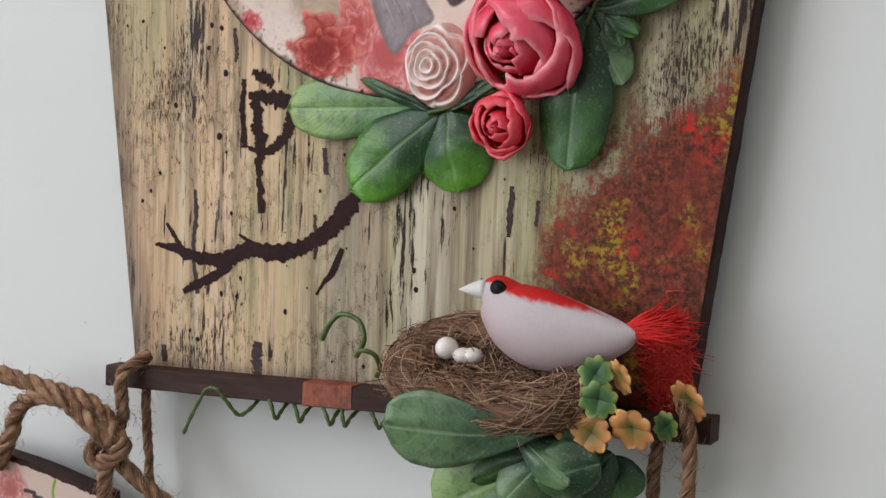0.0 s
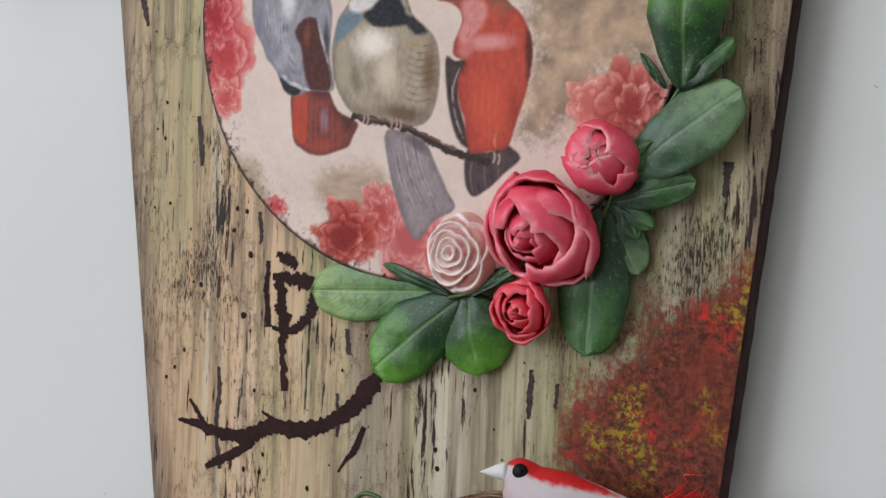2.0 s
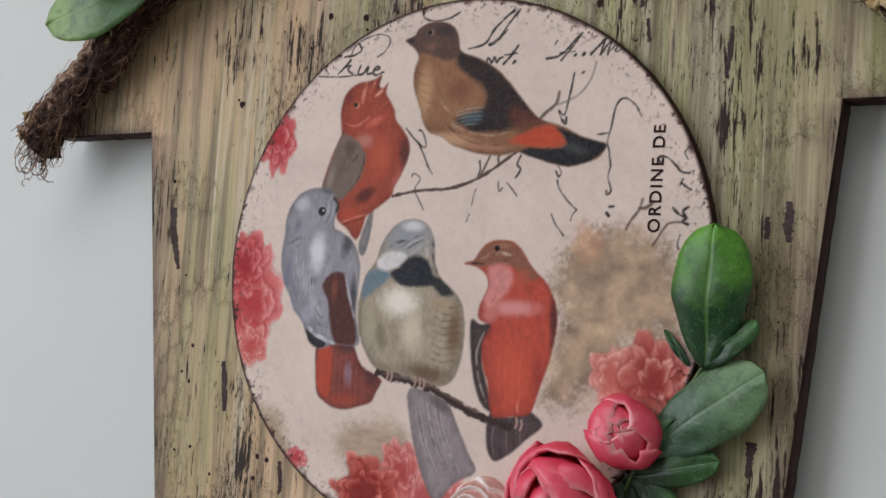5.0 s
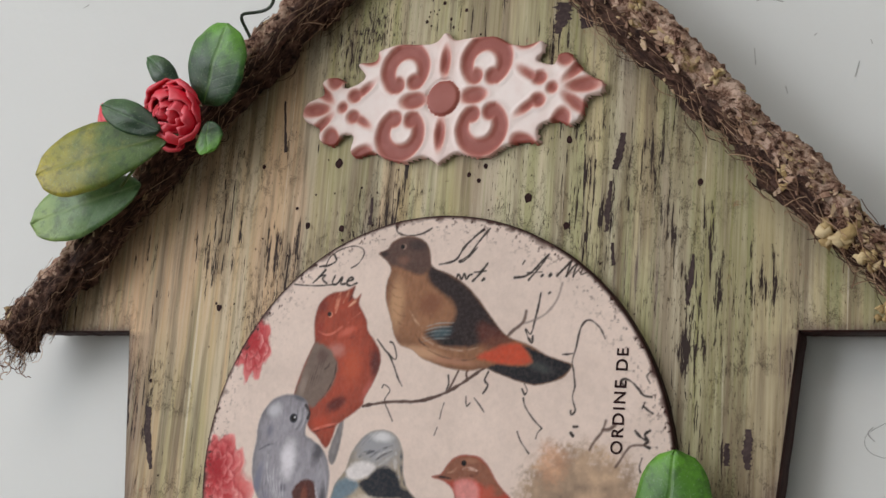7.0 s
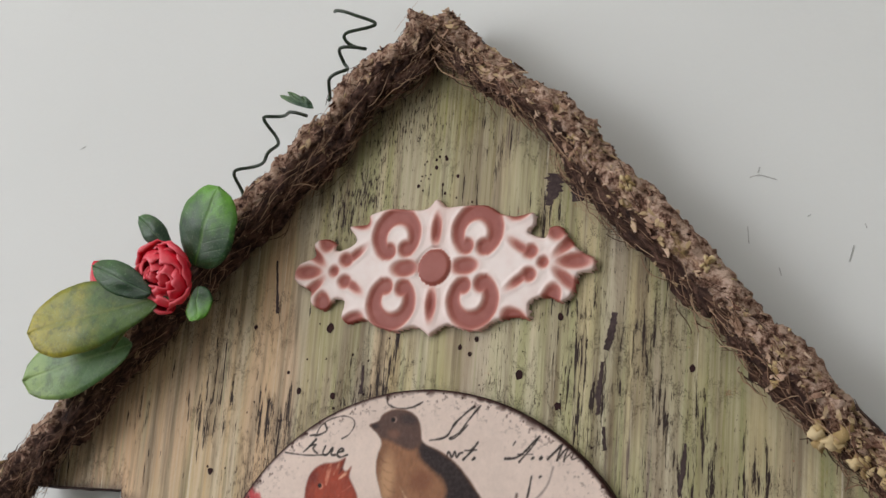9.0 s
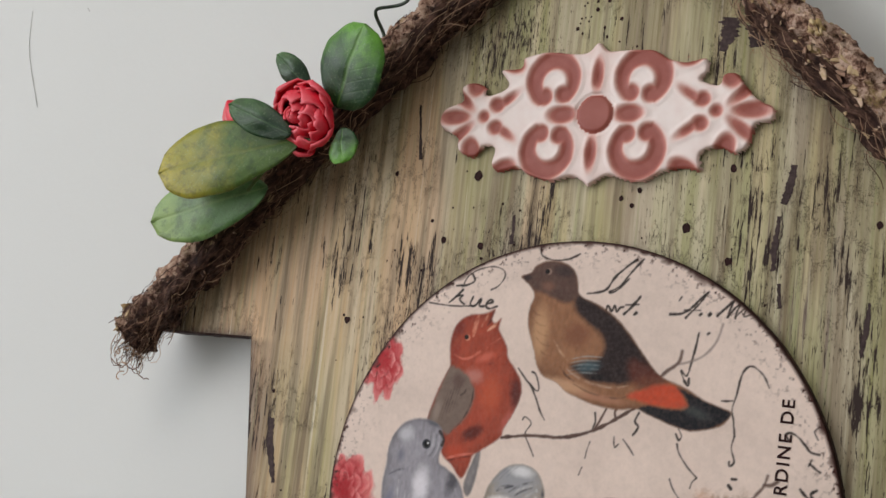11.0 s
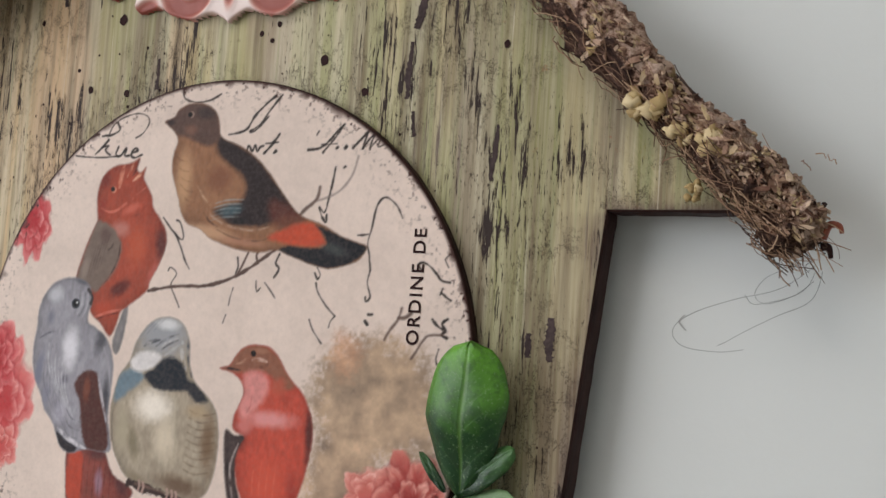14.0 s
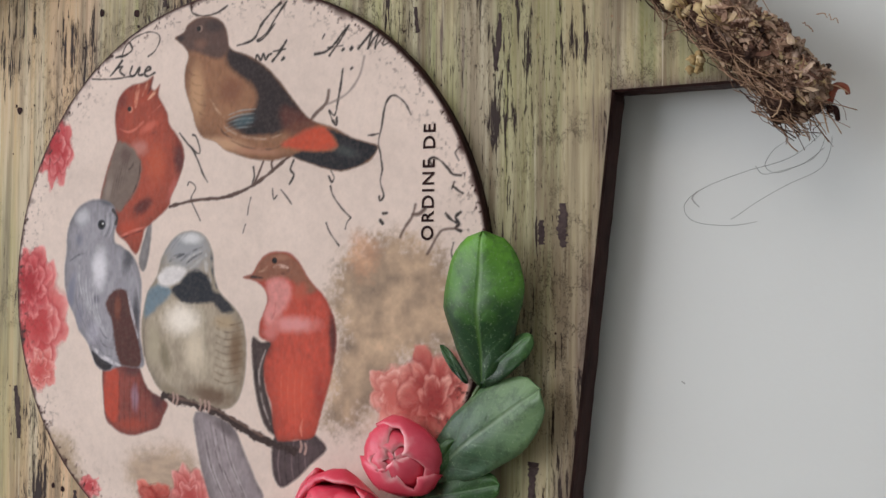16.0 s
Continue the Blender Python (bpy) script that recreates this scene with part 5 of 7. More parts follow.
    worn = np.clip(1.15 - d / (0.9 + 1.8 * np.clip(fbm(p.u / 3, p.v / 3, 4.0), 0, 1)), 0, 1)
    speck = np.clip(np.exp(-d / 4.0) * 2.2 * (fbm(p.u / 1.1, p.v / 1.1, 8.0) - 0.38), 0, 1)
    p.lay(np.arange(len(p.u)), np.clip(worn + speck, 0, 1), rgb(74, 44, 38), 0.2)


def print_disc():
    step = 0.26
    g = np.arange(-DR - 2 * step, DR + 3 * step, step)
    gu, gv = np.meshgrid(g, g)
    rad = np.hypot(gu, gv)
    keep = rad < DR + step * 0.75
    pull = np.where(rad > DR - step * 0.3, DR / rad, 1.0)
    u, v = DC[0] + (gu * pull)[keep], DC[1] + (gv * pull)[keep]
    paper = np.array(rgb(226, 210, 199))
    p = Painter(u, v, paper)
    p.c *= (1 + 0.05 * fbm(u / 14, v / 14) + 0.03 * fbm(u / 2, v / 2, 3))[:, None]
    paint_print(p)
    p.c = 0.74 * (np.clip(p.c, 0.003, 1) / 0.74) ** 1.2     # the print's hard contrast
    col = np.column_stack([np.clip(p.c, 0.004, 0.95), np.ones(len(u))])
    num = -np.ones(gu.shape, int)
    num[keep] = np.arange(keep.sum())
    q = np.stack([num[:-1, :-1], num[:-1, 1:], num[1:, 1:], num[1:, :-1]], -1).reshape(-1, 4)
    faces = q[(q >= 0).all(1)].tolist()
    disc = mesh_object("print_disc", at_all(np.column_stack([u, v, np.full(len(u), 3.0)])).tolist(), faces, PRINT, plaque,
                       "round vintage print of songbird shapes, roses and handwriting on cream paper", attrs={"paint": ("FLOAT_COLOR", col)})
    b = Build()
    n = 240
    a = np.linspace(0, 2 * math.pi, n, endpoint=False)
    vs = []
    for off, y in ((0.0, 2.99), (0.35, 2.6), (0.4, 0.2), (-2.0, 0.05)):
        r = DR + off + 0.12 * fbm(np.cos(a) * 12, np.sin(a) * 12, off)
        vs += at_all(np.column_stack([DC[0] + r * np.cos(a), DC[1] + r * np.sin(a), np.full(n, y)])).tolist()
    b.add(vs, [(l * n + i, (l + 1) * n + i, (l + 1) * n + (i + 1) % n, l * n + (i + 1) % n) for l in range(3) for i in range(n)])
    b.make("disc_rim", EDGE, disc, "dark brown worn rim")
    words = bpy.data.curves.new("lettering", "FONT")
    words.body, words.size, words.extrude, words.align_x = "ORDINE DE", 4.9 * MM, 0.00003, "LEFT"
    words.materials.append(INK)
    words.space_character, words.offset = 1.22, 0.00008
    ob = new("lettering", words)
    ob.parent = disc
    ob["label"] = "dark printed capital letters"
    ob.matrix_local = Matrix.Translation(at(70.2, -35.6, 3.12)) @ Euler((radians(90), radians(-89), 0)).to_matrix().to_4x4()
    return disc


print_disc()


# ---- the scrolled ornament in the gable ----
def relief(name, outline, base, carve, mat, label, step=0.45, edge=0.7, origin=(0, 0), parent=None, rise=None):
    """A cast plate: an outline, a base height and a function that carves it and gives its pigment."""
    o = np.asarray(outline)
    us = np.arange(o[:, 0].min() - 1, o[:, 0].max() + 1, step)
    vs_ = np.arange(o[:, 1].min() - 1, o[:, 1].max() + 1, step)
    u, v = np.meshgrid(us, vs_)
    d = sdf(u, v, o)
    h, tone = carve(u, v, d)
    z = np.where(d < 0, np.minimum(1, (-d / edge).clip(0)) ** 0.5 * (base + h), 0.0)
    keep = d < 0.12
    num = -np.ones(u.shape, int)
    num[keep] = np.arange(keep.sum())
    # pull the outermost points onto the outline
    gy, gx = np.gradient(d, step)
    out = keep & (d > 0)
    uu, vv = u - np.where(out, d * gx, 0), v - np.where(out, d * gy, 0)
    q = np.stack([num[:-1, :-1], num[:-1, 1:], num[1:, 1:], num[1:, :-1]], -1).reshape(-1, 4)
    q = q[(q >= 0).all(1)]
    pts = at_all(np.column_stack([uu[keep], vv[keep], z[keep] + 0.03]))
    return mesh_object(name, pts.tolist(), q.tolist(), mat, parent, label, attrs={"tone": ("FLOAT", tone[keep])})


ORN = (3.4, 74.2)


def carve_ornament(u, v, d):
    x, y = u - ORN[0], v - ORN[1]
    ax, ay = np.abs(x), np.abs(y)
    s = np.full(u.shape, 9.0)          # distance to the hollows

    def blob(cx, cy, rx, ry, turn=0.0):
        c, n = math.cos(turn), math.sin(turn)
        px, py = (ax - cx) * c + (ay - cy) * n, -(ax - cx) * n + (ay - cy) * c
        return (np.hypot(px / rx, py / ry) - 1) * min(rx, ry)

    # C-scrolls: an open ring, thicker at its ends
    dx, dy = ax - 14.6, ay - 10.6
    ang = np.degrees(np.arctan2(dy, dx))
    ring = np.abs(np.hypot(dx, dy) - 6.6) - (2.1 + 0.5 * np.cos(np.radians(ang - 60)))
    gap = (ang > -128) & (ang < -62)
    ring = np.where(gap, 3.0, ring)
    for a in (-130, -60):
        ring = np.minimum(ring, np.hypot(dx - 5.6 * math.cos(math.radians(a)), dy - 5.6 * math.sin(math.radians(a))) - 2.4)
    s = np.minimum(s, ring)
    s = np.minimum(s, blob(0, 12.0, 2.6, 7.5) + 1.5)
    s = np.minimum(s, blob(11.0, 0, 4.6, 2.7) + 0.3)
    s = np.minimum(s, blob(29.5, 17.0, 4.0, 2.6, 0.5))
    s = np.minimum(s, blob(33.5, 3.6, 2.1, 1.9))
    s = np.minimum(s, blob(30.0, 5.2, 3.0, 1.0, -0.6))
    s = np.minimum(s, blob(41.5, 10.6, 2.6, 3.6, 0.3))
    s = np.minimum(s, blob(48.5, 0.0, 4.6, 2.0))
    s = np.minimum(s, blob(46.0, 5.5, 4.0, 1.4, 0.7))
    s = np.minimum(s, np.hypot(ax - 38.0, ay) - 1.5)
    core = np.hypot(x, y) - 5.9
    depth = np.clip(0.45 - s / 2.2, 0, 1)
    h = -0.8 * depth * depth * (3 - 2 * depth) + 0.3 * np.exp(-((s - 1.0) / 0.7) ** 2)
    h = np.where(core < 0.9, -0.7 * np.clip(1 - np.abs(core) / 0.9, 0, 1) + np.where(core < 0, 0.5, 0), h)
    tone = np.clip(0.95 - 0.92 * np.clip(0.62 - s / 2.4, 0, 1) + 0.06 * fbm(u / 3, v / 3), 0, 1)
    tone = np.where(core < 0, 0.12, tone)
    tone -= 0.35 * np.exp(-(np.abs(d) / 0.9)) + 0.2 * np.exp(-(((ax) / 5) ** 2 + ((ay - 12) / 9) ** 2))
    return h, tone


OUTLINE = smooth_line([(-51.2, 74.4), (-48.6, 77.8), (-43.9, 79.7), (-44, 84.3), (-39.6, 85.8), (-35.2, 83.7), (-34.2, 81.3), (-27.5, 84), (-30.6, 89.1), (-24, 90.1), (-22.3, 93.1), (-14.6, 94.6), (-5.6, 93.6), (-0.9, 94), (2.2, 96.8), (5.8, 94), (11.4, 94), (19.8, 93.7), (25.5, 90.6), (30.2, 89.6), (36.8, 90.3), (37.9, 86.1), (35.9, 83.9), (41.2, 82.2), (42.3, 85.4), (46.1, 85.5), (49.8, 81.1), (53.6, 77.3), (58.2, 74.8), (58.1, 71.1), (53.2, 69.8)]
                      + [(51.9, 64.3), (47.9, 61.6), (42.6, 63.6), (37.7, 61.7), (38, 56.9), (32.8, 57.5), (26.7, 56.4), (20.6, 53.4), (14.3, 54.1), (9.6, 55.4), (5.1, 53.1), (3.3, 51.9), (0.9, 53.6), (-2.6, 55), (-9.2, 53.6), (-17.2, 55.5), (-21.3, 57.7), (-28.3, 56.6), (-30.6, 59.3), (-30, 63.7), (-33.3, 64.6), (-37.4, 61.3), (-42.9, 63.2), (-44.4, 67.8), (-49.7, 70.6)], 330, True)
relief("ornament", OUTLINE, 2.5, carve_ornament, CLAY, "cast scroll ornament, white with brick-red patina in the hollows", parent=plaque)

# ---- leaves ----
def unit(a):
    a = np.asarray(a, float)
    return a / (np.linalg.norm(a) + 1e-12)


def leaf_mesh(base, tip, width, bulge, fat=1.5, cup=0.15, seed=0.0, rows=22, cols=12, twist=0.0):
    """A leaf from base to tip (u, v, out): narrow at the stalk, widest towards the tip when fat > 1."""
    b, t = np.asarray(base, float), np.asarray(tip, float)
    axis = unit(t - b)
    side = unit(np.cross(axis, (0, 0, 1)))
    out = np.cross(side, axis)
    ca, sa = math.cos(twist), math.sin(twist)
    side, out = ca * side + sa * out, ca * out - sa * side
    length = np.linalg.norm(t - b)
    pts, along, across = [], [], []
    for i in range(rows + 1):
        s = i / rows
        w = width / 2 * (max(0.0, math.sin(math.pi * min(1.0, s) ** fat)) ** 0.45 * 0.97 + 0.045 * (1 - s))
        for j in range(cols + 1):
            q = 2 * j / cols - 1
            edge = 1 + 0.05 * float(fbm(s * 6, seed, q > 0))
            h = bulge * math.sin(math.pi * s * 0.9) - cup * w * 2 * q * q * 0.5 + 0.12 * bulge * math.cos(14 * s - 2.4 * abs(q)) * (1 - q * q)
            h += 0.6 * float(fbm(s * 2.5, q * 1.2 + seed, 3.0)) - 0.35 * math.exp(-(q / 0.12) ** 2)
            pts.append(b + axis * (s * length) + side * (w * q * edge) + out * h)
            along.append(s)
            across.append(q)
    n = (rows + 1) * (cols + 1)
    pts = np.array(pts)
    under = pts - out * 0.45
    top = [(i * (cols + 1) + j, i * (cols + 1) + j + 1, (i + 1) * (cols + 1) + j + 1, (i + 1) * (cols + 1) + j) for i in range(rows) for j in range(cols)]
    faces = top + [tuple(n + k for k in f[::-1]) for f in top]
    rim = [i * (cols + 1) for i in range(rows + 1)] + [rows * (cols + 1) + j for j in range(1, cols + 1)] + [i * (cols + 1) + cols for i in range(rows - 1, -1, -1)] + list(range(cols - 1, 0, -1))
    faces += [(rim[k], rim[(k + 1) % len(rim)], n + rim[(k + 1) % len(rim)], n + rim[k]) for k in range(len(rim))]
    return np.concatenate([pts, under]), faces, along * 2, across * 2


def leaf(parent, base, tip, width, bulge, mat, fat=1.5, cup=0.15, twist=0.0, label=""):
    seed = (base[0] * 1.7 + tip[1]) % 10
    p, f, a, c = leaf_mesh(base, tip, width, bulge, fat, cup, seed, twist=twist)
    return mesh_object("leaf", at_all(p).tolist(), f, mat, parent, label, attrs={"along": ("FLOAT", a), "across": ("FLOAT", c)})


def stem(parent, pts, r, mat, name="stem"):
    p = smooth_line(pts, len(pts) * 8)
    v, f = tube(at_all(p), r * MM, 6)
    return mesh_object(name, v, f, mat, parent)


def q2(pts, *ys):
    """Pairs of places with their distances out of the board."""
    return [(u, v, y) for (u, v), y in zip(pts, ys)]


# sprig round the roses
spray = thing("leaf_spray", "green artificial leaf spray glued round the roses on the plaque", "artificial leaves")
for px, ys, w, bulge, mat, fat, cup, tw in (
        ([(85.6, -72.2), (88.2, -33.7)], (5, 9), 21.5, 4.0, LEAF, 1.45, 0.3, 0.0), ([(84.6, -71.4), (99.6, -59.1)], (5, 6), 7.5, 1.5, LEAFD, 1.2, 0.2, 0.2),
        ([(68.3, -96.1), (102, -71.9)], (4, 6), 19.5, 2.5, LEAFG, 1.5, 0.2, 0.1), ([(65.7, -101.1), (90.4, -95.5)], (4, 4), 10.0, 2.0, LEAFD, 1.3, 0.25, 0.0),
        ([(63.6, -100.9), (74.5, -120.6)], (3, 2), 12.5, 1.5, LEAFG, 1.4, 0.2, 0.0), ([(66.5, -100.8), (78.9, -107.8)], (4, 4), 6.0, 1.0, LEAFD, 1.2, 0.2, 0.2),
        ([(64.5, -102.4), (60.2, -143.6)], (4, 3), 20.5, 2.6, LEAFD, 1.35, 0.25, 0.0), ([(23.2, -128.2), (28, -151.4)], (3, 2.5), 23.0, 2.4, LEAF, 1.2, 0.3, 0.0),
        ([(21.1, -129.8), (-8, -152.9)], (3, 2.5), 22.5, 2.2, LEAF, 1.4, 0.2, 0.0), ([(14.2, -128.5), (-31.7, -130.6)], (2, 1.2), 19.0, 1.2, LEAFP, 1.6, 0.1, 0.0),
        ([(18.4, -129.3), (-4.5, -121.2)], (4, 4), 4.2, 0.8, LEAFD, 1.0, 0.3, 0.3), ([(24.3, -128.9), (42.1, -118.5)], (4, 5), 3.8, 0.8, LEAFD, 1.0, 0.3, 0.2),
        ([(80.8, -71.3), (73.7, -61.8)], (4, 5), 2.6, 0.5, LEAFD, 1.0, 0.3, 0.0), ([(19.8, -132.2), (14.8, -144.2)], (3, 2), 3.4, 0.6, LEAFD, 1.0, 0.3, 0.0),
        ([(71, -100.6), (82.2, -101.3)], (4, 4), 2.6, 0.5, LEAFD, 1.0, 0.3, 0.0), ([(69.4, -102.2), (74.6, -111)], (4, 5), 5.0, 0.8, LEAFD, 1.2, 0.3, 0.3),
        ([(68, -99.2), (78.8, -85.1)], (5, 6), 6.5, 1.0, LEAFD, 1.0, 0.3, -0.4)):
    (b, t) = q2(px, *ys)
    leaf(spray, b, t, w, bulge, mat, fat, cup, tw)
for line in ([(84.7, -71.2), (78, -82), (68.8, -96.1), (64.2, -105.5)], [(17.9, -129.9), (25, -128.1), (38.7, -123)]):
    stem(spray, [(u, v, 4.0) for u, v in line], 0.7, VINE)

# sprig on the roof
roof_spray = thing("leaf_spray", "green and olive artificial leaves tucked into the bark roof edge", "artificial leaves")
for px, ys, w, bulge, mat, fat, cup, tw in (
        ([(-78.8, 73.5), (-67.2, 98.8)], (20, 26), 26.0, 2.0, LEAF, 1.05, 0.12, 0.0), ([(-90.3, 80.5), (-102.1, 90.8)], (22, 25), 8.5, 1.0, LEAFD, 1.1, 0.3, 0.0),
        ([(-88.7, 62.7), (-140.5, 49.6)], (24, 31), 25.0, 2.0, LEAFO, 1.45, 0.15, 0.0), ([(-104.7, 47.9), (-149.5, 34.6)], (18, 22), 22.0, 1.2, LEAFP, 1.35, 0.15, 0.0),
        ([(-89.8, 63), (-113.2, 72.4)], (28, 32), 11.0, 1.5, LEAFD, 1.2, 0.3, 0.0), ([(-72.5, 65.7), (-68.9, 53.7)], (24, 27), 11.0, 1.0, LEAF, 1.2, 0.2, 0.0)):
    (b, t) = q2(px, *ys)
    leaf(roof_spray, b, t, w, bulge, mat, fat, cup, tw)
for line in ([(-91.5, 61.5), (-99.2, 54.9), (-107.6, 45.3)], [(-84.5, 61.9), (-93.4, 63.3), (-99.3, 60.6)]):
    stem(roof_spray, [(u, v, 24.0) for u, v in line], 0.6, VINE)


# ---- roses ----
def rose_mesh(radius, height, layers, seed, squash=1.0):
    """Nested cupped petals round a tight bud, opening along +z; one mesh a petal."""
    rng = random.Random(seed)
    petals = []
    for k, (r0, h0, count, flare, lean) in enumerate(layers):
        for i in range(count):
            th = 2 * math.pi * (i + 0.37 * k) / count + rng.uniform(-0.15, 0.15)
            span = 2 * math.pi / count * (1.5 if count > 1 else 1.0) * rng.uniform(0.92, 1.08)
            rows, cols = 10, 14
            ph = rng.uniform(0, 9)
            ox, oy = (rng.uniform(-0.07, 0.07) * radius - 0.10 * radius * (1 - r0), rng.uniform(-0.07, 0.07) * radius + 0.06 * radius * (1 - r0))
            pts, tone = [], []
            for a in range(rows + 1):
                s = a / rows
                for c in range(cols + 1):
                    q = 2 * c / cols - 1
                    top = 1 - (0.36 if k else 0.0) * abs(q) ** 2.4 + 0.15 * float(fbm(q * 2.6, ph, 1.0))
                    sv = s * top
                    phi = math.radians(lean) * sv
                    rr = radius * r0 * (max(0.0, math.sin(phi)) ** 0.85 + flare * max(0.0, sv - 0.8) * 5)
                    rr *= 1 + 0.10 * float(fbm(q * 1.9 + ph, s * 2.4, 4.0)) - 0.05 * (q > 0.5) * (q - 0.5)
                    ang = th + q * span / 2
                    z = height * h0 * (1 - math.cos(phi)) / 1.75
                    pts.append((rr * math.cos(ang) + ox, (rr * math.sin(ang) + oy) * squash, z))
                    tone.append(0.30 + 0.30 * sv + 0.30 * max(0.0, s - 0.88) / 0.12 + 0.10 * float(fbm(q * 3, s * 5, ph)))
            n = len(pts)
            thick = [(x * 0.94, y * 0.94, z - 0.75) for x, y, z in pts]
            top_f = [(a * (cols + 1) + c, a * (cols + 1) + c + 1, (a + 1) * (cols + 1) + c + 1, (a + 1) * (cols + 1) + c) for a in range(rows) for c in range(cols)]
            faces = top_f + [tuple(n + v for v in f[::-1]) for f in top_f]
            e = [rows * (cols + 1) + c for c in range(cols + 1)]
            l, r = [a * (cols + 1) for a in range(rows + 1)], [a * (cols + 1) + cols for a in range(rows + 1)]
            for strip in (e, l, r):
                faces += [(strip[m], strip[m + 1], n + strip[m + 1], n + strip[m]) for m in range(len(strip) - 1)]
            petals.append((np.array(pts + thick), faces, tone + [t - 0.12 for t in tone]))
    return petals


def rose(name, label, centre, radius, height, layers, mat, seed, tilt=(0, 0), spin=0.0, squash=1.0):
    root = thing(name, label, "artificial rose", "artificial roses on the plaque")
    turn = np.array(Euler((radians(tilt[0]), radians(tilt[1]), radians(spin))).to_matrix())
    for p, f, tone in rose_mesh(radius, height, layers, seed, squash):
        w = p @ turn.T + np.asarray(centre)
        mesh_object("petal", at_all(w).tolist(), f, mat, root, attrs={"tone": ("FLOAT", tone)})
    return root


FULL = ((0.20, 0.98, 2, 0.0, 172), (0.34, 0.98, 2, 0.0, 160), (0.50, 0.99, 3, 0.0, 150), (0.80, 1.0, 3, 0.02, 148), (0.93, 0.93, 3, 0.03, 138), (1.02, 0.84, 4, 0.05, 118))
SMALL = ((0.28, 0.99, 2, 0.0, 172), (0.52, 1.0, 3, 0.0, 146), (0.84, 0.96, 3, 0.03, 140), (1.0, 0.86, 4, 0.06, 118))
CRINKLED = ((0.26, 1.0, 3, 0.0, 168), (0.46, 1.0, 4, 0.0, 150), (0.68, 0.98, 5, 0.02, 144), (0.86, 0.94, 5, 0.03, 136), (1.0, 0.86, 6, 0.06, 118))
BUD = ((0.5, 0.99, 2, 0.0, 176), (0.82, 1.0, 2, 0.0, 170), (1.0, 0.97, 3, 0.0, 160))
rose("artificial_rose", "large open deep pink artificial rose glued to the print", (49.5, -108.0, 1.5), 16.6, 15.0, FULL, RED, 3, (16, -18), 20)
rose("artificial_rose", "half-open pink rosebud beside the large rose", (63.5, -90.5, 3.5), 9.3, 10.5, BUD, RED, 5, (14, 12), 60, 1.12)
rose("artificial_rose", "small bright red artificial rose among green leaves", (43.0, -131.0, 3.0), 8.8, 8.5, SMALL, REDP, 8, (10, -8), 10)
rose("artificial_rose", "crinkled red artificial rose on the bark roof edge", (*[(-88.6, 70.5)][0], 19.0), 10.8, 9.5, CRINKLED, REDP, 11, (6, -10), 40, 1.15)
rose("artificial_rose", "red rosebud seen from behind at the bark roof edge", (*[(-118.2, 70.9)][0], 14.0), 10.0, 8.0, BUD, REDP, 14, (30, -50), 0, 1.0)


def carve_rose(u, v, d):
    x, y = u - 21.5, v + 117.3
    x2, y2 = x + 1.6, y - 0.2
    rad, ang = np.hypot(x2, y2), np.arctan2(y2, x2)
    h, tone = 3.0 * np.sqrt(np.clip(1 - (np.hypot(x, y) / 13) ** 2, 0, 1)), np.full(u.shape, 0.5)
    level = np.zeros(u.shape)
    for k, (r, n, ph) in enumerate(((11.7, 5, 0.2), (9.0, 4, 0.9), (6.6, 4, 0.3), (4.4, 3, 1.2), (2.3, 2, 0.5))):
        frac = np.mod((ang + ph) * n / (2 * math.pi), 1.0)
        rim = r * (0.90 + 0.13 * np.sin(math.pi * frac) + 0.03 * np.sin(3 * ang + k))
        inside = rad < rim
        depth = np.clip((rim - rad) / 1.9, 0, 1)
        local = 1.0 * np.exp(-((rim - rad - 0.4) / 0.6) ** 2) - 0.75 * np.sin(math.pi * np.clip(depth, 0, 1))
        h = np.where(inside, 3.0 * np.sqrt(np.clip(1 - (np.hypot(x, y) / 13) ** 2, 0, 1)) + 0.28 * k + local, h)
        tone = np.where(inside, 0.34 + 0.64 * np.exp(-((rim - rad - 0.45) / 0.85) ** 2) + 0.1 * fbm(u / 2, v / 2, k), tone)
    return h, np.clip(tone, 0, 1)


resin_rose = relief("resin_rose", [(21.5 + 11.9 * (1 + 0.03 * math.sin(5 * a)) * math.cos(a), -117.3 + 12.6 * (1 + 0.03 * math.sin(5 * a + 1)) * math.sin(a)) for a in np.linspace(0, 2 * math.pi, 90, endpoint=False)],
                    4.6, carve_rose, CLAY, "", step=0.22, edge=2.6)
tagged(resin_rose, "round cast rose, white ridges over dusty pink hollows", "ornament")


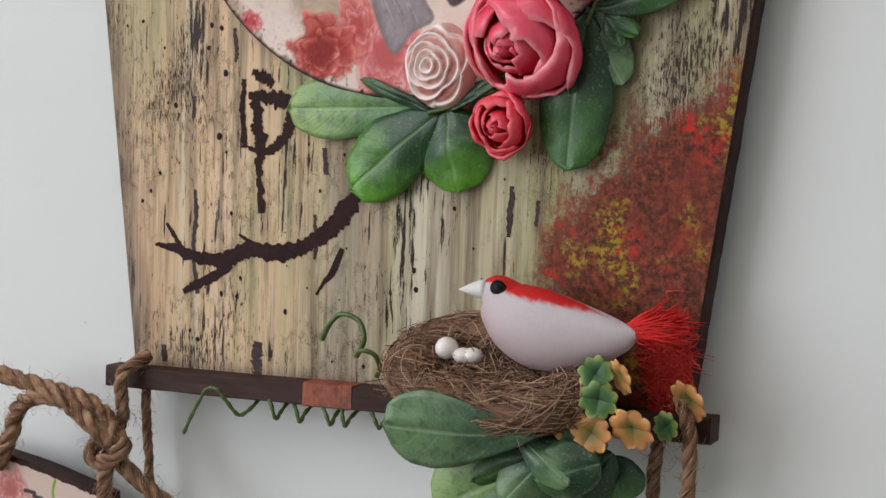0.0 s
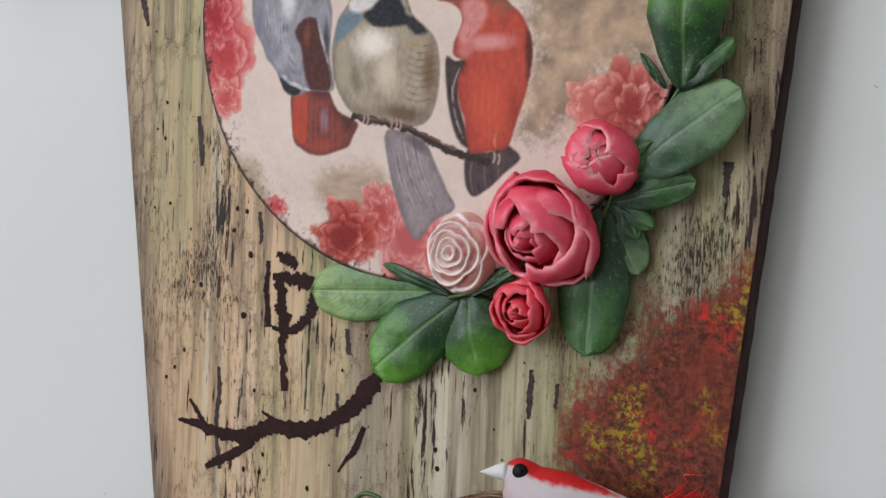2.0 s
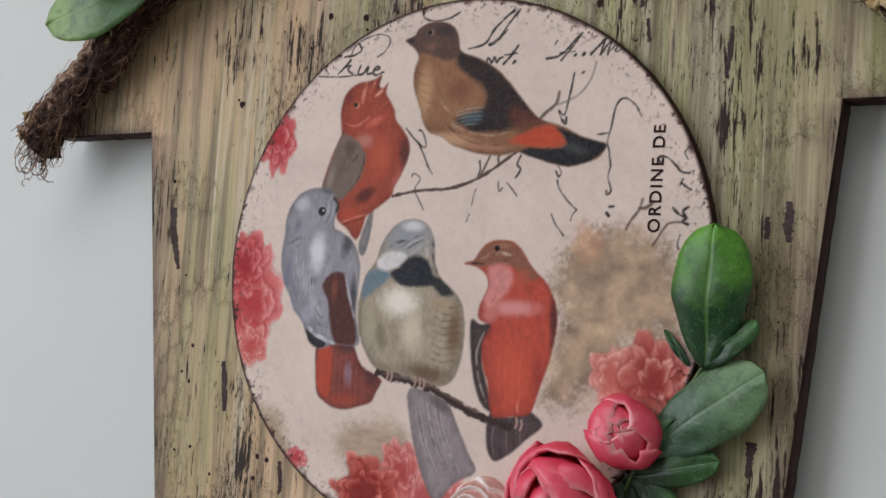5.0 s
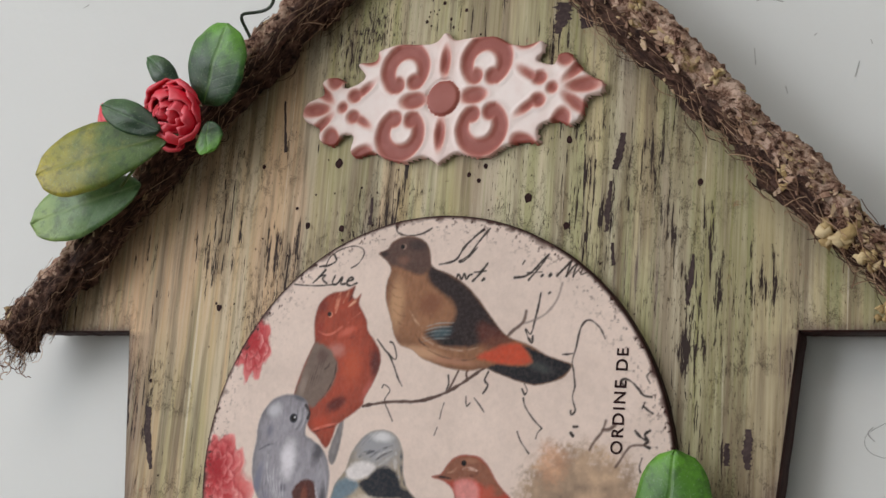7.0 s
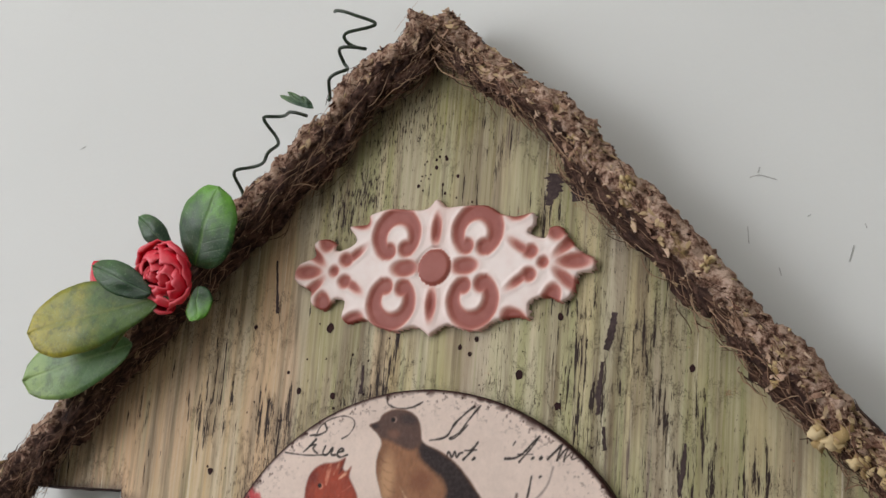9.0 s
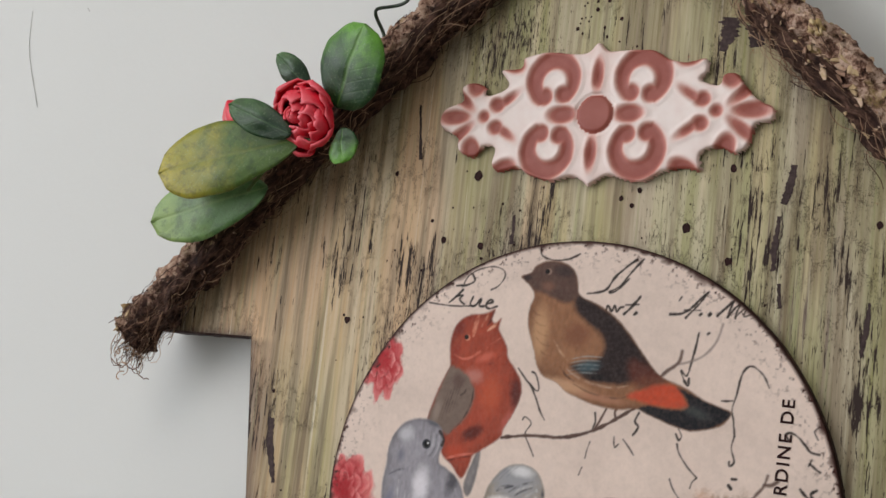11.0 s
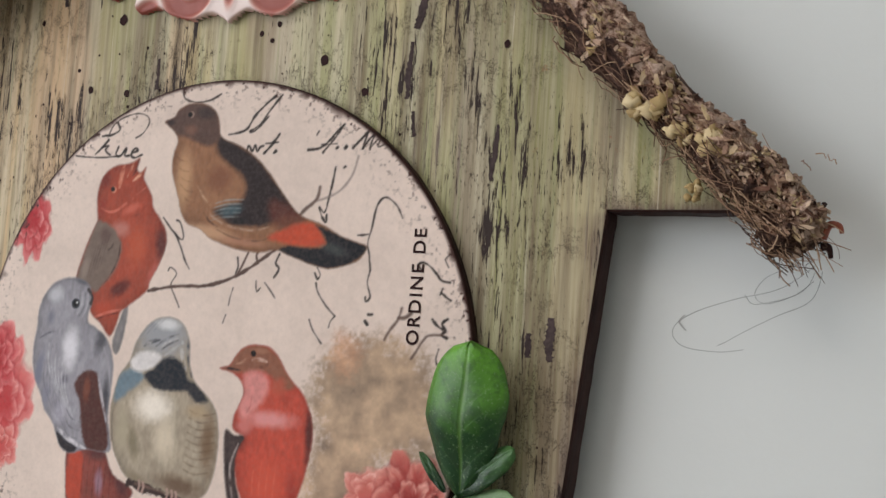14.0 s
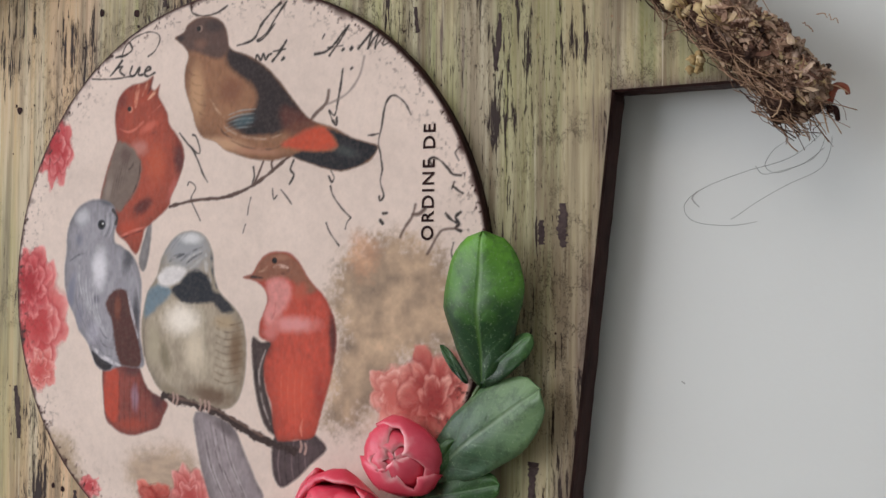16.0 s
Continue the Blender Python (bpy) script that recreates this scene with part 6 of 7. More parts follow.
# ---- bark roof edges ----
def bark_strip(name, label, path, radius, seed):
    root = thing(name, label, "bark strip", "bark roof edges")
    rng = random.Random(seed)
    n, sides = 420, 48
    p = smooth_line(path, n)
    k_ = np.linspace(0, 1, n)
    p = p + np.stack([2.0 * fbm(k_ * 11, seed), 2.0 * fbm(k_ * 11, seed + 5.5), 1.2 * fbm(k_ * 9, seed + 9.5)], 1)
    d = np.gradient(smooth_line(path, n), axis=0)
    d /= np.linalg.norm(d, axis=1, keepdims=True)
    nor = np.cross(d, (0, 0, 1.0))
    nor /= np.linalg.norm(nor, axis=1, keepdims=True)
    s = np.linspace(0, 1, n)[:, None]
    a = np.linspace(0, 2 * math.pi, sides, endpoint=False)[None]
    length = np.linalg.norm(p[-1] - p[0])
    L, ca, sa = s * length, np.cos(a), np.sin(a)
    r = radius * (1 + 0.42 * fbm(L / 13, ca * 1.2 + seed, sa * 1.2) + 0.24 * fbm(L / 5, ca * 2.5, sa * 2.5 + seed) + 0.2 * fbm(L / 1.8, ca * 6, sa * 6, 3))
    r *= np.clip(np.minimum(s, 1 - s) * 22, 0.15, 1) ** 0.5
    P = p[:, None] + nor[:, None] * (r * ca)[..., None] + np.array([0, 0, 1.0]) * (np.maximum(r * sa * 0.85, -5.0))[..., None]
    faces = [(i * sides + k, i * sides + (k + 1) % sides, (i + 1) * sides + (k + 1) % sides, (i + 1) * sides + k) for i in range(n - 1) for k in range(sides)]
    faces += [tuple(range(sides - 1, -1, -1)), tuple((n - 1) * sides + k for k in range(sides))]
    # the crust sits on the outer side, and is thin towards the foot of the dark strip
    tone = np.clip(-0.62 * ca + 0.25 * sa + (0.42 * s + 0.04 if seed % 2 else 0.35), 0, 1) + 0 * L
    mesh_object("bark", at_all(P.reshape(-1, 3)).tolist(), faces, BARK if seed % 2 else BARKP, root, "stringy dark brown bark with pale crust" if seed % 2 else "mottled pale and brown bark crust",
                attrs={"tone": ("FLOAT", tone), "along": ("FLOAT", np.broadcast_to(s, r.shape)), "across": ("FLOAT", np.broadcast_to(np.abs(a / math.pi - 1), r.shape))})
    # curled flakes
    fl = Build()
    for _ in range(1500 if seed % 2 == 0 else 900):
        i = rng.randrange(3, n - 3)
        if seed % 2 and rng.random() > 0.25 + 0.9 * i / n:
            continue
        if float(fbm(i * 0.045, seed * 3.3)) < rng.uniform(-0.7, 0.25):
            continue
        # flakes crowd the outer and front side
        ang = rng.gauss(2.2, 0.75)
        k = int(ang / (2 * math.pi) * sides) % sides
        c = P[i, k]
        o = unit(nor[i] * math.cos(ang) + np.array([0, 0, math.sin(ang)]))
        t1 = unit(d[i] + 1.3 * np.array([rng.uniform(-1, 1), rng.uniform(-1, 1), rng.uniform(-1, 1)]))
        t1 = unit(t1 - o * (t1 @ o))
        t2 = np.cross(o, t1)
        size, m = rng.choice((0.3, 0.4, 0.5, 0.6, 0.8, 1.2)), 7
        lift = rng.uniform(0.0, 0.6)
        ring = [c + o * (0.05 + lift * (0.5 + 0.5 * math.cos(q + 1)) + rng.uniform(-0.15, 0.25)) + (t1 * math.cos(q) * 1.9 + t2 * math.sin(q) * 0.75) * size * rng.uniform(0.4, 1.2)
                for q in (2 * math.pi * z / m for z in range(m))]
        low = [v - o * 0.5 for v in ring]
        fl.add(at_all(ring + low + [c + o * (0.15 + lift * 0.5)]), [(z, (z + 1) % m, 2 * m) for z in range(m)] + [(z + m, (z + 1) % m + m, (z + 1) % m, z) for z in range(m)],
               attr=[min(1.0, max(0.0, rng.gauss(0.66 if seed % 2 else 0.70, 0.28)))] * (2 * m + 1))
    tagged(fl.make("bark_flake", FLAKE, root, "curled tan and pale bark flakes", smooth=False), kind="stuff")
    # matted fibres along the inner side
    fb = Build()
    for _ in range(760):
        i = rng.randrange(2, n - 2)
        ang = 0.55 + rng.gauss(0, 0.75)
        k = int((ang % (2 * math.pi)) / (2 * math.pi) * sides) % sides
        c, o = P[i, k], unit(nor[i] * math.cos(ang) + np.array([0, 0, 0.3 + math.sin(ang)]))
        run = unit(d[i] * rng.choice((-1, 1)) + 0.5 * nor[i] * rng.uniform(-1, 1))
        ln = rng.uniform(5, 16)
        bend = np.array([rng.uniform(-1, 1), rng.uniform(-1, 1), rng.uniform(-0.3, 0.6)])
        line = [c + o * rng.uniform(0.2, 1.0) + run * ln * (q - 0.4) + bend * 2.6 * math.sin(q * math.pi * rng.uniform(0.8, 1.3)) for q in np.linspace(0, 1, 6)]
        line = [(x, y, max(z, 0.25)) for x, y, z in line]
        v, f = tube(at_all(smooth_line(line, 9)), rng.uniform(0.06, 0.15) * MM, 4)
        fb.add(v, f, attr=[rng.uniform(0, 0.9) ** (1.5 if seed % 2 else 1.0)] * len(v))
    tagged(fb.make("dry_fibre", FIBRE, root, "matted dry brown plant fibres"), kind="stuff")
    return root


bark_strip("bark_edge", "rough dark brown bark strip with matted fibres along the roof slope", [(-166, -6, 5), (-150, 11, 7), (-110, 52, 6), (-60, 101, 6), (-28, 132, 6), (1, 155, 6)], 7.4, 1)
bark_strip("bark_edge", "pale flaking bark strip with lichen along the roof slope", [(-2, 153, 6), (18, 138, 6), (60, 99, 6), (105, 55, 6), (140, 19, 7), (156, 4, 6), (169, -8, 4)], 6.2, 2)


def lichen(places):
    rng = random.Random(4)
    for u, v, y, r in places:
        b, r = Build(), r * 0.82
        for _ in range(9):
            c = np.array([u + rng.uniform(-r, r) * 0.8, v + rng.uniform(-r, r) * 0.8, y + rng.uniform(-0.6, 0.8)])
            m = 9
            ring = [c + np.array([math.cos(q) * r * rng.uniform(0.12, 0.62), math.sin(q) * r * rng.uniform(0.12, 0.62), rng.uniform(-0.7, 0.5)]) for q in (2 * math.pi * z / m for z in range(m))]
            low = [q - np.array([0, 0, 1.6]) for q in ring]
            b.add(at_all(ring + low + [c + (0, 0, 0.15)]), [(z, (z + 1) % m, 2 * m) for z in range(m)] + [(z + m, (z + 1) % m + m, (z + 1) % m, z) for z in range(m)], attr=[rng.uniform(0.2, 1)] * (2 * m + 1))
        tagged(b.make("lichen_tuft", LICHEN), "pale yellow lichen tuft stuck on the bark", "lichen", "lichen on the bark")


lichen([(117.5, 39, 12, 4.2), (130, 24, 12.5, 5.4), (146, 13, 12.5, 5.2), (138, 17, 12, 4.0), (162, 0, 9, 3.2), (141, 3, 10, 2.6), (71, 94, 12, 2.6), (53, 110, 12, 2.4), (96, 70, 11, 2.6), (-165, 3, 11, 5.6)])


def curls():
    """Loose fibre ends hanging from the roof's corners."""
    rng = random.Random(9)
    for centre, n, mat, label, nm in (((-163, -10, 8), 26, FIBRE, "tangle of curled brown fibres at the roof corner", "fibre_tangle"), ((160, 2, 9), 16, FIBRE, "tangle of pale dry fibres on the bark end", "fibre_tangle")):
        b = Build()
        for _ in range(n):
            c = np.array(centre) + [rng.gauss(0, 4.5), rng.gauss(0, 3.5), rng.gauss(0, 1.5)]
            r, a0 = rng.uniform(1.5, 6.5) if c[0] < 0 else rng.uniform(3, 9), rng.uniform(0, 6.3)
            line = [c + [r * math.cos(a0 + q), r * math.sin(a0 + q) * rng.uniform(0.8, 1), 0.5 * q] for q in np.linspace(0, rng.uniform(2, 4.5) if c[0] < 0 else rng.uniform(0.5, 1.2), 12)]
            v, f = tube(at_all(line), rng.uniform(0.1, 0.22) * MM, 4)
            b.add(v, f, attr=[rng.uniform(0.2, 1)] * len(v))
        tagged(b.make(nm, mat), label, "dry fibres", kind="stuff")
    b = Build()
    for line in ([(166.5, -12), (158.3, -17.3), (147.7, -20.2), (139, -23.8), (134.6, -27.9), (136.5, -31.9), (144.1, -32.9), (150.1, -32)], [(168.2, -13.4), (165.3, -19.9), (158.9, -24), (148.6, -29.5), (143.9, -31.3)],
                 [(161.2, -12.2), (154.7, -14.9), (152.9, -18.9), (156.2, -21.4), (161.4, -19.4), (165.8, -15.4)], [(166.5, -13.6), (162.2, -18.8), (153.9, -21.6), (149.8, -19)]):
        v, f = tube(at_all([(u, v_, -6.0 - 3.0 * math.sin(i * 0.2)) for i, (u, v_) in enumerate(smooth_line(line, 40))]), 0.06 * MM, 4)
        b.add(v, f)
    tagged(b.make("loose_thread", HAIR), "fine loose grey threads hanging by the wall", "thread")
    hook = thing("dry_calyx", "small curled dark red dry bud on the bark end", "dry bud")
    for k, line in enumerate(([(169.5, -6.8), (170.9, -3.8), (173.1, -3.8), (173.8, -5.5)], [(169.3, -8.7), (171, -8.7), (171.6, -11.2)])):
        v, f = tube(at_all([(u, v_, 3.0) for u, v_ in smooth_line(line, 14)]), np.linspace(1.1, 0.5, 14) * MM, 7)
        mesh_object("sepal", v, f, INK if k else STICKRUST, hook, attrs={"tone": ("FLOAT", [0.3] * len(v))})


curls()

# wire vine on the roof
for k, line in enumerate(([(-44.1, 166.2), (-35.9, 163.5), (-28.3, 160.4), (-36.2, 156.7), (-37.3, 153.7), (-30.8, 151.3), (-38.6, 151.1), (-39.8, 147.7), (-36.3, 143.4), (-43.2, 140.3), (-44.5, 134.5)], [(-51.2, 128.9), (-59.5, 130.6), (-67.3, 130.5), (-67.4, 126.9), (-63.7, 119.7), (-66, 114.6), (-75.8, 112.8), (-78.5, 109), (-77, 102.4)])):
    p = [(u, v, 4 + 2.5 * math.sin(i * 0.35)) for i, (u, v) in enumerate(smooth_line(line, 70))]
    v, f = tube(at_all(p), 0.62 * MM, 7)
    tagged(mesh_object("vine_tendril", v, f, WIRE), "dark green wavy wire tendril behind the bark roof edge", "tendril", "wire tendrils")
leafy = thing("dried_sprig", "tiny grey-green dried sprig stuck in the bark", "dried sprig")
for b_, t_ in ((0, 1), (0, 2), (0, 3)):
    pts = [(-47.7, 130.7), (-61, 136), (-57.5, 136.9), (-51.5, 134.7)]
    leaf(leafy, (*pts[b_], 6), (*pts[t_], 8), 2.2, 0.4, LEAFG, 1.2)


# ---- the rail below the house ----
rail = thing("wooden_rail", "dark stained square wooden stick below the painted board", "stick")


def rail_bar(u0, v0, u1, v1, mat, grow, name, label):
    n = 60
    s = np.linspace(0, 1, n)
    sec = [(-3.2, -3.6), (3.2, -3.6), (3.7, -3.0), (3.7, 3.0), (3.2, 3.6), (-3.2, 3.6), (-3.7, 3.0), (-3.7, -3.0)]
    vs = []
    for t in s:
        for h, y in sec:
            k = 1 + 0.05 * float(fbm(t * 14, h, y)) + grow
            vs.append((u0 + (u1 - u0) * t, v0 + (v1 - v0) * t + h * k * 0.92, 2.8 + y * k))
    m = len(sec)
    fs = [(i * m + k, i * m + (k + 1) % m, (i + 1) * m + (k + 1) % m, (i + 1) * m + k) for i in range(n - 1) for k in range(m)]
    fs += [tuple(range(m - 1, -1, -1)), tuple((n - 1) * m + k for k in range(m))]
    mesh_object(name, at_all(vs).tolist(), fs, mat, rail, label, smooth=False)


RL = [(-98.2, -219.3), (104.2, -206.4)]
rail_bar(RL[0][0], RL[0][1], RL[1][0], RL[1][1], STICK, 0.0, "bar", "")
f0, f1 = 0.385, 0.47
rail_bar(RL[0][0] + (RL[1][0] - RL[0][0]) * f0, RL[0][1] + (RL[1][1] - RL[0][1]) * f0, RL[0][0] + (RL[1][0] - RL[0][0]) * f1, RL[0][1] + (RL[1][1] - RL[0][1]) * f1, STICKRUST, 0.06, "painted_band", "rust-red sponged paint")


# ---- nest, eggs and toy ----
nest = thing("nest", "small nest of tangled brown coconut fibre on the rail", "nest")
NC = (47.0, -197.5, 14.0)


def nest_point(a, b, k=1.0):
    """On the nest's ring: a round the bowl, b round the rim's roll."""
    x = (25.0 + 6.5 * math.cos(b) * k) * math.cos(a)
    y = (13.0 + 5.5 * math.cos(b) * k) * math.sin(a)      # in depth
    z = 5.0 * math.sin(b) * k
    tilt = 0.62
    return np.array([NC[0] + x, NC[1] + z * math.cos(tilt) - y * math.sin(tilt) * -1.0 * -1.0, NC[2] + y * math.cos(tilt) + z * math.sin(tilt)])


def make_nest():
    b = Build()
    n, m = 48, 14
    vs = [nest_point(2 * math.pi * i / n, 2 * math.pi * k / m, 1 + 0.18 * float(fbm(i * 0.5, k * 0.6))) for i in range(n) for k in range(m)]
    fs = [(i * m + k, i * m + (k + 1) % m, ((i + 1) % n) * m + (k + 1) % m, ((i + 1) % n) * m + k) for i in range(n) for k in range(m)]
    b.add(at_all(vs), fs, attr=[0.42] * len(vs))
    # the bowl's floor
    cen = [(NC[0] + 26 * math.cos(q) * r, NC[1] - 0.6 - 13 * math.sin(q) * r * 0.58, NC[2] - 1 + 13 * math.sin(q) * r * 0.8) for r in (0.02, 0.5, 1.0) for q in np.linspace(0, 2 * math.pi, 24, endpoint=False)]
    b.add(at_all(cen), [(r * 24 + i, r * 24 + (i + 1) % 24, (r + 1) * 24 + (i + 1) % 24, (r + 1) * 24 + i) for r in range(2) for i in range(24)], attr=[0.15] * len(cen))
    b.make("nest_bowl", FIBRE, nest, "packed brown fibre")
    fb, rng = Build(), random.Random(21)
    # strands laid across the filled bowl and sagging over the front
    for _ in range(900):
        q0, r0 = rng.uniform(0, 2 * math.pi), rng.uniform(0.1, 1.25)
        x, y = 25 * math.cos(q0) * r0, 13 * math.sin(q0) * r0
        c = np.array([NC[0] + x, NC[1] - 0.2 - y * 0.58 - (2.5 * max(0.0, math.sin(q0)) * r0), NC[2] + y * 0.8])
        run = unit([rng.gauss(0, 1), rng.gauss(0, 0.35), rng.gauss(0, 0.35)])
        ln, sag = rng.uniform(5, 17), rng.uniform(-2.5, 2.5)
        line = [c + run * ln * (q - 0.5) + np.array([0, sag * math.sin(q * math.pi), rng.uniform(0, 1.6)]) for q in np.linspace(0, 1, 5)]
        v, f = tube(at_all(smooth_line([(x_, y_, max(z_, 0.3)) for x_, y_, z_ in line], 9)), rng.uniform(0.07, 0.16) * MM, 4)
        fb.add(v, f, attr=[min(1.0, max(0.0, rng.gauss(0.5, 0.25)))] * len(v))
    for _ in range(1500):
        a0, b0 = rng.uniform(0, 2 * math.pi), rng.uniform(0, 2 * math.pi)
        da, db, k = rng.uniform(0.2, 1.0) * rng.choice((-1, 1)), rng.uniform(-2.2, 2.2), rng.uniform(0.95, 1.35)
        line = [nest_point(a0 + da * q, b0 + db * q, k + 0.22 * q * q * rng.uniform(-0.3, 1.6)) for q in np.linspace(0, 1, 6)]
        line = [(x, y, max(z, 0.3)) for x, y, z in line]
        v, f = tube(at_all(smooth_line(line, 9)), rng.uniform(0.07, 0.16) * MM, 4)
        fb.add(v, f, attr=[min(1.0, max(0.0, rng.gauss(0.5, 0.25)))] * len(v))
    tagged(fb.make("nest_fibre", FIBRE, nest, "loose curling brown fibres"), kind="stuff")


make_nest()


def ball(name, c, r, mat, stretch=(1, 1, 1), label="", category="", parent=None):
    bm = bmesh.new()
    bmesh.ops.create_uvsphere(bm, u_segments=24, v_segments=16, radius=1.0)
    for v in bm.verts:
        u, w, y = c[0] + v.co.x * r * stretch[0], c[1] + v.co.z * r * stretch[1], c[2] - v.co.y * r * stretch[2]
        v.co = Vector(at(u, w, y))
    for f in bm.faces:
        f.smooth = True
    ob = part(name, bm, mat, parent, "")
    return tagged(ob, label, category, "eggs in the nest" if name == "egg" else "")


for (u, v), r, st in zip([(32.4, -192.6), (37.4, -194), (40.5, -193.6)], (3.1, 2.5, 2.4), ((1.05, 0.98, 1), (1.15, 0.85, 1), (1.1, 0.9, 1))):
    ball("egg", (u, v, 14.5), r, EGG, st, "small glossy white egg lying in the fibre nest", "egg")


def toy_bird():
    """One plain moulded body with a beak, an eye and a red stripe."""
    b, cols = Build(), []
    sec = [(42.2, -175.2, 8), (43.7, -175.4, 24), (46.1, -176.4, 38), (49.2, -179.3, 54), (53.2, -182.0, 66), (58.4, -184.1, 71), (64.5, -184.9, 68), (70.8, -184.9, 58), (76.2, -184.5, 46), (81.5, -183.8, 30), (84.8, -183, 16), (86.6, -182.8, 5)]
    p = smooth_line([(u, v, w * 0.148) for u, v, w in sec], 96)
    sides, n = 60, 96
    d = np.gradient(p[:, :2], axis=0)
    d /= np.linalg.norm(d, axis=1, keepdims=True)
    vs = []
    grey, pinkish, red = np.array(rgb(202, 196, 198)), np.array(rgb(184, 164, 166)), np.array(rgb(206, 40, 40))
    for i in range(n):
        nor = np.array([-d[i, 1], d[i, 0]])
        for k in range(sides):
            a = 2 * math.pi * k / sides
            up, out = math.cos(a) * p[i, 2], math.sin(a) * p[i, 2] * 0.86
            vs.append((p[i, 0] + nor[0] * up, p[i, 1] + nor[1] * up, 13.5 + out))
            s = i / (n - 1)
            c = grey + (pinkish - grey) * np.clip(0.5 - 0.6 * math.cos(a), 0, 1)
            edge = math.cos(a - 0.2) - (0.72 + 0.42 * abs(s - 0.12)) + 0.02 * float(fbm(s * 40, a * 6))
            w = min(1.0, max(0.0, edge / 0.05)) * min(1.0, max(0.0, (s - 0.05) / 0.03))
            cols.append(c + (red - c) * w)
    fs = [(i * sides + k, i * sides + (k + 1) % sides, (i + 1) * sides + (k + 1) % sides, (i + 1) * sides + k) for i in range(n - 1) for k in range(sides)]
    fs += [tuple(range(sides - 1, -1, -1)), tuple((n - 1) * sides + k for k in range(sides))]
    b.add(at_all(vs), fs)
    (bu, bv), (tu, tv) = [(44.1, -175.2), (35.2, -176.3)]
    line = [(bu + (tu - bu) * q, bv + (tv - bv) * q, 14.5) for q in np.linspace(0, 1, 9)]
    v, f = tube(at_all(line), np.array([2.7, 2.6, 2.4, 2.1, 1.75, 1.35, 0.95, 0.5, 0.12]) * MM, 14)
    b.add(v, f)
    cols += [np.array(rgb(216, 216, 212))] * len(v)
    eu, ev = [(48.7, -174.2)][0]
    rings, m = 9, 18
    for r in range(rings):
        th = math.pi * r / (rings - 1)
        for k in range(m):
            ph = 2 * math.pi * k / m
            cols.append(np.array(rgb(18, 16, 18)))
    ev_ = [(eu + 2.25 * math.sin(math.pi * r / (rings - 1)) * math.cos(2 * math.pi * k / m), ev + 2.25 * math.sin(math.pi * r / (rings - 1)) * math.sin(2 * math.pi * k / m), 17.6 + 1.5 * math.cos(math.pi * r / (rings - 1))) for r in range(rings) for k in range(m)]
    b.add(at_all(ev_), [(r * m + k, r * m + (k + 1) % m, (r + 1) * m + (k + 1) % m, (r + 1) * m + k) for r in range(rings - 1) for k in range(m)])
    rng = random.Random(6)
    for _ in range(460):
        (au, av), = [(81.7, -181.7)]
        (cu, cv), = [(96.2, -179.4)]
        e = (cu + rng.gauss(-1.5, 2.4), cv + rng.gauss(-0.5, 2.4), rng.uniform(8, 14))
        line = smooth_line([(au, av, 13.0), ((au + e[0]) / 2 + 1, (av + e[1]) / 2 + rng.gauss(0, 0.8), 13 + rng.uniform(-1, 1.5)), e], 8)
        v, f = tube(at_all(line), np.array([0.2, 0.24, 0.25, 0.24, 0.2, 0.16, 0.1, 0.05]) * MM, 4)
        b.add(v, f)
        cols += [np.array(rgb(214, 44, 42)) * rng.uniform(0.7, 1.15)] * len(v)
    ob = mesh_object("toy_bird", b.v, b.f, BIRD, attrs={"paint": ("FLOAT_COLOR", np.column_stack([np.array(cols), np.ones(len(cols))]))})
    tagged(ob, "white toy bird with red cap and red feather tail", "toy bird")


toy_bird()

tuft, rng_t = Build(), random.Random(12)
for _ in range(1000):
    c = np.array([(90.6, -191.8)][0] + (0.8,)) + [rng_t.gauss(0, 2.4), rng_t.gauss(0, 5.4), 0]
    line = [c, c + [rng_t.gauss(0, 1.5), rng_t.gauss(0, 1.5), 1.5], c + [rng_t.gauss(0, 3), rng_t.gauss(0, 3), rng_t.uniform(1, 3.5)]]
    v, f = tube(at_all(smooth_line(line, 5)), np.array([0.18, 0.18, 0.16, 0.12, 0.06]) * MM, 4)
    tuft.add(v, f, attr=[rng_t.uniform(0.2, 1)] * len(v))
tagged(tuft.make("red_fluff", FEATHER), "tuft of bright red fluff behind the nest", "feather tuft", kind="stuff")


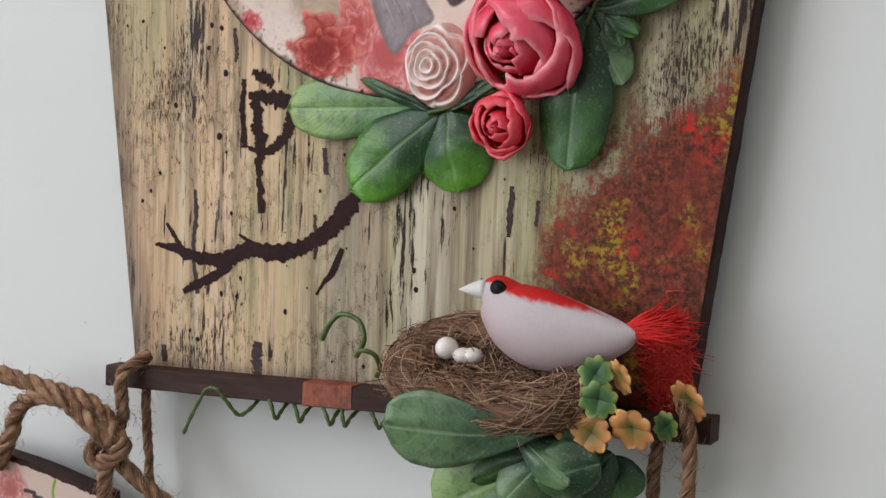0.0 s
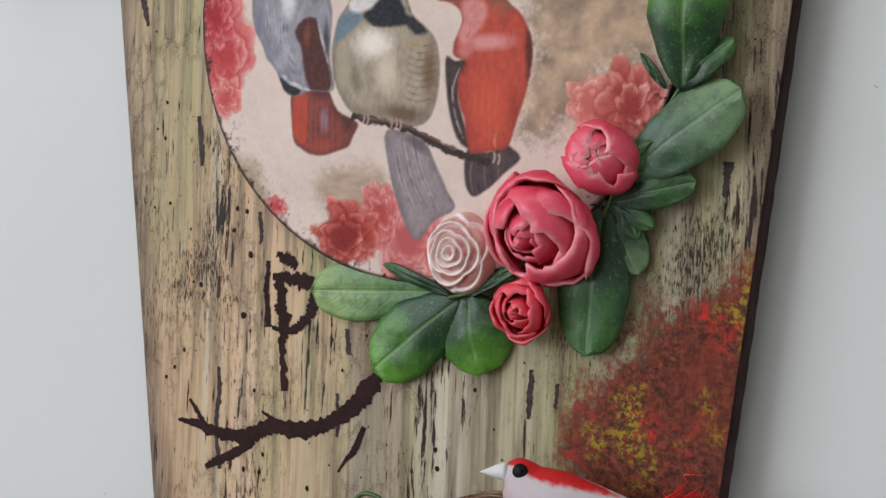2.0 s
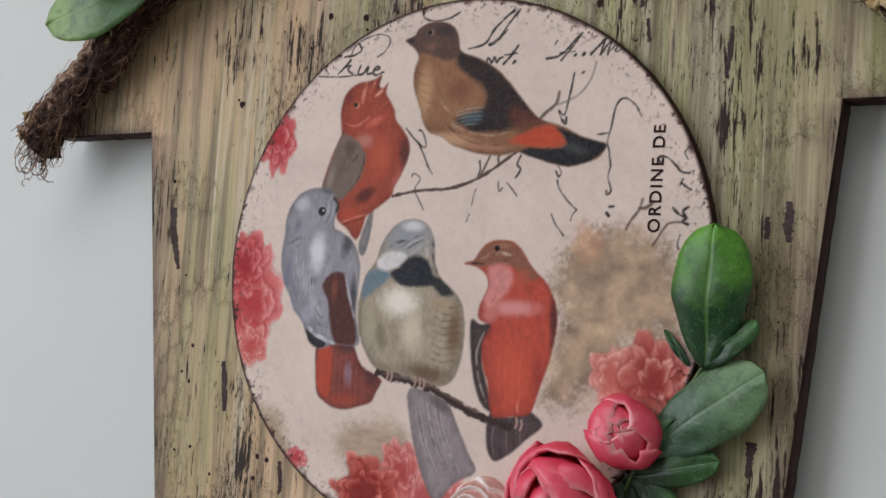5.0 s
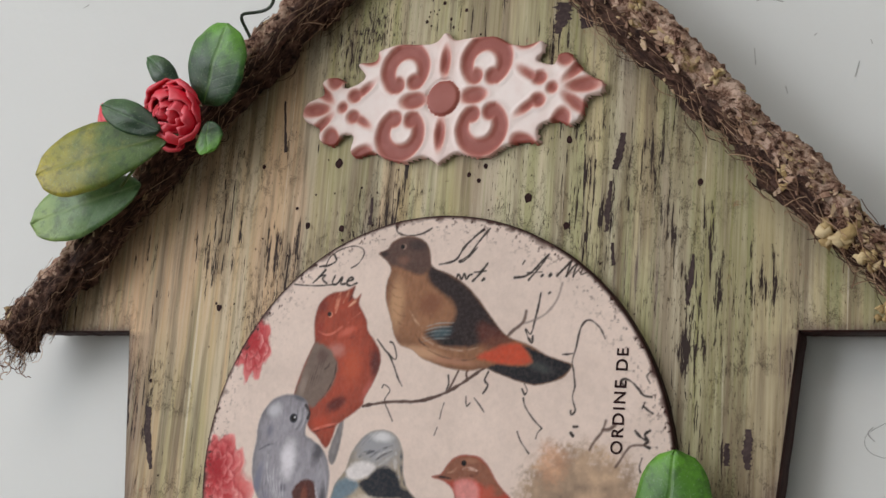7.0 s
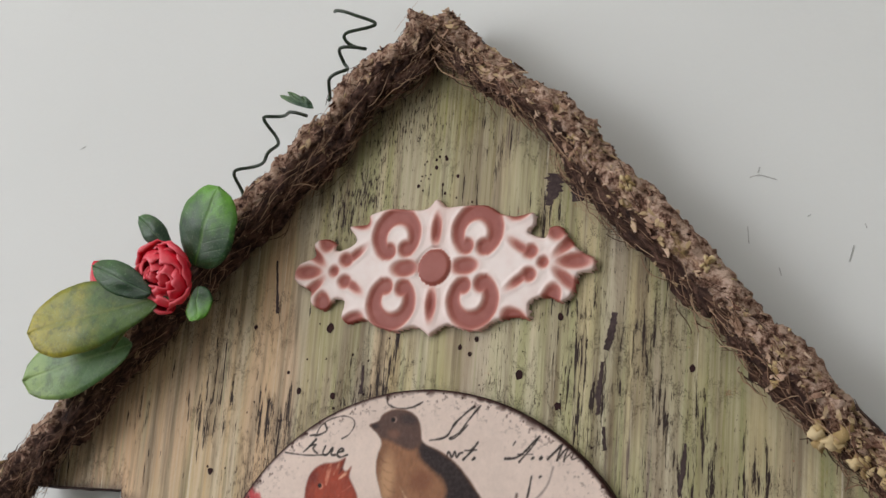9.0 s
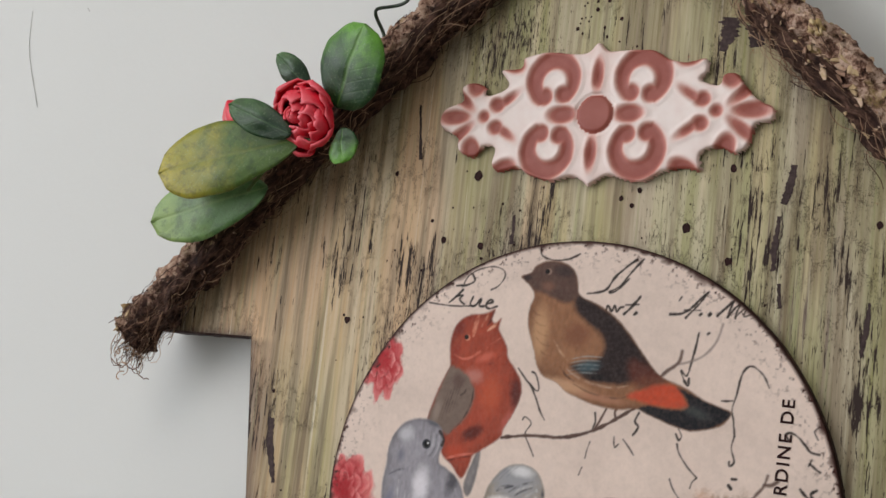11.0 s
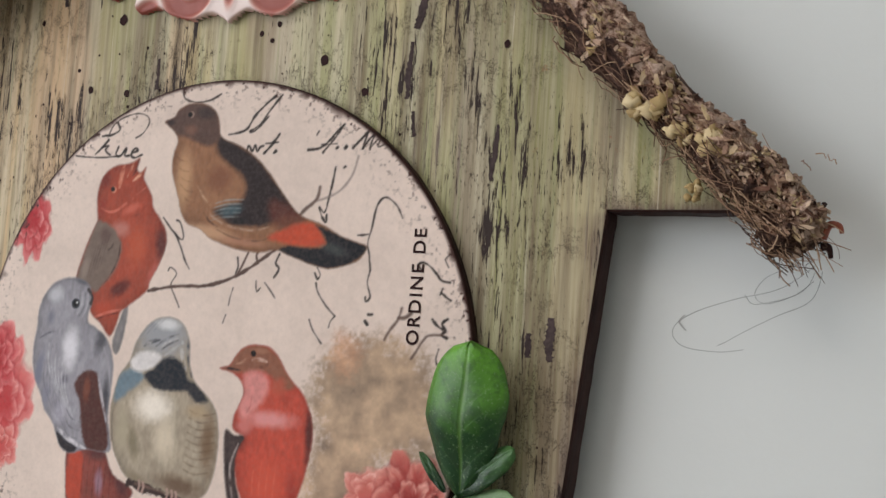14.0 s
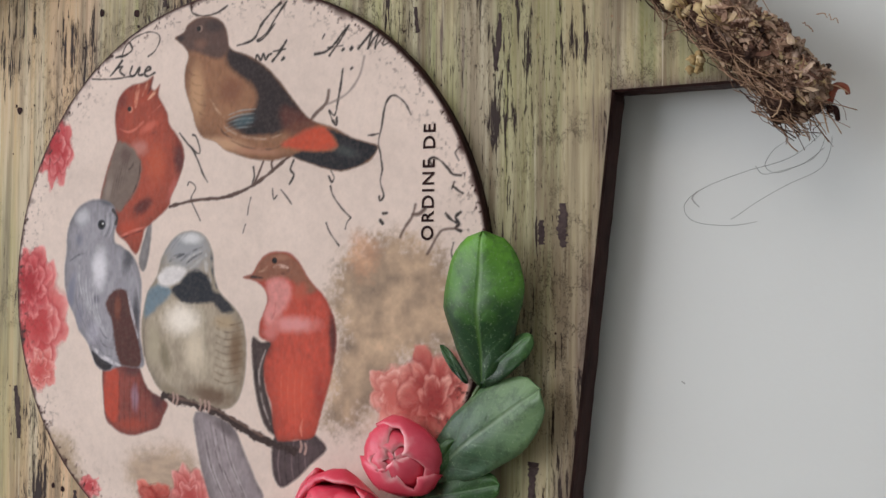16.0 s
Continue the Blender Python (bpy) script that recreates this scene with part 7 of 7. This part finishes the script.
# ---- leaves, clovers and tendrils at the rail ----
low = thing("leaf_spray", "large grey-green artificial leaves hanging below the nest", "artificial leaves")
for px, ys, w, bulge, mat, fat, cup, tw in (
        ([(65.5, -209.2), (23.1, -211.5)], (27, 31), 21.5, 2.5, LEAFG, 1.9, 0.08, 0.15), ([(71.4, -212.6), (33.8, -235.5)], (18, 21), 27.0, 2.0, LEAFP, 1.6, 0.2, 0.0),
        ([(70.4, -211.0), (45.8, -225.4)], (21, 23), 11.0, 1.5, LEAFD, 1.2, 0.5, 0.3), ([(79.1, -214.2), (47.5, -235.3)], (17, 22), 15.0, 2.0, LEAFD, 1.3, 0.4, 0.0),
        ([(81.4, -213.8), (67.3, -231.6)], (14, 18), 17.0, 2.0, LEAFD, 1.3, 0.4, 0.2), ([(58.3, -211.0), (81.4, -211.0)], (20, 17), 11.0, 1.5, LEAFG, 1.2, 0.4, -0.2),
        ([(81.6, -214.6), (64.8, -220.4)], (22, 25), 15.0, 2.0, LEAFD, 1.1, 0.3, 0.0), ([(60.5, -211.5), (75.0, -220.4)], (24, 26), 9.0, 1.5, LEAFG, 1.2, 0.5, 0.4),
        ([(68.9, -212.0), (55.2, -229.0)], (20, 24), 13.0, 1.8, LEAFG, 1.3, 0.4, 0.2), ([(79.9, -215.4), (83.7, -226.8)], (10, 12), 15.0, 2.0, LEAFD, 1.3, 0.3, 0.2)):
    (b, t) = q2(px, *ys)
    leaf(low, b, t, w, bulge, mat, fat, cup, tw)


def clover(c, r, mat, label, tilt=(0, 0), spin=0.0, n=4):
    """A little four-petalled blossom of heart-shaped petals."""
    root = thing("clover_blossom", label, "artificial flower", "clover blossoms at the rail")
    turn = np.array(Euler((radians(tilt[0]), radians(tilt[1]), radians(spin))).to_matrix())
    for i in range(n):
        th = 2 * math.pi * i / n
        pts, tone = [], []
        for a in range(9):
            for q in np.linspace(-1, 1, 9):
                s = a / 8
                w = r * 0.62 * math.sin(math.pi * min(1, s * 0.78 + 0.03)) ** 0.8
                ln = r * s * (1 - 0.16 * math.exp(-(q / 0.22) ** 2) * s**3)
                z = 0.22 * r * math.sin(s * 2.6) * (1 - 0.5 * q * q) + 0.12 * r * s * q * q
                x, y = ln, w * q
                pts.append((x * math.cos(th) - y * math.sin(th), x * math.sin(th) + y * math.cos(th), z))
                tone.append(s * 0.85 + 0.15 * abs(q))
        m = len(pts)
        pts = np.array(pts + [(x, y, z - 0.25) for x, y, z in pts])
        top = [(a * 9 + k, a * 9 + k + 1, (a + 1) * 9 + k + 1, (a + 1) * 9 + k) for a in range(8) for k in range(8)]
        fs = top + [tuple(m + v for v in f[::-1]) for f in top] + [(8 * 9 + k, 8 * 9 + k + 1, m + 8 * 9 + k + 1, m + 8 * 9 + k) for k in range(8)]
        fs += [(a * 9, (a + 1) * 9, m + (a + 1) * 9, m + a * 9) for a in range(8)] + [(a * 9 + 8, (a + 1) * 9 + 8, m + (a + 1) * 9 + 8, m + a * 9 + 8) for a in range(8)]
        mesh_object("petal", at_all(pts @ turn.T + np.asarray(c)).tolist(), fs, mat, root, attrs={"tone": ("FLOAT", tone * 2)})
    return root


for px, y, r, mat, lab, tilt, spin in (
        ([(78.3, -207.5)], 21, 5.3, CLOVER_O, "orange and green clover blossom at the rail", (0, 0), 20), ([(88.8, -204.7)], 20, 5.8, CLOVER_O, "yellow-green clover blossom with brown edges", (10, -20), 50),
        ([(69.5, -205.7)], 19, 5.2, CLOVER_O, "peach and green clover blossom turned sideways", (0, 50), 10), ([(80.2, -198.5)], 22, 4.8, CLOVER_G, "dark green clover blossom beside the nest", (10, 10), 40),
        ([(78.3, -192.5)], 20, 4.4, CLOVER_G, "dark green clover blossom below the toy bird", (-10, 20), 15), ([(85, -192.4)], 19, 4.6, CLOVER_O, "olive clover blossom with yellow edges", (0, -40), 30),
        ([(99.8, -197.9)], 10, 5.6, CLOVER_O, "olive clover blossom tied to the twine", (0, -35), 45), ([(66.9, -200)], 18, 3.6, CLOVER_G, "small green clover blossom against the nest", (20, 30), 0),
        ([(94.7, -205.1)], 12, 3.8, CLOVER_G, "grey-green clover bud at the rail end", (0, -20), 0)):
    clover((*px[0], y), r, mat, lab, tilt, spin)

coil = [(-62.4, -232.1, 10), (-57.3, -223.6, 11), (-52.7, -216.7, 11), (-48.6, -216.2, 11), (-45.6, -219.8, 10), (-42.6, -223.7, 8), (-40.2, -221.7, 5), (-40.3, -218.9, -1), (-31.8, -218.3, 7), (-28.9, -222.7, 8), (-29.0, -221.1, 5), (-29.7, -218.8, -1), (-22.2, -219.1, 7), (-20.0, -222.4, 8), (-20.1, -220.1, 5), (-19.3, -217.3, -1), (-12.1, -217.8, 7), (-9.1, -221.5, 8), (-9.4, -219.3, 5), (-9.9, -216.6, -1), (-5.8, -217.5, 7), (-4.0, -221.1, 8), (-3.9, -219.0, 5), (-2.4, -216.2, -1), (4.7, -216.8, 7), (7.5, -219.9, 8), (7.7, -217.9, 5), (5.8, -216.5, -1)]
v, f = tube(at_all(smooth_line(coil, 420)), (0.62 + 0.1 * np.sin(np.arange(420) * 0.7)) * MM, 7)
tagged(mesh_object("vine_tendril", v, f, VINE), "green coiled wire tendril wound round the wooden rail", "tendril", "wire tendrils")
curl = [(u, v, y) for (u, v), y in zip([(-12, -196.5), (-8.2, -191.3), (-3.5, -187.7), (2.3, -189), (4.9, -193.8), (2, -199), (5, -196.7), (8.8, -197.4), (9.7, -201.3), (7.5, -204.5)], (9, 11, 12, 12, 13, 12, 15, 14, 12, 10))]
v, f = tube(at_all(smooth_line(curl, 90)), 0.75 * MM, 8)
tagged(mesh_object("vine_tendril", v, f, VINE), "green curled tendril standing beside the nest", "tendril", "wire tendrils")


# ---- jute twine ----
def twine(parent, pts, r, seed, name="strand_rope", label=""):
    """Three twisted yarns with loose hairs."""
    rng = random.Random(seed)
    length = sum(math.dist(a, b) for a, b in zip(pts[:-1], pts[1:]))
    n = max(30, int(length * 1.6))
    p = smooth_line(pts, n)
    tan = np.gradient(p, axis=0)
    tan /= np.linalg.norm(tan, axis=1, keepdims=True)
    side = unit(np.cross(tan[0], (0.2, 0.1, 1)))
    run = np.concatenate([[0], np.cumsum(np.linalg.norm(np.diff(p, axis=0), axis=1))])
    frames = []
    for i in range(n):
        side = unit(side - tan[i] * (side @ tan[i]))
        frames.append((side, np.cross(tan[i], side)))
    b = Build()
    for k in range(3):
        line = []
        for i in range(n):
            a = run[i] / (r * 7.5) * 2 * math.pi + k * 2 * math.pi / 3
            line.append(p[i] + (frames[i][0] * math.cos(a) + frames[i][1] * math.sin(a)) * r * 0.52)
        v, f = tube(at_all(line), (r * 0.52 * (1 + 0.22 * fbm(np.arange(n) * 0.4, k, seed))) * MM, 8)
        b.add(v, f, attr=(0.42 + 0.45 * fbm(np.arange(len(v)) // 8 * 0.12, np.arange(len(v)) % 8 * 0.9 + 13 * k, float(seed))).tolist())
    rope = b.make(name, JUTE, parent, label)
    h = Build()
    # loose yarns lying along the rope
    for _ in range(int(length * 2.2)):
        i0, m, a0 = rng.randrange(n - 6), rng.randrange(4, 14), rng.uniform(0, 6.3)
        line = []
        for i in range(i0, min(n, i0 + m)):
            a = a0 + run[i] / (r * 7.5) * 2 * math.pi
            line.append(p[i] + (frames[i][0] * math.cos(a) + frames[i][1] * math.sin(a)) * r * (0.98 + 0.1 * math.sin(i * 0.9 + a0)))
        v, f = tube(at_all(line), 0.10 * MM, 4)
        h.add(v, f, attr=[rng.uniform(0.0, 1)] * len(v))
    for _ in range(int(length * 1.5)):
        i = rng.randrange(n)
        dirn = unit([rng.gauss(0, 1), rng.gauss(0, 1), rng.gauss(0, 0.7)])
        ln = rng.uniform(1.5, 5)
        line = [p[i] + dirn * r * 0.8, p[i] + dirn * (r + ln * 0.5) + tan[i] * rng.uniform(-1, 1) * 1.5, p[i] + dirn * (r + ln * 0.8) + tan[i] * rng.uniform(-1, 1) * 3]
        v, f = tube(at_all(smooth_line(line, 5)), 0.06 * MM, 3)
        h.add(v, f, attr=[rng.uniform(0.3, 1)] * len(v))
    tagged(h.make("stray_hair", JUTE, rope, "fine stray jute hairs"), kind="stuff")
    return rope


bow = thing("twine_bow", "light brown jute twine tied in a bow round the rail end", "twine bow")
twine(bow, q2([(-81.7, -210.5), (-86.4, -216.2), (-88, -223.8), (-87.7, -231.1), (-90.3, -238)], 4, 11, 10, 10, 12), 2.2, 1, "loop")
twine(bow, q2([(-85.4, -237.3), (-90.2, -229.8), (-99.9, -225.7), (-114.8, -224.7), (-130.2, -223.8), (-143.5, -224.2), (-151.7, -232.2)], 15, 15, 15, 14, 13, 12, 10), 2.9, 2, "loop")
twine(bow, q2([(-146.4, -257), (-138.3, -245.8), (-131.6, -234.1), (-119.9, -227.6), (-104.8, -226.4), (-92.6, -232.9), (-86.6, -238.4)], 8, 10, 12, 16, 18, 18, 16), 2.9, 3, "loop")
twine(bow, q2([(-91.4, -236.4), (-93, -241.3), (-88.9, -243.8), (-82.5, -240.9), (-82.1, -237.1), (-86.6, -235.3)], 15, 18, 19, 18, 15, 14), 2.6, 4, "knot")
twine(bow, q2([(-88.4, -241.9), (-92, -249.9), (-94.8, -261.7)], 15, 13, 10), 2.5, 5, "tail")
twine(bow, q2([(-86, -241.5), (-80, -247.9), (-66, -257.2)], 15, 13, 10), 2.6, 6, "tail")
cord = thing("jute_twine", "brown jute cord hanging from the wooden rail", "cord", "hanging cords")
twine(cord, q2([(-89.1, -219.9), (-89.0, -234.9), (-87.9, -248), (-87.2, -263.1)], -2.5, -3, -3, -3), 1.5, 7, "cord")
cord = thing("jute_twine", "jute cord looped over the rail end beside the clovers", "cord", "hanging cords")
twine(cord, q2([(95.8, -198.5), (98.4, -201), (100.1, -207.3), (100.1, -216), (99.8, -227.8)], 6, 10, 10, 9, 8), 1.9, 8, "cord")
cord = thing("jute_twine", "jute cord hanging behind the rail end", "cord", "hanging cords")
twine(cord, q2([(88.4, -208.9), (88.5, -214.9), (88.3, -220.9), (88.2, -231.6)], -1, 1, 2, 2), 1.8, 9, "cord")


# ---- the small sign below ----
sign = thing("hanging_sign", "small printed wooden sign with a dark rim, hung on the twine", "sign")


def small_sign():
    top = [(-187, -252.2), (-158.1, -252.3), (-130.9, -254.2), (-115.2, -256.4), (-97.6, -259.2)]
    out = [(u, v) for u, v in smooth_line(top, 30)] + [(top[-1][0] + 4, top[-1][1] - 70), (top[0][0] - 4, top[0][1] - 80)]
    o = np.array(out)
    c = o.mean(0)
    n = len(o)
    vs = []
    for k, y in ((0.0, 6.0), (0.0, 0.0)):
        vs += [(u, v, y) for u, v in o]
    b = Build()
    b.add(at_all(vs), [tuple(range(n)), tuple(range(2 * n - 1, n - 1, -1))] + [(i, i + n, (i + 1) % n + n, (i + 1) % n) for i in range(n)])
    b.make("sign_board", EDGE, sign, "dark brown wooden rim", smooth=False)
    g = 60
    us, vs2 = np.linspace(o[:, 0].min(), o[:, 0].max(), g * 6), np.linspace(o[:, 1].min(), o[:, 1].max(), g * 5)
    U, V = np.meshgrid(us, vs2)
    d = sdf(U, V, o)
    num = -np.ones(U.shape, int)
    keep = d < -2.0 + 0.35 * fbm(U / 1.5, V / 1.5)
    num[keep] = np.arange(keep.sum())
    q = np.stack([num[:-1, :-1], num[:-1, 1:], num[1:, 1:], num[1:, :-1]], -1).reshape(-1, 4)
    q = q[(q >= 0).all(1)]
    p = Painter(U[keep], V[keep], rgb(206, 184, 172))
    cu, cv = [(-137.6, -261.3)][0]
    p.bloom((cu - 4, cv - 4), 9.0, 1.0, 0.5, rgb(176, 100, 94), rgb(206, 146, 138), rgb(224, 186, 178), 31)
    p.bloom((cu + 8, cv - 12), 9.0, 1.0, 1.5, rgb(160, 112, 104), rgb(196, 152, 142), rgb(220, 192, 182), 32)
    p.stroke(rgb(120, 170, 50), [(-120.9, -258.4), (-121.9, -262.8), (-120.9, -266.2)], 1.2)
    p.stroke(rgb(70, 60, 58), [(-134.9, -264.4), (-130.3, -264.4)], 1.4)
    p.stroke(rgb(70, 60, 58), [(-130.9, -265.7), (-126.9, -265.7)], 1.2)
    mesh_object("sign_face", at_all(np.column_stack([U[keep], V[keep], np.full(keep.sum(), 6.15)])).tolist(), q.tolist(), SIGNPRINT, sign, "worn pinkish print with rose shapes",
                attrs={"paint": ("FLOAT_COLOR", np.column_stack([np.clip(p.c, 0.01, 0.9), np.ones(keep.sum())]))})


small_sign()

# ---- scuffs on the wall ----
WALLOB = bpy.data.objects["wall_north"]
sc = Build()
for i, line in enumerate(([(99.4, 100.5, 2), (102.8, 100.9, 3), (107.6, 99.1, 1.5)], [(102.4, 103.4, 2), (101.8, 101.7, 3)], [(108.8, 73.2, 2), (109.5, 70.8, 3)], [(132.6, 84.8, 2), (133.1, 83.4, 3)],
                          [(-174, 132.1, 3), (-171.1, 133.2, 4)], [(129.6, 78.7, 1.5), (128.4, 74.1, 2)], [(116.6, 87.7, 2), (117.5, 88.3, 2)], [(-265.9, 128.5, 3), (-264.1, 111.3, 2), (-254, 87, 4)], [(-233.9, 127.8, 3), (-232.3, 126.3, 4)],
                          [(130.8, -69.8, 2), (131.7, -70.4, 3)], [(134.9, -24.1, 2), (133.5, -25.8, 3), (135.3, -28, 2)], [(-125.6, -207.2, 2), (-124.5, -207.8, 2)], [(99.3, 85.8, 1.5), (99.8, 80.6, 2)])):
    ragged(sc, px_width(line, 0.12), i * 2.9 + 70, y=-11.85, rag=0.6)
tagged(sc.make("scuff_marks", SCUFF, WALLOB, "faint grey scuff marks", smooth=False), kind="stuff")
